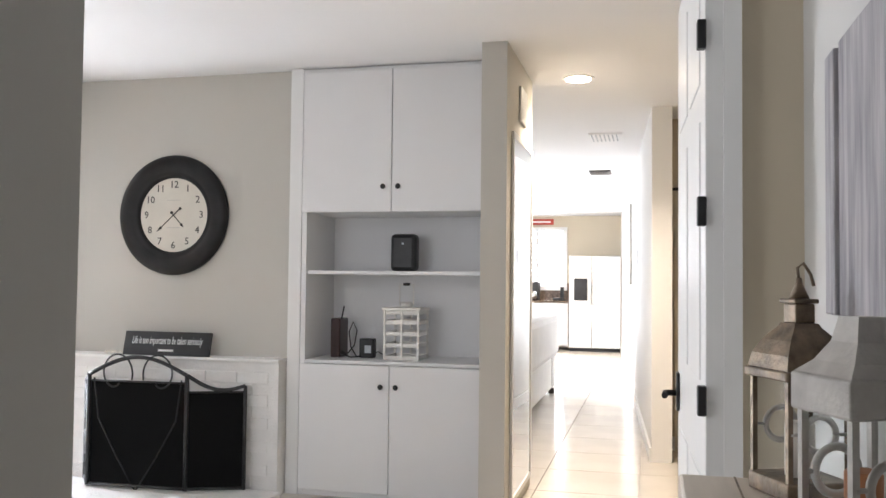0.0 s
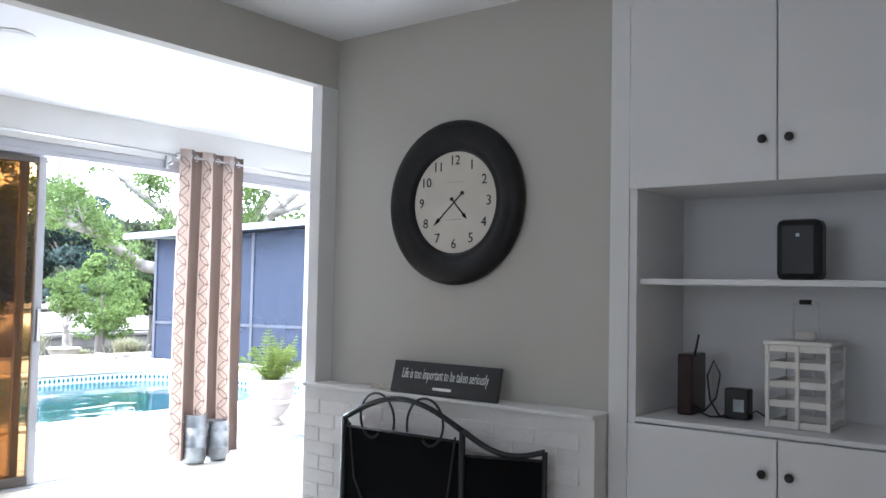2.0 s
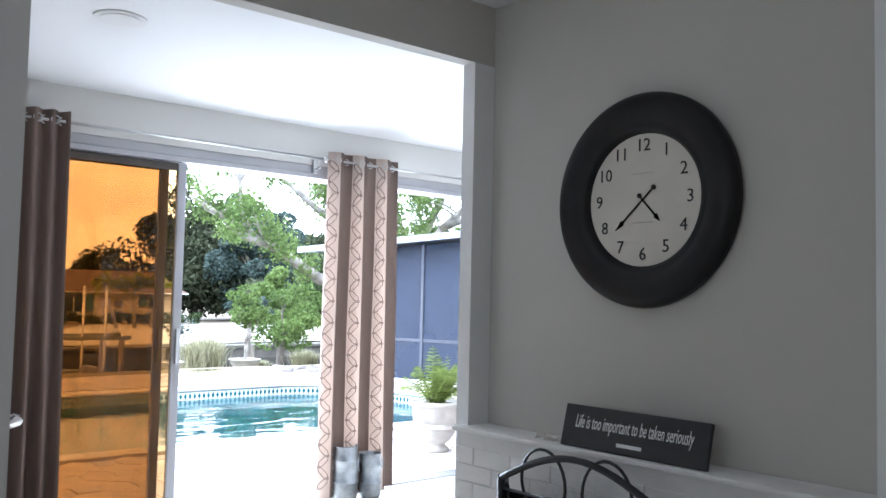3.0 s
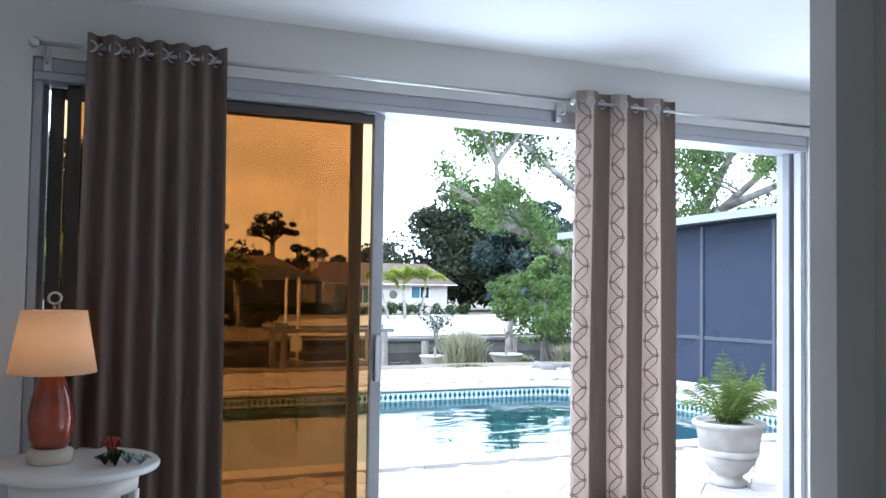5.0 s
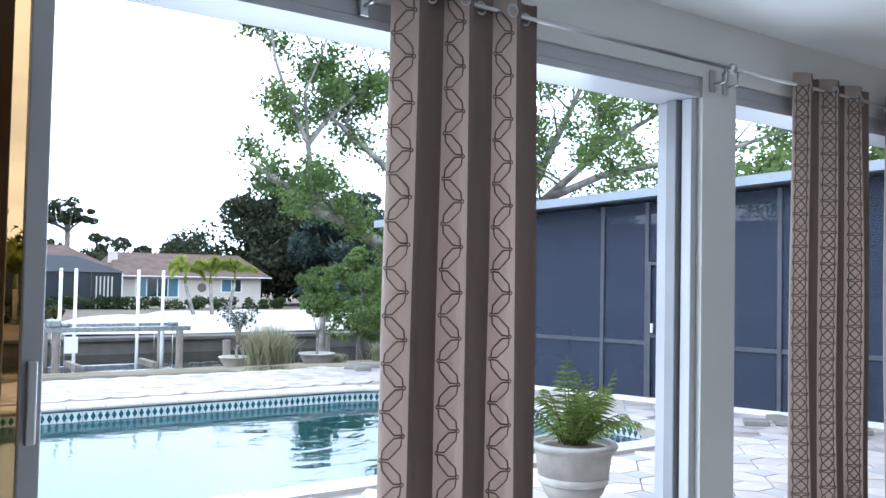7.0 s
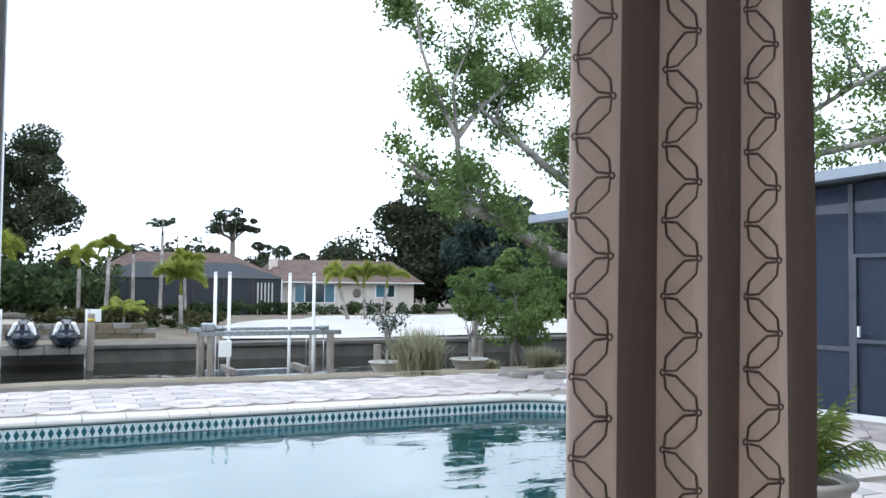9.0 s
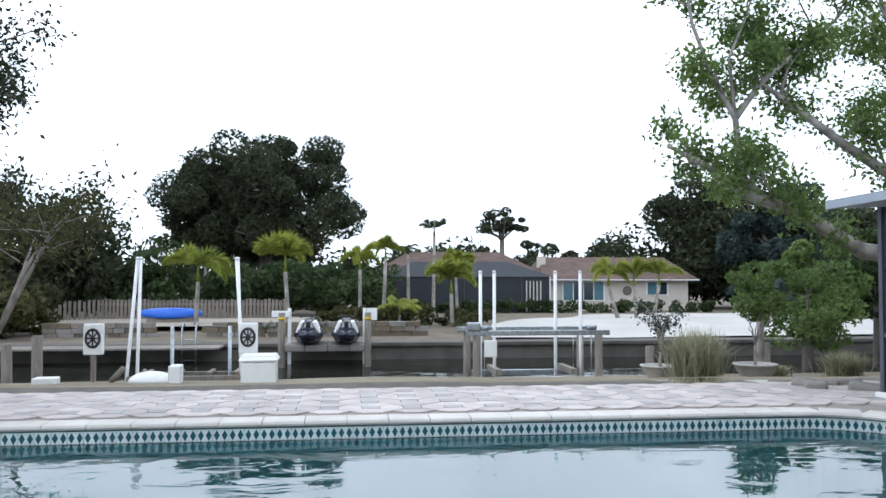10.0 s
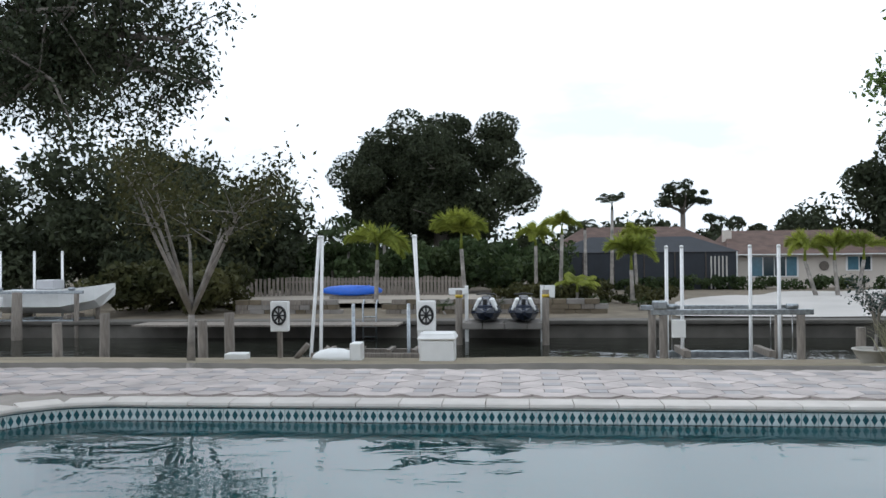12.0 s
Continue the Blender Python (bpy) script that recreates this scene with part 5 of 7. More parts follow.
def boat_lift(x, y0, y1, z, name_label):
    d = thing("boat_lift", x, y0, -1.6, name_label, "boat lift")
    h = z + 1.6
    w = y1 - y0
    for sx in (-0.6, 0.75):
        for yy in (0.1, w - 0.1):
            bm = bmesh.new()
            tube(bm, [(sx, yy, -0.3), (sx, yy, h - 0.02)], 0.075, 10)
            part("timber_post", bm, M["wood_grey"], d)
        part("top_beam", bx(sx - 0.05, sx + 0.05, -0.12, w + 0.12, h - 0.02, h + 0.08, bevel=0.01), M["galv"], d)
        part("cradle_beam", bx(sx - 0.05, sx + 0.05, 0.2, w - 0.2, h - 0.95, h - 0.83, bevel=0.01), M["galv"], d)
    for yy in (0.25, w - 0.25):
        for sx in (-0.6, 0.75):
            part("cable", tube(bmesh.new(), [(sx, yy, h - 0.85), (sx, yy, h)], 0.008, 5), M["steel"], d)
        bm = bmesh.new()
        lathe(bm, [(0.05, -0.1), (0.05, 0.1)], 14)
        bmesh.ops.rotate(bm, verts=bm.verts, cent=(0, 0, 0), matrix=Matrix.Rotation(radians(90), 3, "X"))
        bmesh.ops.translate(bm, verts=bm.verts, vec=(0.75, yy, h + 0.13))
        part("drum", bm, M["galv"], d)
    part("motor", bx(0.67, 0.86, -0.1, 0.16, h + 0.081, h + 0.24, bevel=0.03), M["galv"], d)
    part("control_box", bx(0.87, 0.98, 0.22, 0.46, h - 0.42, h - 0.1, bevel=0.01), M["white_plastic"], d)
    part("bunk", bx(-0.5, 0.6, 0.5, 0.62, h - 0.82, h - 0.7), M["wood_grey"], d)
    part("bunk", bx(-0.5, 0.6, w - 0.62, w - 0.5, h - 0.82, h - 0.7), M["wood_grey"], d)
    return d


boat_lift(-20.3, 5.65, 8.3, 0.28, "galvanised boat lift on timber piles at the seawall")
boat_lift(-28.9, -16.9, -15.4, 0.35, "distant galvanised boat lift on the far dock")
boat_lift(-28.9, -14.3, -11.4, 0.35, "distant galvanised boat lift carrying a boat")


def lift_wheel(x, y):
    d = thing("lift_winch", x, y, -0.6, "white lift winch cover with a black wheel on a post", "winch", "winches of the small lift")
    part("post", bx(-0.04, 0.04, -0.04, 0.04, 0, 0.6), M["wood_grey"], d)
    part("cover", bx(-0.08, 0.06, -0.17, 0.17, 0.6, 1.16, bevel=0.02), M["white_plastic"], d)
    bm = bmesh.new()
    tube(bm, [(0.075, 0.12 * math.cos(a), 0.9 + 0.16 * math.sin(a)) for a in [k * math.pi / 12 for k in range(25)]], 0.022, 6)
    for k in range(4):
        a = k * math.pi / 4
        tube(bm, [(0.075, 0.12 * math.cos(a), 0.9 + 0.16 * math.sin(a)), (0.075, -0.12 * math.cos(a), 0.9 - 0.16 * math.sin(a))], 0.014, 5)
    part("wheel", bm, M["black"], d)


lift_wheel(-19.2, -1.22)
lift_wheel(-19.2, 1.52)
fr_ = thing("boat_cradle", -20.2, -0.9, -1.2, "low rusted steel cradle of the small lift", "lift frame")
for z in (0.62,):
    for sx in (-0.4, 0.4):
        part("beam", bx(sx - 0.05, sx + 0.05, 0, 2.3, z, z + 0.1), M["wood_grey"], fr_)
for yy in (0.3, 0.9, 1.5, 2.0):
    part("cross_beam", bx(-0.35, 0.35, yy - 0.04, yy + 0.04, 0.725, 0.78), M["wood_grey"], fr_)
for yy in (0.75, 1.85):
    bm = bmesh.new()
    tube(bm, [(0, yy, -0.6), (0, yy, 1.65)], 0.035, 10)
    part("steel_post", bm, M["galv"], fr_)
ld = thing("dock_ladder", -28.0, -2.1, -1.5, "metal ladder on the far seawall", "ladder")
for s in (-0.2, 0.2):
    bm = bmesh.new()
    tube(bm, [(0, s, 0), (0, s, 1.45), (-0.2, s, 1.6), (-0.35, s, 1.5)], 0.025, 8)
    part("rail", bm, M["galv"], ld)
for k in range(4):
    bm = bmesh.new()
    tube(bm, [(0, -0.2, 0.2 + 0.3 * k), (0, 0.2, 0.2 + 0.3 * k)], 0.02, 6)
    part("rung", bm, M["galv"], ld)
dk = thing("far_dock", -28, -9, -0.62, "weathered plank dock along the far seawall", "dock")
for k in range(22):
    part("plank", bx(-0.1, 1.1, 0.36 * k, 0.36 * k + 0.34, 0.02, 0.07), M["wood_grey"], dk)

# box, dinghy and clutter on the lawn
bxo = thing("dock_box", -18.6, 1.85, -0.46, "white fibreglass dock box with a sloped lid", "storage box")
part("bin", bx(-0.28, 0.28, -0.30, 0.30, 0, 0.38, bevel=0.03), M["white_plastic"], bxo)
bm = bx(-0.31, 0.31, -0.335, 0.335, 0.385, 0.50, bevel=0.03)
for v in bm.verts:
    if v.co.z > 0.44:
        v.co.x *= 0.85
        v.co.y *= 0.9
part("lid", bm, M["white_plastic"], bxo)
dg = thing("small_dinghy", -18.7, -0.02, -0.47, "small upturned white plastic dinghy on the lawn", "dinghy")
bm = bmesh.new()
bmesh.ops.create_uvsphere(bm, u_segments=20, v_segments=10, radius=1)
for v in bm.verts:
    v.co = Vector((v.co.x * 0.26, v.co.y * 0.42, max(v.co.z, 0) * 0.2 + 0.02))
part("hull", bm, M["white_plastic"], dg, smooth=True)
part("transom", bx(-0.18, 0.18, 0.3, 0.5, 0.0, 0.32, bevel=0.02), M["white_plastic"], dg)
solid("white_crate", bx(-0.14, 0.14, -0.18, 0.18, 0, 0.12, bevel=0.02), M["white_plastic"], "low white plastic crate on the grass", "crate", loc=(-18.8, -1.85, -0.48))
for dy, (tx, ty, tz), r_ in ((0.0, (0.0, 0.22, 0.26), 0.05), (0.45, (0.1, 0.17, 0.22), 0.045)):
    solid("driftwood", tube(bmesh.new(), [(0, 0, 0.02), (tx, ty, tz)], r_, 6), M["wood_grey"], "weathered timber offcut on the lawn edge", "timber", "timber offcuts", loc=(-19.0, -0.85 + dy, -0.5))


def jet_ski(x, y, z):
    d = thing("jet_ski", x, y, z, "black and white jet ski parked bow-out on a floating dock", "jet ski", "jet skis on the far dock")
    d.matrix_world = d.matrix_world @ Matrix.Scale(0.82, 4)
    bm = bmesh.new()
    secs = [(1.45, 0.05, 0.30, 0.42), (1.2, 0.30, 0.10, 0.52), (0.6, 0.50, 0.0, 0.55), (-0.6, 0.55, 0.0, 0.50), (-1.4, 0.50, 0.05, 0.42)]
    rings = []
    for u, w, zb, zt in secs:
        rings.append([bm.verts.new((u, yy, zz)) for yy, zz in ((0, zb), (w * 0.7, zb + 0.08), (w, zb + (zt - zb) * 0.6), (w * 0.85, zt), (-w * 0.85, zt), (-w, zb + (zt - zb) * 0.6), (-w * 0.7, zb + 0.08))])
    for a, b in zip(rings, rings[1:]):
        for k in range(7):
            bm.faces.new((a[k], a[(k + 1) % 7], b[(k + 1) % 7], b[k]))
    bm.faces.new(rings[0])
    bm.faces.new(rings[-1][::-1])
    bmesh.ops.recalc_face_normals(bm, faces=bm.faces)
    part("hull", bm, material("navy_hull", (0.015, 0.02, 0.035), 0.25), d)
    bm = bx(0.1, 1.15, -0.26, 0.26, 0.5, 0.86, bevel=0.08)
    for v in bm.verts:
        k = (v.co.x - 0.1) / 1.05
        v.co.z -= 0.26 * max(0, k) * (v.co.z > 0.6)
        v.co.y *= 1 - 0.55 * (v.co.z > 0.65)
    part("hood", bm, material("navy_hood", (0.02, 0.026, 0.045), 0.25), d)
    part("hood_stripe", bx(0.5, 1.1, -0.07, 0.07, 0.62, 0.80, bevel=0.02), M["black"], d)
    part("seat", bx(-1.1, 0.05, -0.17, 0.17, 0.5, 0.84, bevel=0.06), M["black"], d)
    bm = bmesh.new()
    tube(bm, [(0.1, -0.32, 0.92), (0.2, 0, 0.95), (0.1, 0.32, 0.92)], 0.025, 6)
    part("handlebar", bm, M["black"], d)
    for s in (-1, 1):
        bm = bx(-0.2, 1.0, s * 0.36 - 0.07, s * 0.36 + 0.07, 0.42, 0.80, bevel=0.04)
        for v in bm.verts:
            v.co.y -= s * 0.42 * (v.co.z - 0.42)
        part("side_panel", bm, M["white_plastic"], d, "white flank panel")


jet_ski(-26.9, 1.55, -0.44)
jet_ski(-26.9, 2.60, -0.44)
fd = thing("floating_dock", -27, 2.05, -1.13, "pale floating drive-on dock", "dock")
for k in range(4):
    part("float_block", bx(-1.1, 0.7, -1.2 + 0.61 * k, -0.6 + 0.61 * k, 0.50, 0.68, bevel=0.03), M["concrete"], fd)
for yy in (0.95, 3.1):
    d = thing("dock_post", -27.2, yy, -1.2, "white dock post with a small sign box", "post")
    part("post", bx(-0.05, 0.05, -0.05, 0.05, 0, 1.75), M["white_plastic"], d)
    part("box", bx(0.06, 0.14, 0.06, 0.36, 1.4, 1.75, bevel=0.01) if yy > 2 else bx(0.06, 0.14, -0.5, 0.0, 1.5, 1.68, bevel=0.01), M["white_plastic"], d)

bt = thing("moored_boat", -29.2, -12.9, -0.35, "white motor boat raised on the far lift", "boat")
bm = bmesh.new()
secs = [(-1.7, 0.75, 0, 0.75), (0.6, 0.75, 0, 0.78), (1.6, 0.4, 0.2, 0.9), (2.1, 0.03, 0.6, 0.98)]
rings = []
for u, w, zb, zt in secs:
    rings.append([bm.verts.new((yy, u, zz)) for yy, zz in ((0, zb), (w, zb + 0.25), (w * 1.05, zt), (-w * 1.05, zt), (-w, zb + 0.25))])
for a, b in zip(rings, rings[1:]):
    for k in range(5):
        bm.faces.new((a[k], a[(k + 1) % 5], b[(k + 1) % 5], b[k]))
bm.faces.new(rings[0])
bm.faces.new(rings[-1][::-1])
bmesh.ops.recalc_face_normals(bm, faces=bm.faces)
part("hull", bm, M["white_plastic"], bt)
part("console", bx(-0.35, 0.35, -0.4, 0.2, 0.78, 1.1, bevel=0.04), M["alu"], bt)

# ---- garden on the near bank ----


def sapling(x, y, z, h, spread, leaf, count, label, seed, lsize=0.05, base=0.06, name="small_tree", forks=9, pale=True, start=0.25):
    d = thing(name, x, y, z, label, "tree")
    r = random.Random(seed)
    tips = []
    bm = bmesh.new()
    fork = Vector((r.uniform(-0.05, 0.05), r.uniform(-0.05, 0.05), h * start))
    tube(bm, [(0, 0, -0.05), fork * 0.5, fork], [base * 1.2, base, base * 0.8], 8)
    part("trunk", bm, M["bark_pale"] if pale else M["bark"], d)
    for k in range(forks):
        a = 2 * math.pi * k / forks + r.uniform(-0.4, 0.4)
        reach, up = spread * r.uniform(0.55, 1.0), h * r.uniform(0.62, 1.0)
        end = Vector((math.cos(a) * reach, math.sin(a) * reach, up))
        m1 = fork.lerp(end, 0.4) + Vector((r.uniform(-0.1, 0.1), r.uniform(-0.1, 0.1), 0.08 * h))
        bm = bmesh.new()
        tube(bm, [fork, m1, m1.lerp(end, 0.5) + Vector((0, 0, 0.04 * h)), end], [base * 0.6, base * 0.4, base * 0.24, base * 0.06], 6)
        for q in range(5):
            p = m1.lerp(end, 0.1 + 0.18 * q)
            e = p + Vector((r.uniform(-1, 1), r.uniform(-1, 1), r.uniform(-0.1, 0.9))) * spread * 0.42
            tube(bm, [p, p.lerp(e, 0.5) + Vector((0, 0, 0.03)), e], [base * 0.22, base * 0.12, base * 0.03], 5)
            tips += [e, p.lerp(e, 0.6)]
        tips.append(end)
        part("limb", bm, M["bark_pale"] if pale else M["bark"], d)
    t = np.array([tuple(p) for p in tips])
    c = t[RNG.integers(0, len(t), count)] + RNG.normal(size=(count, 3)) * spread * 0.12
    ob = new("foliage", quads_mesh("foliage", leaf_quads(c, lsize), M[leaf]))
    ob.parent = d
    return d


sapling(-18.3, -2.45, -0.5, 4.0, 1.9, "leaf_dry", 4200, "thin-limbed small tree with sparse brown-green leaves on the lawn", 3, 0.05, 0.07, forks=7, start=0.22)
sapling(-17.9, 8.95, -0.3, 1.25, 0.45, "leaf_blue", 420, "nearly bare pale shrub in a planter", 5, 0.035, 0.03, name="bare_shrub", start=0.3)
tree("citrus_tree", -17.6, 10.6, -0.3, 2.4, 0.026, (0, 0, 1.35), (0.42, 0.5, 0.58), 14, 0.24, 150, "leaf_green", 0.05, "bright green small tree in a bowl planter", seed=71, limbs=6, bark="bark_pale", trunk_top=0.5)
tree("green_shrub", -22.5, 14.2, -0.9, 4.2, 0.1, (0, 0, 1.9), (0.9, 1.1, 1.2), 18, 0.45, 260, "leaf_green", 0.09, "leafy green shrub tree by the canal", seed=72, limbs=5)
tree("green_shrub", -24, 17.0, -0.9, 4.6, 0.1, (0, 0, 2.2), (1.2, 1.4, 1.5), 20, 0.55, 280, "leaf_mid", 0.10, "leafy green shrub tree by the canal", seed=73, limbs=5)


def bowl(x, y, z, r, h):
    d = thing("bowl_planter", x, y, z, "shallow grey concrete bowl planter on the lawn", "planter", "bowl planters on the lawn")
    bm = bmesh.new()
    lathe(bm, [(r * 0.55, 0), (r * 0.6, 0.04), (r * 0.9, h * 0.6), (r, h * 0.9), (r * 1.06, h * 0.92), (r * 1.06, h), (r * 0.9, h), (r * 0.85, h * 0.85)], 24)
    part("bowl", bm, M["pot"], d)


bowl(-17.6, 10.6, -0.42, 0.36, 0.30)
bowl(-17.9, 8.95, -0.42, 0.32, 0.26)


def grass_tuft(x, y, z, h, r, count, label):
    base = np.column_stack([RNG.normal(0, r * 0.25, count), RNG.normal(0, r * 0.25, count), np.zeros(count)])
    ang, out = RNG.uniform(0, 2 * np.pi, count), RNG.uniform(0.2, 1.0, count) * r
    tip = base + np.column_stack([np.cos(ang) * out, np.sin(ang) * out, h * RNG.uniform(0.6, 1.0, count) * (1 - 0.35 * out / r)])
    mid = (base + tip) / 2 + np.column_stack([np.zeros(count), np.zeros(count), np.full(count, h * 0.16)])
    w = np.column_stack([-np.sin(ang), np.cos(ang), np.zeros(count)]) * 0.006
    q = np.concatenate([np.stack([base - w, base + w, mid + w, mid - w], axis=1), np.stack([mid - w, mid + w, tip + w * 0.1, tip - w * 0.1], axis=1)])
    ob = new("grass_tuft", quads_mesh("grass_tuft", q, M["reed"]))
    ob.location = bank(x, y, z)[0]
    return tagged(ob, label, "ornamental grass", "grass tufts by the lawn")


grass_tuft(-16.9, 9.25, -0.33, 0.95, 0.55, 1500, "tall tuft of dry fountain grass on the lawn")
grass_tuft(-18.2, 12.6, -0.45, 0.55, 0.45, 800, "small tuft of dry fountain grass by the enclosure")
grass_tuft(-18.2, 11.2, -0.45, 0.28, 0.4, 700, "low green-gold groundcover tuft")
tree("boundary_bush", -20.5, 13.2, -0.5, 2.6, 0.06, (0, 0, 1.2), (0.8, 1.0, 1.1), 14, 0.45, 260, "leaf_green", 0.06, "dense bush at the lawn's end", seed=77, limbs=3)

# great tree behind the enclosure, its pale limbs reaching over the lawn
gt = thing("shade_tree", -17.5, 15.6, -0.5, "large shade tree with pale mossy limbs and small green leaves", "tree")
gr = random.Random(9)
bm = bmesh.new()
tube(bm, [(0, 0, -0.2), (0.1, -0.2, 1.0), (0.2, -0.6, 2.2)], [0.5, 0.42, 0.36], 12)
part("trunk", bm, M["bark_pale"], gt)
tips = []


def limb(pts, r0, r1, twigs, reach):
    pts = [Vector(p) for p in pts]
    bm = bmesh.new()
    n = len(pts)
    tube(bm, pts, [0.68 * (r0 + (r1 - r0) * k / (n - 1)) for k in range(n)], 8)
    for k in range(twigs):
        t = gr.uniform(0.25, 1.0) * (n - 1)
        i = min(int(t), n - 2)
        p = pts[i].lerp(pts[i + 1], t - i)
        e = p + Vector((gr.uniform(-0.9, 0.9), gr.uniform(-1, 0.8), gr.uniform(-0.35, 1.0))) * reach
        m = p.lerp(e, 0.5) + Vector((gr.uniform(-1, 1), gr.uniform(-1, 1), gr.uniform(-0.5, 1))) * reach * 0.14
        tube(bm, [p, m, e], [r1 * 0.8, r1 * 0.5, r1 * 0.15], 5)
        for q in range(3):
            e2 = m.lerp(e, 0.3 * q + 0.2) + Vector((gr.uniform(-1, 1), gr.uniform(-1, 1), gr.uniform(-0.4, 0.9))) * reach * 0.4
            tube(bm, [m.lerp(e, 0.3 * q), e2], [r1 * 0.35, r1 * 0.1], 4)
            tips.extend([e2, e])
    part("limb", bm, M["bark_pale"], gt)


limb([(0.2, -0.6, 2.0), (0.4, -3.3, 2.35), (0.5, -4.6, 3.05), (0.5, -5.5, 3.3), (0.5, -6.1, 3.75), (0.5, -6.8, 4.1)], 0.26, 0.05, 12, 0.9)
limb([(0.5, -5.0, 3.15), (0.4, -5.45, 3.6), (0.4, -5.55, 4.6), (0.4, -5.95, 5.3), (0.4, -6.3, 6.2), (0.4, -6.5, 7.4)], 0.11, 0.03, 6, 0.6)
limb([(0.4, -5.55, 4.6), (0.4, -5.1, 5.2), (0.3, -4.4, 5.8), (0.2, -3.6, 6.4), (0.1, -2.9, 7.2)], 0.09, 0.03, 12, 1.0)
limb([(0.4, -5.55, 4.6), (0.5, -5.7, 5.6), (0.5, -5.4, 6.3), (0.4, -4.9, 7.6)], 0.06, 0.02, 7, 0.8)
limb([(0.2, -0.6, 2.2), (0.3, -2.2, 3.4), (0.4, -3.6, 4.2), (0.4, -4.6, 4.9), (0.4, -5.2, 5.3)], 0.2, 0.04, 14, 1.1)
limb([(0.2, -0.6, 2.2), (0.2, -1.2, 4.0), (0.3, -2.2, 5.6), (0.3, -3.0, 7.2)], 0.22, 0.04, 18, 1.4)
limb([(0.2, -0.6, 2.2), (0.6, 0.2, 4.2), (1.2, 0.8, 6.0), (2.0, 1.2, 7.8)], 0.22, 0.04, 18, 1.5)
limb([(0.2, -0.6, 2.2), (1.2, 0.0, 3.8), (2.6, 0.6, 5.0), (4.4, 1.4, 6.0)], 0.2, 0.04, 18, 1.5)
limb([(0.2, -0.6, 2.2), (-1.0, 0.4, 3.8), (-2.6, 0.8, 5.4), (-4.0, 1.2, 6.6)], 0.2, 0.04, 16, 1.5)
limb([(1.2, 0.0, 3.8), (3.0, 0.0, 4.2), (5.2, 1.2, 4.6), (7.2, 2.0, 5.2)], 0.16, 0.03, 20, 1.5)
tp = np.array([tuple(p) for p in tips])
c = tp[RNG.integers(0, len(tp), 52000)] + RNG.normal(size=(52000, 3)) * 0.15
ob = new("foliage", quads_mesh("foliage", leaf_quads(c, 0.055), M["leaf_green"]))
ob.parent = gt
tree("backdrop_tree", -12, 21, -0.5, 7.5, 0.3, (0, 0, 4.4), (3.8, 2.4, 2.6), 34, 1.0, 380, "leaf_green", 0.10, "sunlit green tree behind the screened enclosure", seed=81, limbs=8)
tree("backdrop_tree", -6, 23, -0.5, 7.0, 0.3, (0, 0, 4.2), (3.4, 2.4, 2.4), 28, 1.0, 340, "leaf_mid", 0.11, "leafy tree behind the screened enclosure", seed=82, limbs=8)
tree("understory_tree", -21.5, 19.5, -0.6, 5.0, 0.2, (0, 0, 2.6), (2.6, 3.0, 2.2), 30, 0.8, 320, "leaf_mid", 0.10, "dense green tree beside the canal", seed=83, limbs=5, low=-0.9)

# overhanging oak and thatch palm near the house
oh = thing("overhanging_oak", -15.2, -4.4, -0.3, "leafy oak with boughs hanging over the pool", "tree")
bm = bmesh.new()
tube(bm, [(0, 0, -0.2), (0.1, 0.1, 2), (0.3, 0.5, 3.6)], [0.4, 0.33, 0.26], 10)
part("trunk", bm, M["bark"], oh)
otips = []
for k in range(12):
    a = radians(20 + 14 * k)
    end = Vector((0.6 + 1.6 * math.cos(a) * gr.uniform(0.5, 1), 1.0 + 3.4 * abs(math.sin(a)) * gr.uniform(0.5, 1.0), 3.6 + gr.uniform(0.0, 2.4)))
    bm = bmesh.new()
    s = Vector((0.3, 0.5, 3.5))
    m = s.lerp(end, 0.5) + Vector((0, 0, 0.7))
    tube(bm, [s, m, end], [0.13, 0.07, 0.02], 6)
    for q in range(10):
        p = m.lerp(end, q / 9)
        e = p + Vector((gr.uniform(-0.8, 0.8), gr.uniform(-0.6, 0.8), gr.uniform(-0.9, 0.6)))
        tube(bm, [p, e], [0.02, 0.005], 4)
        otips += [e, p.lerp(e, 0.5)]
    part("limb", bm, M["bark"], oh)
tp = np.array([tuple(p) for p in otips])
c = tp[RNG.integers(0, len(tp), 26000)] + RNG.normal(size=(26000, 3)) * 0.16
ob = new("foliage", quads_mesh("foliage", leaf_quads(c, 0.042), M["leaf_oak"]))
ob.parent = oh

tpalm = thing("cabbage_palm", -11.12, -1.28, DECK, "palm with a skirt of hanging dead fronds by the pool", "palm tree")
bm = bmesh.new()
tube(bm, [(0, 0, -0.01), (0.03, 0, 1.8), (0, 0, 3.65)], [0.24, 0.21, 0.21], 12)
part("trunk", bm, M["bark"], tpalm)
for k in range(34):
    a = 2 * math.pi * k / 34 + gr.uniform(-0.1, 0.1)
    bm = bmesh.new()
    frond(bm, (0, 0, 3.58), a, gr.uniform(-0.4, 0.5), gr.uniform(1.15, 1.5), gr.uniform(0.9, 1.2), 26, 0.3, 0.4)
    part("dead_frond", bm, M["thatch"], tpalm)
for k in range(14):
    a = 2 * math.pi * k / 14
    bm = bmesh.new()
    frond(bm, (0, 0, 3.72), a, gr.uniform(0.3, 1.0), 1.7, 0.6, 28, 0.3)
    part("frond", bm, M["leaf_mid"], tpalm)
# ---- screened enclosure beside the pool ----


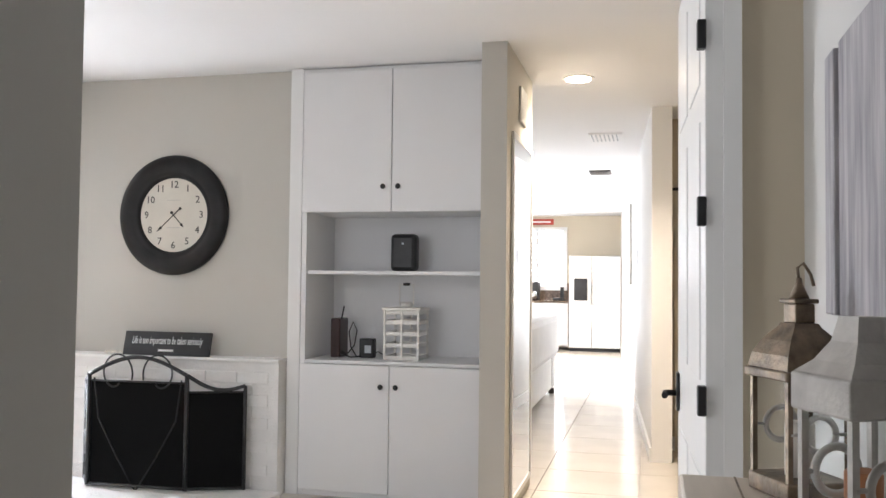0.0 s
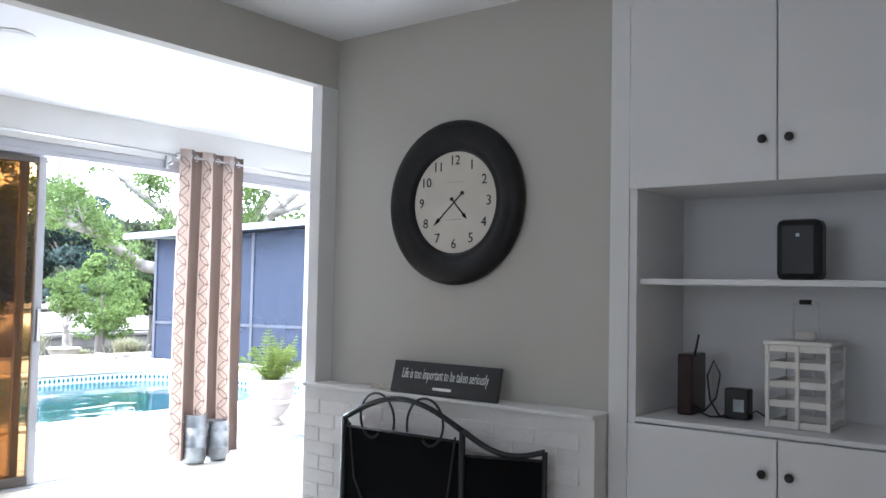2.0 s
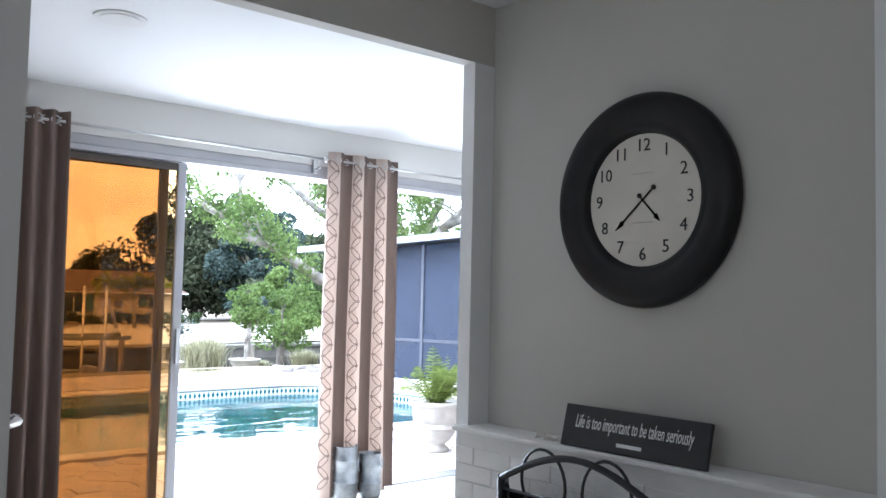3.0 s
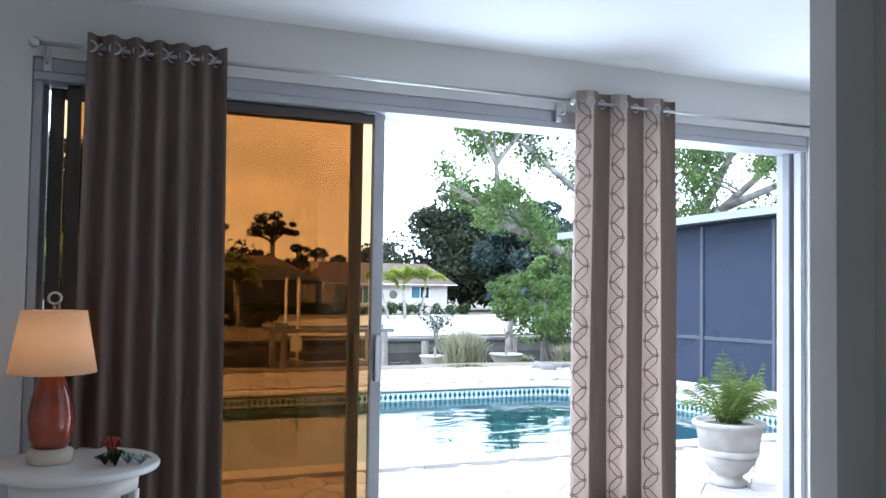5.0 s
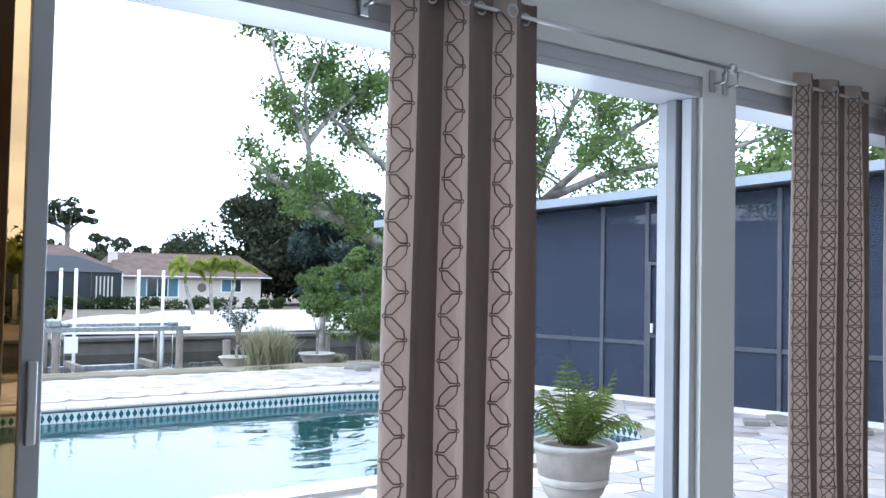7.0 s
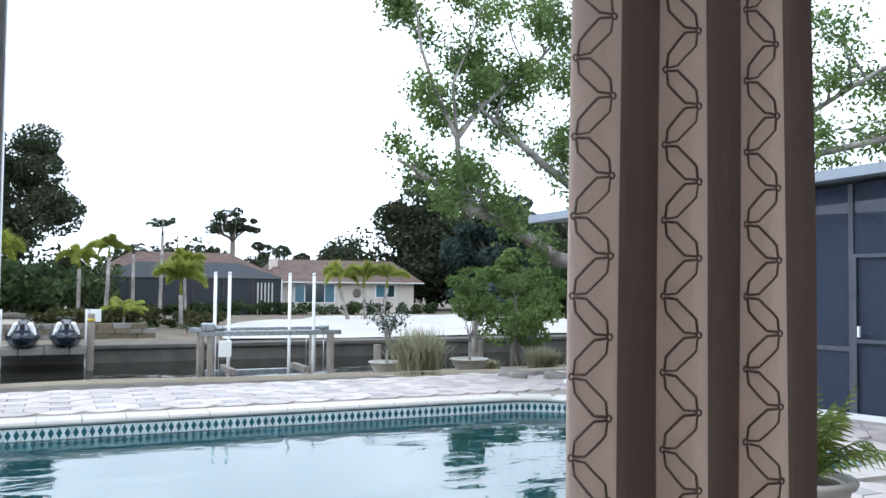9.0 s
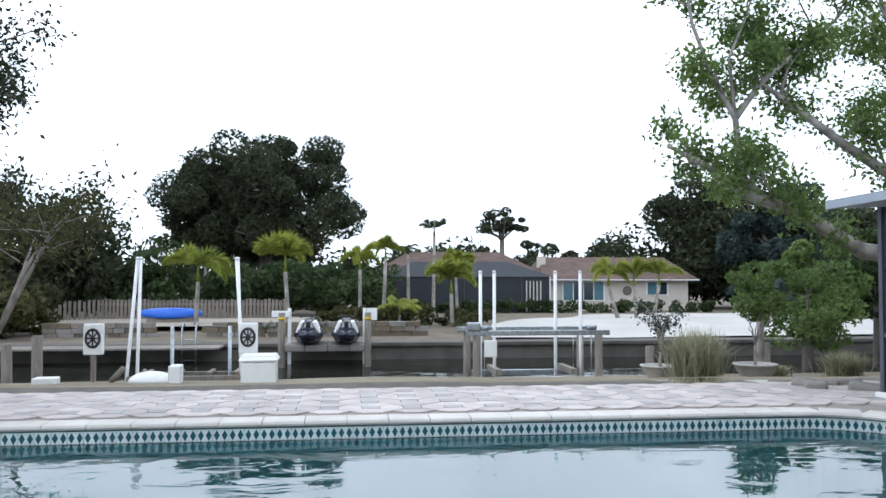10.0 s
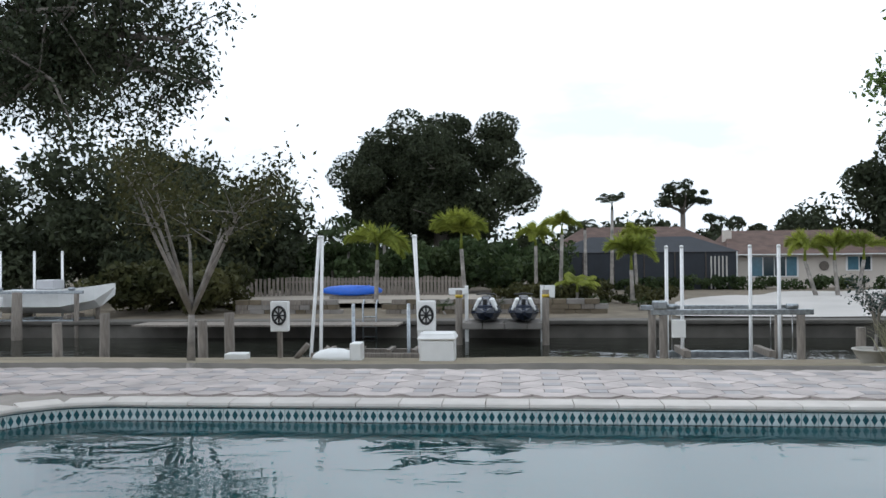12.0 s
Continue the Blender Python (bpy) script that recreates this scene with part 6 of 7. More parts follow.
def screen_cloth():
    m = bpy.data.materials.new("see_through_dark_screen")
    m.use_nodes = True
    n, l = m.node_tree.nodes, m.node_tree.links
    b = n["Principled BSDF"]
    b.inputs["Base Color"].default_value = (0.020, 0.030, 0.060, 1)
    b.inputs["Roughness"].default_value = 0.6
    tr, mx, co, no, mr = (n.new(k) for k in ("ShaderNodeBsdfTransparent", "ShaderNodeMixShader", "ShaderNodeTexCoord", "ShaderNodeTexNoise", "ShaderNodeMapRange"))
    no.inputs["Scale"].default_value = 0.8
    mr.inputs["To Min"].default_value, mr.inputs["To Max"].default_value = 0.76, 0.86
    l.new(co.outputs["Object"], no.inputs["Vector"])
    l.new(no.outputs["Fac"], mr.inputs["Value"])
    l.new(mr.outputs["Result"], mx.inputs["Fac"])
    l.new(tr.outputs["BSDF"], mx.inputs[1])
    l.new(b.outputs["BSDF"], mx.inputs[2])
    l.new(mx.outputs["Shader"], n["Material Output"].inputs["Surface"])
    return m


M["screen_cloth"] = screen_cloth()
M["enclosure_frame"] = material("dark_bronze_frame", (0.075, 0.08, 0.10), 0.4, vary=0.1)
en = thing("screen_enclosure", -14.18, 11.0, DECK, "dark screened patio enclosure with a metal roof edge beside the pool", "enclosure", rz=17)
LEN = 12.0


def roof_z(u):
    return 2.30 + 0.062 * u


xs_ = [0.0, 0.95, 2.15, 3.32, 3.95, 4.72, 5.6, 6.8, 8.0, 9.2, 10.4, LEN]
for a, b in zip(xs_, xs_[1:]):
    bm = bmesh.new()
    for s in (0.004, -0.004):
        v = [bm.verts.new(p) for p in ((a + 0.02, s, 0.05), (b - 0.02, s, 0.05), (b - 0.02, s, roof_z(b)), (a + 0.02, s, roof_z(a)))]
        bm.faces.new(v if s < 0 else v[::-1])
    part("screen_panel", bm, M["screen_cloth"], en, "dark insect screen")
    if not (3.9 < a < 4.7):
        part("mid_rail", bx(a + 0.03, b - 0.03, -0.025, 0.025, 0.72, 0.77), M["enclosure_frame"], en)
for a in xs_:
    part("post", bx(a - 0.025, a + 0.025, -0.03, 0.03, 0.0, roof_z(a)), M["enclosure_frame"], en)
dd = part("screen_door", bx(3.97, 4.01, -0.045, -0.031, 0.06, 1.78), M["enclosure_frame"], en, "screen door in a dark frame")
part("door_stile", bx(4.66, 4.70, -0.045, -0.031, 0.06, 1.78), M["enclosure_frame"], dd)
part("door_top", bx(4.01, 4.66, -0.045, -0.031, 1.74, 1.78), M["enclosure_frame"], dd)
part("door_mid", bx(4.01, 4.66, -0.045, -0.031, 0.82, 0.86), M["enclosure_frame"], dd)
part("door_handle", bx(4.03, 4.06, -0.09, -0.046, 0.88, 1.0, bevel=0.008), M["white_plastic"], dd)
bm = bmesh.new()
v = []
for (u, y, z) in ((-0.45, -0.42, 0.0), (LEN, -0.42, 0.0), (LEN, 4.6, 0.35), (-0.45, 4.6, 0.35)):
    v.append((u, y, roof_z(u) + 0.02 + z))
lo = [bm.verts.new(p) for p in v]
hi = [bm.verts.new((p[0], p[1], p[2] + 0.11)) for p in v]
bm.faces.new(lo[::-1])
bm.faces.new(hi)
for k in range(4):
    bm.faces.new((lo[k], lo[(k + 1) % 4], hi[(k + 1) % 4], hi[k]))
part("roof", bm, material("grey_metal_roof_edge", (0.30, 0.33, 0.38), 0.4, vary=0.05), en, "grey metal roof edge")
part("side_screen", bx(-0.004, 0.004, 0.03, 4.4, 0.05, 2.3), M["screen_cloth"], en, "dark insect screen")
# the shade under the roof is put into this wall's dark colour
part("back_wall", bx(0.0, LEN, 4.42, 4.5, 0.0, 2.6), material("shade_toned_blue_grey_wall", (0.10, 0.115, 0.15), 0.9), en)
part("base_curb", bx(-0.05, LEN, -0.09, -0.035, 0.002, 0.06), M["trim"], en, "white base strip")
part("lattice", bx(1.0, 7.4, 4.36, 4.40, 0.95, 1.32), M["trim"], en, "white lattice strip")
part("slab", bx(-0.05, LEN, 0.0, 4.4, -0.02, 0.003), M["concrete"], en)


def patio_chair(x, y, rz):
    d = thing("patio_chair", x, y, DECK + 0.005, "white metal patio chair inside the dark enclosure", "chair", "chairs in the enclosure", rz=rz)
    for sx in (-0.25, 0.25):
        for sy in (-0.22, 0.24):
            bm = bmesh.new()
            tube(bm, [(sx, sy, 0), (sx, sy, 0.42 if sy < 0 else 0.86)], 0.015, 6)
            part("leg", bm, M["white_plastic"], d)
        bm = bmesh.new()
        tube(bm, [(sx, -0.22, 0.42), (sx, -0.22, 0.62), (sx, 0.24, 0.64)], 0.015, 6)
        part("armrest", bm, M["white_plastic"], d)
    part("seat", bx(-0.25, 0.25, -0.24, 0.24, 0.40, 0.44, bevel=0.01), M["white_plastic"], d)
    for k in range(4):
        part("back_slat", bx(-0.25, 0.25, 0.23, 0.25, 0.52 + 0.09 * k, 0.57 + 0.09 * k), M["white_plastic"], d)


patio_chair(-10.75, 13.0, 200)
patio_chair(-9.4, 13.9, 150)

# stack of paving stones and a few loose ones
rs = random.Random(3)
for k in range(13):
    x0, y0, z0 = (-8.15 + rs.uniform(-0.5, 0.5), 12.1 + rs.uniform(-0.25, 0.3), DECK) if k < 9 else (-8.1 + rs.uniform(-0.08, 0.08), 12.15 + rs.uniform(-0.05, 0.05), DECK + 0.07 + 0.062 * (k - 9))
    ob = solid("loose_paver", bx(-0.13, 0.13, -0.09, 0.09, 0, 0.06, bevel=0.012), M["concrete"], "loose grey paving stone in a pile by the enclosure", "paver", "pile of loose pavers")
    ob.matrix_world = pose(x0, y0, z0, rs.uniform(-2, 2), rs.uniform(-2, 2), rs.uniform(0, 180))
for k in range(6):
    ob = solid("rock", bx(-0.22, 0.22, -0.13, 0.13, -0.03, 0.09, bevel=0.04), M["concrete"], "flat grey rock at the lawn edge", "rock", "rocks at the lawn edge")
    ob.matrix_world = pose(-15.0 + rs.uniform(-0.5, 0.3), 10.6 + k * 0.16 + rs.uniform(-0.1, 0.1), -0.12, rs.uniform(-8, 8), rs.uniform(-8, 8), rs.uniform(0, 180))

# ---- planter with fern at the door ----
pt = thing("urn_planter", -6.95, 7.62, DECK, "grey stone urn planter with a pale band and a leafy fern", "planter")
pt.scale = (0.82, 0.82, 0.85)
bm = bmesh.new()
lathe(bm, [(0.17, 0), (0.17, 0.035), (0.13, 0.06), (0.12, 0.085), (0.17, 0.12), (0.23, 0.20), (0.262, 0.27)], 36)
part("base", bm, M["pot"], pt)
bm = bmesh.new()
lathe(bm, [(0.262, 0.271), (0.270, 0.275), (0.280, 0.325), (0.273, 0.33)], 36)
part("band", bm, M["pot_band"], pt, "pale stone band")
bm = bmesh.new()
lathe(bm, [(0.273, 0.331), (0.30, 0.50), (0.305, 0.525), (0.335, 0.53), (0.345, 0.555), (0.33, 0.575), (0.29, 0.575), (0.28, 0.54)], 36)
part("bowl", bm, M["pot"], pt)
bm = bmesh.new()
lathe(bm, [(0.27, 0.50), (0.278, 0.535), (0.15, 0.555), (0.02, 0.56)], 24)
part("soil", bm, M["soil"], pt)
fr2 = random.Random(12)
for k in range(44):
    bm = bmesh.new()
    a = fr2.uniform(0, 2 * math.pi)
    frond(bm, (fr2.uniform(-0.1, 0.1), fr2.uniform(-0.1, 0.1), 0.55), a, fr2.uniform(0.75, 1.5), fr2.uniform(0.42, 0.85), fr2.uniform(0.1, 0.5), 12, 0.19)
    part("frond", bm, M["leaf_fern"], pt)

mt = thing("door_mat", -5.75, 6.25, DECK + 0.002, "tan woven mat outside the sliding door", "door mat")
part("mat", bx(-0.20, 0.20, -0.42, 0.42, 0, 0.014, bevel=0.004), M["mat_door"], mt)

# ---- lamp table in the sunroom corner ----
tb = thing("round_table", -4.78, 2.97, FLOOR, "small round white side table with turned legs", "side table")
TZ = 0.69
bm = bmesh.new()
lathe(bm, [(0.24, TZ - 0.03), (0.265, TZ - 0.022), (0.27, TZ - 0.01), (0.262, TZ)], 40)
part("tabletop", bm, M["wood_stool"], tb)
bm = bmesh.new()
lathe(bm, [(0.20, TZ - 0.09), (0.205, TZ - 0.031)], 32)
part("apron", bm, M["wood_stool"], tb)
for k in range(6):
    a = radians(60 * k + 15)
    bm = bmesh.new()
    lathe(bm, [(0.012, 0), (0.016, 0.05), (0.011, 0.1), (0.018, 0.2), (0.012, 0.26), (0.02, 0.36), (0.012, 0.42), (0.018, TZ - 0.092)], 12, center=(0.19 * math.cos(a), 0.19 * math.sin(a), 0))
    part("leg", bm, M["wood_stool"], tb)
bm = bmesh.new()
lathe(bm, [(0.17, 0.14), (0.18, 0.15), (0.17, 0.16)], 30)
part("lower_shelf", bm, M["wood_stool"], tb)

lp = thing("table_lamp", -4.80, 2.89, TZ + FLOOR, "lit table lamp with a red ceramic base and cream shade", "table lamp")
lp.scale = (0.9, 0.9, 0.84)
bm = bmesh.new()
lathe(bm, [(0.075, 0.0), (0.08, 0.012), (0.08, 0.05), (0.06, 0.06)], 28)
part("foot", bm, M["wood_table"], lp)
bm = bmesh.new()
lathe(bm, [(0.06, 0.061), (0.075, 0.10), (0.082, 0.18), (0.07, 0.26), (0.045, 0.33), (0.03, 0.36)], 28)
part("base", bm, M["lamp_red"], lp)
bm = bmesh.new()
tube(bm, [(0, 0, 0.36), (0, 0, 0.62)], 0.006, 8)
part("stem", bm, M["steel"], lp)
bm = bmesh.new()
lathe(bm, [(0.155, 0.355), (0.115, 0.60)], 36)
bmesh.ops.delete(bm, geom=[f for f in bm.faces if abs(f.normal.z) > 0.9], context="FACES_ONLY")
shade_m = leaf_material("cream_lampshade", (0.78, 0.66, 0.52), (0.70, 0.58, 0.45), 0.6)
bmesh.ops.solidify(bm, geom=bm.faces[:], thickness=0.003)
part("shade", bm, shade_m, lp, "cream cloth drum shade")
bm = bmesh.new()
tube(bm, [(0, 0.022 * math.cos(a), 0.65 + 0.022 * math.sin(a)) for a in [k * math.pi / 8 for k in range(17)]], 0.005, 6)
part("finial", bm, M["steel"], lp)
bulb = new("lamp_bulb", bpy.data.lights.new("lamp_bulb", "POINT"))
bulb.location = (-4.80, 2.89, TZ + FLOOR + 0.40)
bulb.data.energy, bulb.data.color, bulb.data.shadow_soft_size = 1.5, (1.0, 0.62, 0.32), 0.04
dv = thing("dried_flowers", -4.70, 3.06, TZ + FLOOR, "small posy of red and green trinkets on the side table", "ornament")
for k, (c, mm) in enumerate((((0, 0, 0.03), "leaf_mid"), ((0.03, 0.03, 0.05), "leaf_mid"), ((-0.02, 0.02, 0.085), "red_sign"), ((0.0, 0.07, 0.03), "galv"), ((0.02, 0.11, 0.025), "galv"))):
    bm = bmesh.new()
    for j in range(7):
        a = j * 0.9 + k
        tube(bm, [(c[0], c[1], 0.002), (c[0] + 0.02 * math.cos(a), c[1] + 0.02 * math.sin(a), c[2]), (c[0] + 0.04 * math.cos(a), c[1] + 0.035 * math.sin(a), c[2] * 0.8)], [0.003, 0.006, 0.002], 5)
    part("sprig", bm, M[mm], dv)

# ---- living room, hall side ----
cn = thing("console_table", 0.70, 0.74, FLOOR, "tall bleached wood console chest along the wall", "console table")
part("top", bx(0.0, 0.25, -0.40, 0.43, 0.925, 0.965, bevel=0.006), M["wood_table"], cn)
for k in range(2):
    part("plank_gap", bx(0.08 + 0.085 * k, 0.083 + 0.085 * k, -0.395, 0.425, 0.9652, 0.9658), M["lantern_brown"], cn)
for sx in (0.03, 0.22):
    for sy in (-0.36, 0.39):
        part("leg", bx(sx - 0.025, sx + 0.025, sy - 0.025, sy + 0.025, 0, 0.924, bevel=0.004), M["wood_table"], cn)
part("apron", bx(0.02, 0.04, -0.33, 0.36, 0.83, 0.924), M["wood_table"], cn)
part("back_apron", bx(0.21, 0.23, -0.33, 0.36, 0.83, 0.924), M["wood_table"], cn)


def lantern(x, y, z, w, h, mat, candle, label, ring, size):
    d = thing("candle_lantern", x, y, z, label, "lantern", "lanterns on the console", rz=24)
    a = w / 2
    bm = bmesh.new()
    box(bm, -a, a, -a, a, 0, 0.055, bevel=0.006)
    part("plinth", bm, mat, d)
    top = h * 0.62
    for sx in (-1, 1):
        for sy in (-1, 1):
            part("post", bx(sx * a * 0.88 - 0.008, sx * a * 0.88 + 0.008, sy * a * 0.88 - 0.008, sy * a * 0.88 + 0.008, 0.056, top), mat, d)
    for s in (-1, 1):
        for k in (0, 1):
            bm = bmesh.new()
            e = a * 0.85
            ring4 = [(-e, 0.06), (e, 0.06), (e, top - 0.002), (-e, top - 0.002)]
            bm.faces.new([bm.verts.new((u, s * a * 0.88, zz) if k == 0 else (s * a * 0.88, u, zz)) for u, zz in ring4])
            p = part("pane", bm, M["clear_glass"], d, "clear glass pane")
            p.visible_shadow = False
    part("cornice", bx(-a * 1.08, a * 1.08, -a * 1.08, a * 1.08, top, top + 0.03 if ring else top + 0.08, bevel=0.006), mat, d)
    z1 = top + (0.031 if ring else 0.081)
    bm = bmesh.new()
    prof = [(1.0, 0.0), (0.92, 0.05), (0.72, 0.10), (0.42, 0.145), (0.36, 0.16)] if ring else [(1.02, 0.0), (0.72, 0.035), (0.46, 0.09), (0.34, 0.16)]
    lv = [[bm.verts.new((sx * a * k, sy * a * k, z1 + hh * h / 0.66)) for sx, sy in ((-1, -1), (1, -1), (1, 1), (-1, 1))] for k, hh in prof]
    for p, q in zip(lv, lv[1:]):
        for i in range(4):
            bm.faces.new((p[i], p[(i + 1) % 4], q[(i + 1) % 4], q[i]))
    bm.faces.new(lv[-1])
    bm.faces.new(lv[0][::-1])
    part("roof", bm, mat, d)
    zt = z1 + prof[-1][1] * h / 0.66
    if ring:
        part("roof_vent", bx(-a * 0.30, a * 0.30, -a * 0.30, a * 0.30, zt + 0.001, zt + 0.06, bevel=0.004), mat, d)
        part("chimney_cap", bx(-a * 0.38, a * 0.38, -a * 0.38, a * 0.38, zt + 0.061, zt + 0.075, bevel=0.004), mat, d)
        bm = bmesh.new()
        lathe(bm, [(a * 0.28, zt + 0.076), (a * 0.1, zt + 0.12), (0.008, zt + 0.14)], 12)
        part("spire", bm, mat, d)
        bm = bmesh.new()
        tube(bm, [(0.0, 0, zt + 0.13), (-0.005, 0, zt + 0.17), (0.015, 0, zt + 0.185), (0.04, 0, zt + 0.15), (0.05, 0, zt + 0.115)], 0.005, 6)
        part("hook", bm, mat, d)
    for s in (-1, 1):
        bm = bmesh.new()
        tube(bm, [(0.052 * math.cos(t), s * (a * 0.88 + 0.006), top * 0.56 + 0.052 * math.sin(t)) for t in [k * math.pi / 12 for k in range(25)]], 0.010, 6)
        for sx in (-1, 1):
            tube(bm, [(sx * 0.055, s * (a * 0.88 + 0.006), top * 0.56), (sx * a * 0.86, s * (a * 0.88 + 0.004), top * 0.56)], 0.006, 5)
        part("ring_ornament", bm, M["lantern_grey"], d)
    bm = bmesh.new()
    lathe(bm, [(w * 0.2, 0.056), (w * 0.2, top * 0.6), (w * 0.18, top * 0.62), (0.01, top * 0.6)], 24)
    part("candle", bm, candle, d, "thick pillar candle")
    d.matrix_world = d.matrix_world @ Matrix.Scale(size, 4)
    return d


lantern(0.86, 1.08, FLOOR + 0.966, 0.22, 0.57, M["lantern_brown"], M["candle_white"], "aged bronze lantern with ring ornament on the console", True, 0.45)
lantern(0.875, 0.78, FLOOR + 0.966, 0.19, 0.50, M["lantern_grey"], M["candle"], "grey painted lantern with an orange candle on the console", False, 0.5)

pc = thing("canvas_picture", 0.954, 0.62, 0, "grey brushed abstract canvas on the side wall", "picture")
for k, (y0, y1) in enumerate(((0.535, 0.60), (0.0, 0.50))):
    part("canvas", bx(-0.034, -0.001, y0, y1, 1.33, 1.725, bevel=0.003), M["picture"], pc)

# open panelled door with hinges
dr1 = thing("door_1", 0.785, 1.60, FLOOR, "white panelled door standing open into the hall", "door", rz=92, kind="structure")
part("leaf", bx(0.0, 0.82, -0.02, 0.02, 0.008, 2.06, bevel=0.003), M["trim"], dr1)
for x0, x1 in ((0.1, 0.37), (0.45, 0.72)):
    for z0, z1 in ((0.2, 0.85), (1.05, 1.6), (1.68, 1.95)):
        for s in (-1, 1):
            part("panel", bx(x0, x1, s * 0.0205 - 0.003, s * 0.0205 + 0.003, z0, z1, bevel=0.0025), M["trim"], dr1)
for z in (0.25, 1.02, 1.40, 1.76):
    part("hinge", bx(-0.012, 0.012, 0.018, 0.036, z - 0.03, z + 0.03, bevel=0.003), M["black"], dr1, "black door hinge")
for s in (-1, 1):
    bm = bmesh.new()
    tube(bm, [(0.76, s * 0.02, 0.94), (0.76, s * 0.06, 0.94), (0.69, s * 0.065, 0.94)], 0.009, 8)
    h = part("lever", bm, M["black"], dr1, "black lever handle")
    part("rose", bx(0.738, 0.782, min(s * 0.021, s * 0.03), max(s * 0.021, s * 0.03), 0.89, 1.0, bevel=0.004), M["black"], h)
structure("door_casing", bx(0.80, 0.835, 1.585, 1.619, 0, 2.25), M["trim"], "white door casing", "trim")

# louvred closet door
lc = thing("closet_door", 0.83, 6.49, FLOOR - 0.1, "cream louvred closet door", "closet door")
part("stile", bx(0, 0.05, -0.03, 0.0, 0.02, 2.05), M["louver"], lc)
part("stile", bx(0.60, 0.65, -0.03, 0.0, 0.02, 2.05), M["louver"], lc)
for z0, z1 in ((0.02, 0.18), (1.0, 1.08), (1.97, 2.05)):
    part("rail", bx(0.05, 0.60, -0.03, 0.0, z0, z1), M["louver"], lc)
slat_me = link_mesh("slat", bx(0.051, 0.599, -0.026, -0.004, 0, 0.014), M["louver"])
for z0, z1 in ((0.2, 0.99), (1.1, 1.95)):
    z = z0
    while z < z1:
        ob = new("slat", slat_me)
        ob.parent = lc
        ob.location = (0, 0, z)
        z += 0.034
# black sheet that puts the shade between the slats into colour
part("slat_gap_shade", bx(0.05, 0.60, -0.003, 0.0, 0.02, 2.05), M["ink"], lc)
part("head_trim", bx(-0.02, 0.68, -0.035, 0.0, 2.055, 2.075), M["ink"], lc)

# hall: mirror closet, pictures, vents, lights
mr_ = thing("mirror_panel", -0.069, 4.30, 0.1, "tall mirrored closet panel on the hall wall", "mirror")
part("glass", bx(0.001, 0.008, 0.03, 0.72, 0.12, 2.05), M["mirror"], mr_)
for y0, y1, z0, z1 in ((0.0, 0.03, 0.09, 2.08), (0.72, 0.75, 0.09, 2.08), (0.03, 0.72, 2.05, 2.08), (0.03, 0.72, 0.09, 0.12)):
    part("frame", bx(0.001, 0.014, y0, y1, z0, z1), M["trim"], mr_)
th = thing("thermostat", -0.069, 4.55, 2.28, "small square wall plate above the mirror", "wall plate")
part("plate", bx(0.001, 0.014, 0, 0.24, 0, 0.2, bevel=0.004), M["trim"], th)
hp = thing("hall_picture", 0.435, 10.0, 1.35, "blue-grey framed picture on the white hall wall", "picture", rz=3.2)
part("frame", bx(-0.03, -0.001, 0, 0.9, 0, 0.95, bevel=0.004), M["lantern_grey"], hp)
part("print", bx(-0.032, -0.0305, 0.04, 0.86, 0.04, 0.91), material("blue_grey_print", (0.42, 0.50, 0.60), 0.6, color2=(0.6, 0.6, 0.58), scale=4), hp)
sw = thing("light_switch", 0.53, 8.3, 1.55, "white light switch plate", "switch", rz=3.2)
part("plate", bx(-0.008, -0.001, 0, 0.09, 0, 0.14, bevel=0.002), M["trim"], sw)


def vent(x, y, w, d, dark):
    t = thing("ceiling_vent", x, y, CEIL, "white slatted ceiling vent" if not dark else "dark ceiling return grille", "vent", "vents in the hall ceiling")
    part("frame", bx(-w / 2, w / 2, -d / 2, d / 2, -0.012, -0.001), M["trim"] if not dark else M["black"], t)
    for k in range(7):
        part("slat", bx(-w / 2 + 0.02 + k * (w - 0.04) / 7, -w / 2 + 0.03 + k * (w - 0.04) / 7, -d / 2 + 0.03, d / 2 - 0.03, -0.02, -0.0125), M["galv"] if not dark else M["black"], t)


vent(0.28, 7.2, 0.28, 0.36, False)
vent(0.09, 9.6, 0.24, 0.34, True)
vent(-0.05, 11.7, 0.3, 0.3, False)


def downlight(x, y, z, watts, lit=True):
    t = thing("recessed_light", x, y, z, "round recessed ceiling light, warm and lit" if lit else "round white recessed ceiling light, off", "ceiling light", "recessed ceiling lights")
    bm = bmesh.new()
    lathe(bm, [(0.10, -0.006), (0.10, -0.001)], 28)
    part("trim_ring", bm, M["trim"], t)
    bm = bmesh.new()
    lathe(bm, [(0.075, -0.009), (0.075, -0.0065)], 24)
    part("lens", bm, M["bulb"] if lit else M["trim"], t)
    if lit:
        o = new("downlight_beam", bpy.data.lights.new("downlight_beam", "SPOT"))
        o.data.energy, o.data.color, o.data.spot_size, o.data.spot_blend, o.data.shadow_soft_size = watts, (1.0, 0.80, 0.58), radians(130), 0.8, 0.07
        o.matrix_world = pose(x, y, z - 0.03, 0, 0, 0)


downlight(0.22, 5.05, CEIL, 42)
downlight(-0.45, 11.3, CEIL, 38)
downlight(-1.1, 14.6, CEIL, 38)
downlight(-3.78, 3.27, CEIL_SUN, 0, False)

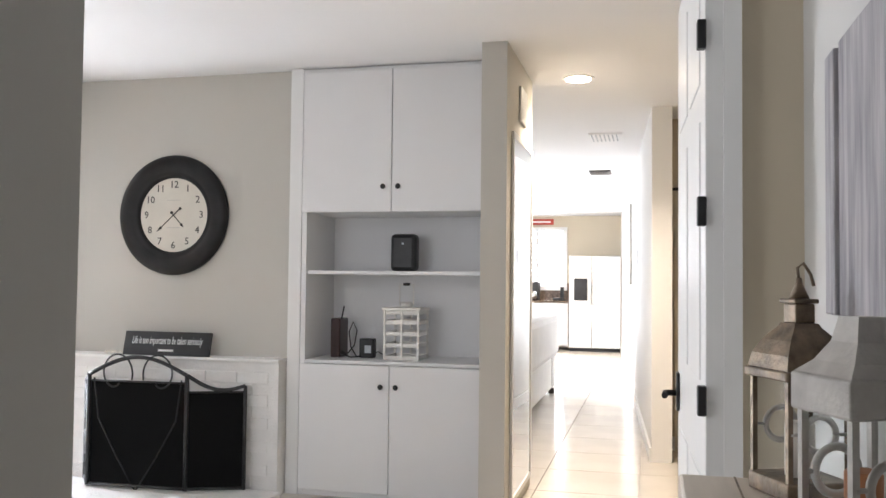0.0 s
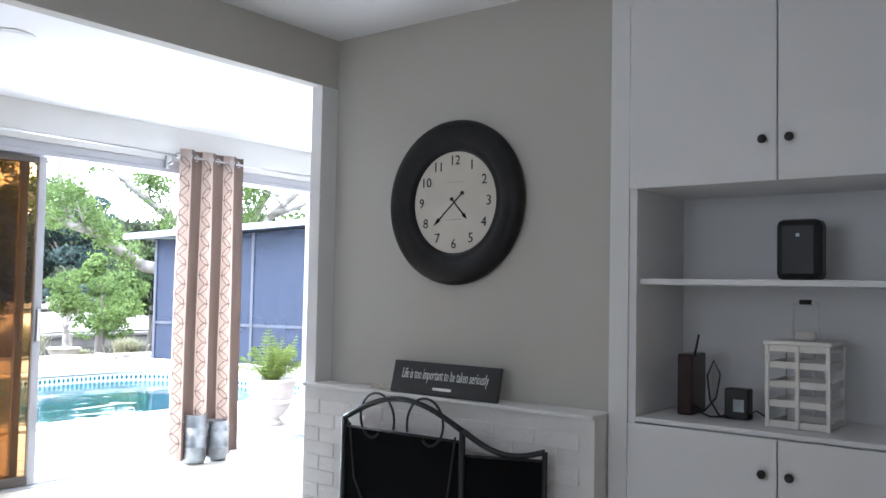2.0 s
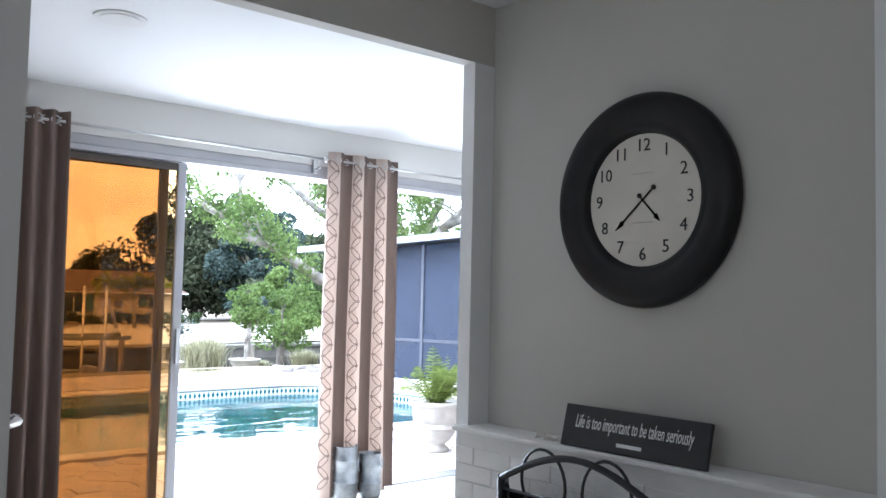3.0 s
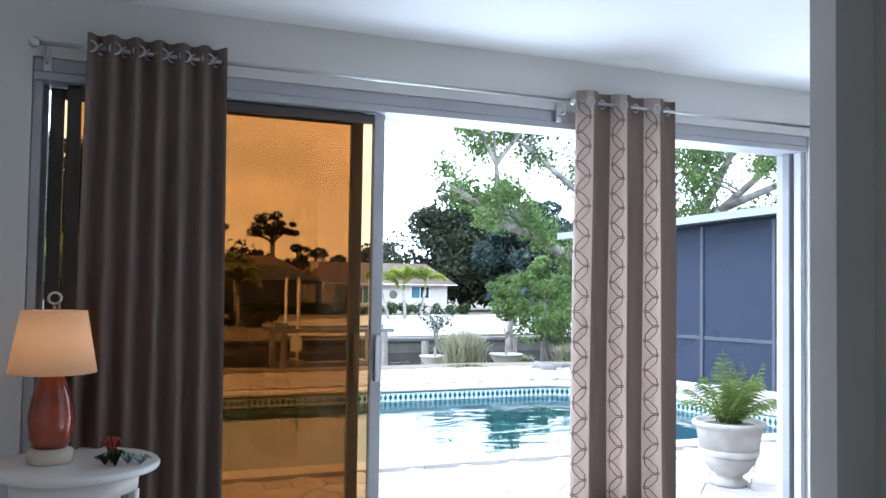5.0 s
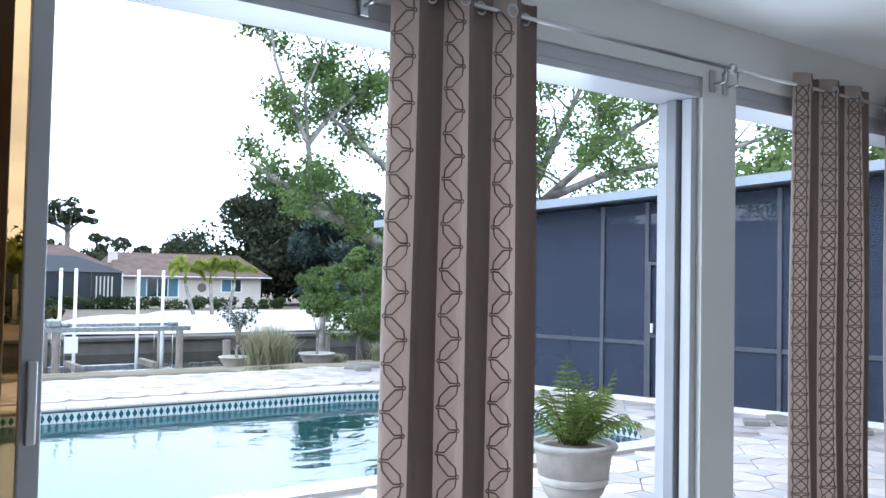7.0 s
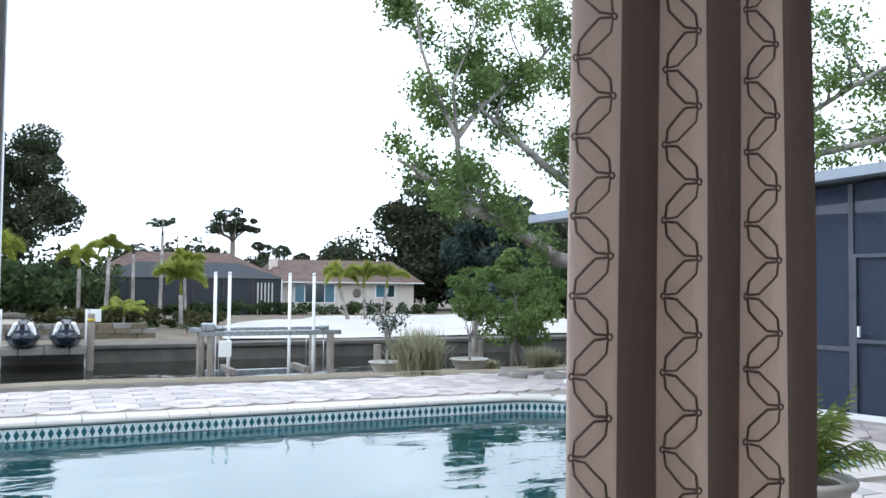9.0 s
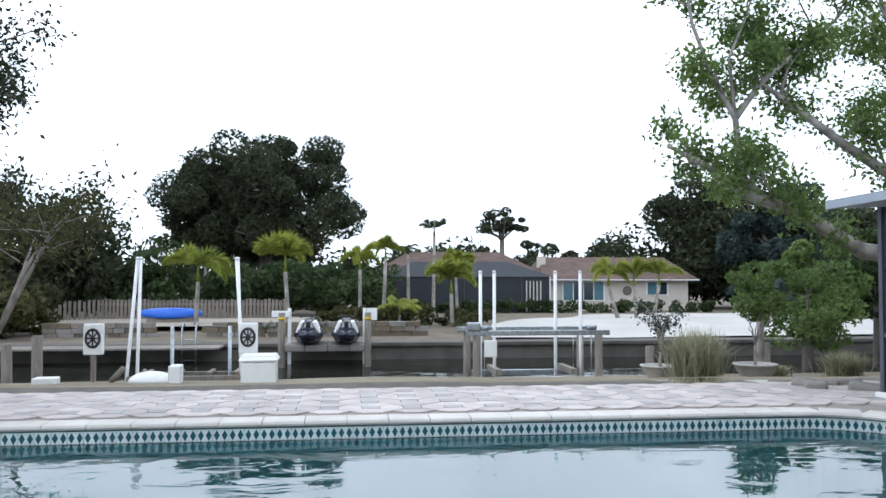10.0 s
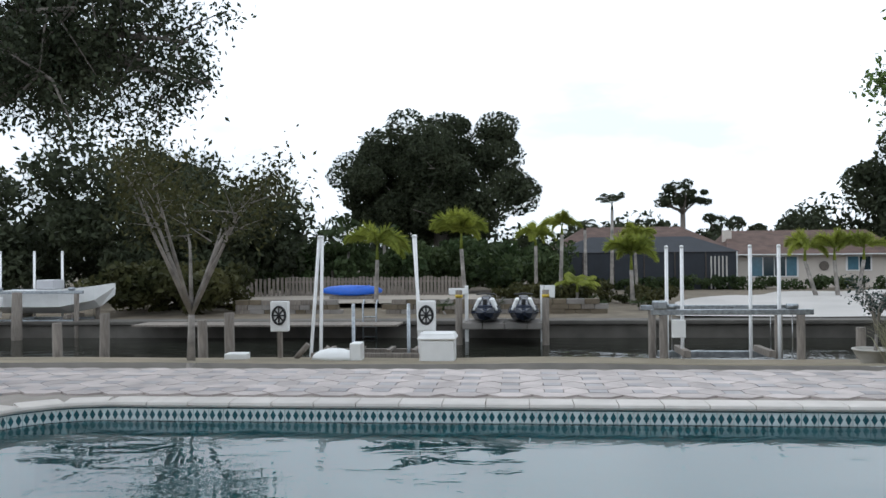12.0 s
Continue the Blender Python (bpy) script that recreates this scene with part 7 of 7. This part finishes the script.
# kitchen end
fg = thing("refrigerator", -0.34, 15.75, FLOOR, "white side-by-side refrigerator with an ice dispenser", "refrigerator")
part("body", bx(-0.46, 0.46, -0.3, 0.33, 0.06, 1.73, bevel=0.01), M["fridge"], fg)
part("kick_plate", bx(-0.45, 0.45, -0.29, 0.3, 0.0, 0.058), M["black"], fg)
for x0, x1 in ((-0.46, -0.054), (-0.048, 0.46)):
    part("door", bx(x0, x1, -0.36, -0.302, 0.07, 1.72, bevel=0.012), M["fridge"], fg)
for sx in (-0.08, -0.02):
    bm = bmesh.new()
    tube(bm, [(sx, -0.36, 0.85), (sx, -0.41, 0.9), (sx, -0.41, 1.38), (sx, -0.36, 1.43)], 0.013, 8)
    part("handle", bm, M["fridge"], fg)
part("dispenser", bx(-0.37, -0.13, -0.366, -0.359, 0.92, 1.32, bevel=0.003), M["black"], fg, "black ice dispenser")
kb = thing("kitchen_cabinet", -1.39, 15.8, FLOOR, "white kitchen base cabinets", "cabinet")
part("body", bx(-1.3, 0.56, -0.25, 0.29, 0.08, 0.87), M["cabinet"], kb)
for k in range(4):
    x0 = -1.28 + 0.46 * k
    dd_ = part("door", bx(x0, x0 + 0.44, -0.272, -0.251, 0.12, 0.66, bevel=0.003), M["cabinet"], kb)
    part("drawer", bx(x0, x0 + 0.44, -0.272, -0.251, 0.68, 0.85, bevel=0.003), M["cabinet"], kb)
kw = thing("worktop", -1.39, 15.8, FLOOR + 0.871, "dark brown granite kitchen worktop", "worktop")
part("slab", bx(-1.32, 0.57, -0.28, 0.295, 0, 0.035, bevel=0.004), M["counter"], kw)
part("backsplash", bx(-1.32, 0.57, 0.275, 0.296, 0.036, 0.36), M["backsplash"], kw)
kf = thing("coffee_maker", -1.49, 15.85, FLOOR + 0.907, "black coffee maker on the worktop", "coffee maker")
part("body", bx(-0.1, 0.1, -0.08, 0.1, 0, 0.34, bevel=0.02), M["black"], kf)
part("jug", lathe(bmesh.new(), [(0.05, 0.02), (0.07, 0.08), (0.05, 0.17)], 16, center=(0, -0.14, 0)), M["steel"], kf)
kt = thing("stand_mixer", -1.06, 15.85, FLOOR + 0.907, "white stand mixer on the worktop", "mixer")
part("base", bx(-0.08, 0.12, -0.06, 0.06, 0, 0.05, bevel=0.01), M["black"], kt)
part("column", bx(0.06, 0.12, -0.05, 0.05, 0.051, 0.25, bevel=0.01), M["black"], kt)
part("head", bx(-0.12, 0.13, -0.05, 0.05, 0.251, 0.34, bevel=0.02), M["white_plastic"], kt)
win = thing("window_1", -1.47, 16.09, 1.25, "white plantation-shuttered kitchen window", "window", kind="structure")
for x0, x1, z0, z1 in ((-0.55, -0.49, -0.04, 1.16), (0.49, 0.57, -0.04, 1.16), (-0.49, 0.49, 1.09, 1.16), (-0.49, 0.49, -0.04, 0.03), (-0.03, 0.03, 0.03, 1.09)):
    part("window_frame", bx(x0, x1, -0.06, -0.001, z0, z1), M["trim"], win)
# the pane itself glows in place of daylight; the wall behind is closed
shm = emitter("glowing_shutter_pane", (0.95, 0.98, 1.0), 2.2)
part("pane", bx(-0.49, 0.49, -0.012, -0.002, 0.03, 1.09), shm, win, "glowing sheet in place of daylight between the slats")
for k in range(13):
    for x0, x1 in ((-0.48, -0.035), (0.035, 0.48)):
        bm = bx(x0, x1, -0.055, -0.02, 0.05 + 0.08 * k, 0.062 + 0.08 * k)
        for v in bm.verts:
            v.co.z += (v.co.y + 0.037) * 0.9
        part("slat", bm, M["trim"], win)
rs_ = thing("red_sign", -1.42, 16.09, 2.46, "small red wall sign above the kitchen window", "sign")
part("board", bx(-0.26, 0.26, -0.02, -0.001, 0, 0.11, bevel=0.003), M["red_sign"], rs_)
part("writing_bar", bx(-0.2, 0.2, -0.0225, -0.0205, 0.04, 0.07), M["white_plastic"], rs_)

sf = thing("sofa", -0.80, 8.25, FLOOR, "white slipcovered sofa seen end-on past the hall", "sofa")
part("base", bx(-0.55, 0.38, -1.0, 1.1, 0.06, 0.42, bevel=0.03), M["sofa"], sf)
part("armrest", bx(-0.55, 0.40, -1.22, -1.0, 0.06, 0.62, bevel=0.05), M["sofa"], sf)
part("armrest", bx(-0.55, 0.40, 1.1, 1.32, 0.06, 0.62, bevel=0.05), M["sofa"], sf)
part("backrest", bx(0.20, 0.44, -1.2, 1.3, 0.42, 0.9, bevel=0.07), M["sofa"], sf)
for k in range(2):
    part("seat_cushion", bx(-0.56, 0.19, -0.98 + 1.04 * k, 0.04 + 1.04 * k, 0.425, 0.56, bevel=0.04), M["sofa"], sf)
for sx in (-0.5, 0.36):
    for sy in (-1.15, 1.25):
        part("foot", bx(sx - 0.03, sx + 0.03, sy - 0.03, sy + 0.03, 0.0, 0.06), M["black"], sf)
hall_base = structure("baseboard", bx(-0.016, -0.001, 0.0, 9.4, 0, FLOOR + 0.10), M["trim"], "white baseboard along the hall", "baseboard")
hall_base.matrix_world = hall_right.matrix_world.copy()
structure("baseboard_closet", bx(0.70, 0.829, 6.484, 6.499, 0, FLOOR + 0.10), M["trim"], "white baseboard", "baseboard")

# ---- tiles of the floor, pavers, bricks ----
bm = bmesh.new()
TS = 0.61
tm = link_mesh("floor_tile", bx(-TS / 2 + 0.003, TS / 2 - 0.003, -TS / 2 + 0.003, TS / 2 - 0.003, -0.011, 0.0, bevel=0.0), M["tile"])
count = 0
for i in range(-9, 4):
    for j in range(-4, 27):
        x, y = -0.02 + TS * (i + 0.5), 0.1 + TS * (j + 0.5)
        if x < -5.0 or x > 2.3 or y > 16.3 or (x > 1.2 and y > 6.3):
            continue
        if count < 300:
            ob = new("floor_tile", tm)
            ob.parent = floor_slab
            ob.location = (x, y, FLOOR)
            count += 1
        else:
            box(bm, x - TS / 2 + 0.003, x + TS / 2 - 0.003, y - TS / 2 + 0.003, y + TS / 2 - 0.003, FLOOR - 0.011, FLOOR)
o = part("floor_tiles_rest", bm, M["tile"], floor_slab)
tagged(o, kind="stuff")


def prism(poly, z0, z1, gap):
    """A paver: its outline shrunk by the joint, as top face and sides."""
    c = sum(poly, Vector((0, 0))) / len(poly)
    pts = [p + (c - p).normalized() * gap for p in poly]
    verts = [(p.x, p.y, z1) for p in pts] + [(p.x, p.y, z0) for p in pts]
    n = len(pts)
    return verts, [list(range(n))] + [[k, n + k, n + (k + 1) % n, (k + 1) % n] for k in range(n)]


P, S = 0.46, 0.20
h2 = S / 2
shapes = {
    "square_paver": [Vector(p) for p in ((-h2, -h2), (h2, -h2), (h2, h2), (-h2, h2))],
    "long_paver": [Vector(p) for p in ((h2, -h2), (P / 2, -P / 2), (P - h2, -h2), (P - h2, h2), (P / 2, P / 2), (h2, h2))],
    "cross_paver": [Vector(p) for p in ((h2, h2), (P / 2, P / 2), (h2, P - h2), (-h2, P - h2), (-P / 2, P / 2), (-h2, h2))],
}
terrace = structure("terrace", bx(-5.42, -5.33, -14, 26, DECK - 0.1, DECK - 0.005), M["coping"], "terrace of interlocking pink-grey hexagon and square pavers", "terrace")
M["paver_grey"] = material("blue_grey_paver", (0.43, 0.41, 0.415), 0.75, vary=0.12, scale=3, fine=0.08, bump=0.35, bscale=70, random_obj=0.14, island=0.14)
meshes, geo = {}, {}
for nm, poly in shapes.items():
    vv, ff = prism(poly, DECK - 0.03, DECK, 0.006)
    geo[nm] = (vv, ff)
    me = bpy.data.meshes.new(nm)
    me.from_pydata(vv, [], ff)
    me.materials.append(M["paver_grey"] if nm == "square_paver" else M["paver"])
    meshes[nm] = me
rest = {"pale": ([], []), "grey": ([], [])}
cells = []
for i in range(-23, 1):
    for j in range(-22, 56):
        x, y = -5.75 + P * i, 0.2 + P * j
        for nm in shapes:
            cx = x + (P / 2 if nm == "long_paver" else 0)
            cy = y + (P / 2 if nm == "cross_paver" else 0)
            if cx > -5.62 or cx < -15.8:
                continue
            skew = 0.8 * (cx - PX0) / (PX1 - PX0)
            if PX0 - 0.42 < cx < PX1 + 0.42 and PY0 - 0.42 < cy < PY1 + skew + 0.42:
                continue
            near = cx > -8.3 and 3.6 < cy < 11.5
            cells.append((0 if near else 1, (cx + 5.0) ** 2 + (cy - 6.5) ** 2, nm, x, y))
cells.sort(key=lambda c: (c[0], c[1]))
made = 0
for _, _, nm, x, y in cells:
    dz = random.uniform(-0.0025, 0.0025)
    if made < 300:
        ob = new(nm, meshes[nm])
        ob.parent = terrace
        ob.location = (x, y, dz)
        made += 1
    else:
        vs_, fs_ = rest["grey" if nm == "square_paver" else "pale"]
        n0 = len(vs_)
        vv, ff = geo[nm]
        vs_ += [(a + x, b + y, c + dz) for a, b, c in vv]
        fs_ += [[k + n0 for k in f] for f in ff]
for key, (vs_, fs_) in rest.items():
    me = bpy.data.meshes.new("pavers_rest")
    me.from_pydata(vs_, [], fs_)
    me.materials.append(M["paver_grey"] if key == "grey" else M["paver"])
    ob = new("pavers_rest", me)
    ob.parent = terrace
    tagged(ob, kind="stuff")

# painted bricks of the fireplace front
brick_me = link_mesh("brick", bx(-0.0985, 0.0985, -0.004, 0.004, -0.0315, 0.0315, bevel=0.0025), M["white_brick"])
half_me = link_mesh("half_brick", bx(-0.0475, 0.0475, -0.004, 0.004, -0.0315, 0.0315, bevel=0.0025), M["white_brick"])
for r in range(10):
    z = 0.200 + 0.0665 * r
    x = -0.80 + (0.1 if r % 2 else 0.0)
    if r % 2:
        ob = new("half_brick", half_me)
        ob.parent, ob.location = fp, (-0.75, -0.068, z)
    while x + 0.2 < 0.77:
        cx = x + 0.1
        if not (-0.58 < cx < 0.45 and z < 0.67):
            ob = new("brick", brick_me)
            ob.parent, ob.location = fp, (cx, -0.068 + random.uniform(-0.0015, 0.0015), z)
        x += 0.2005
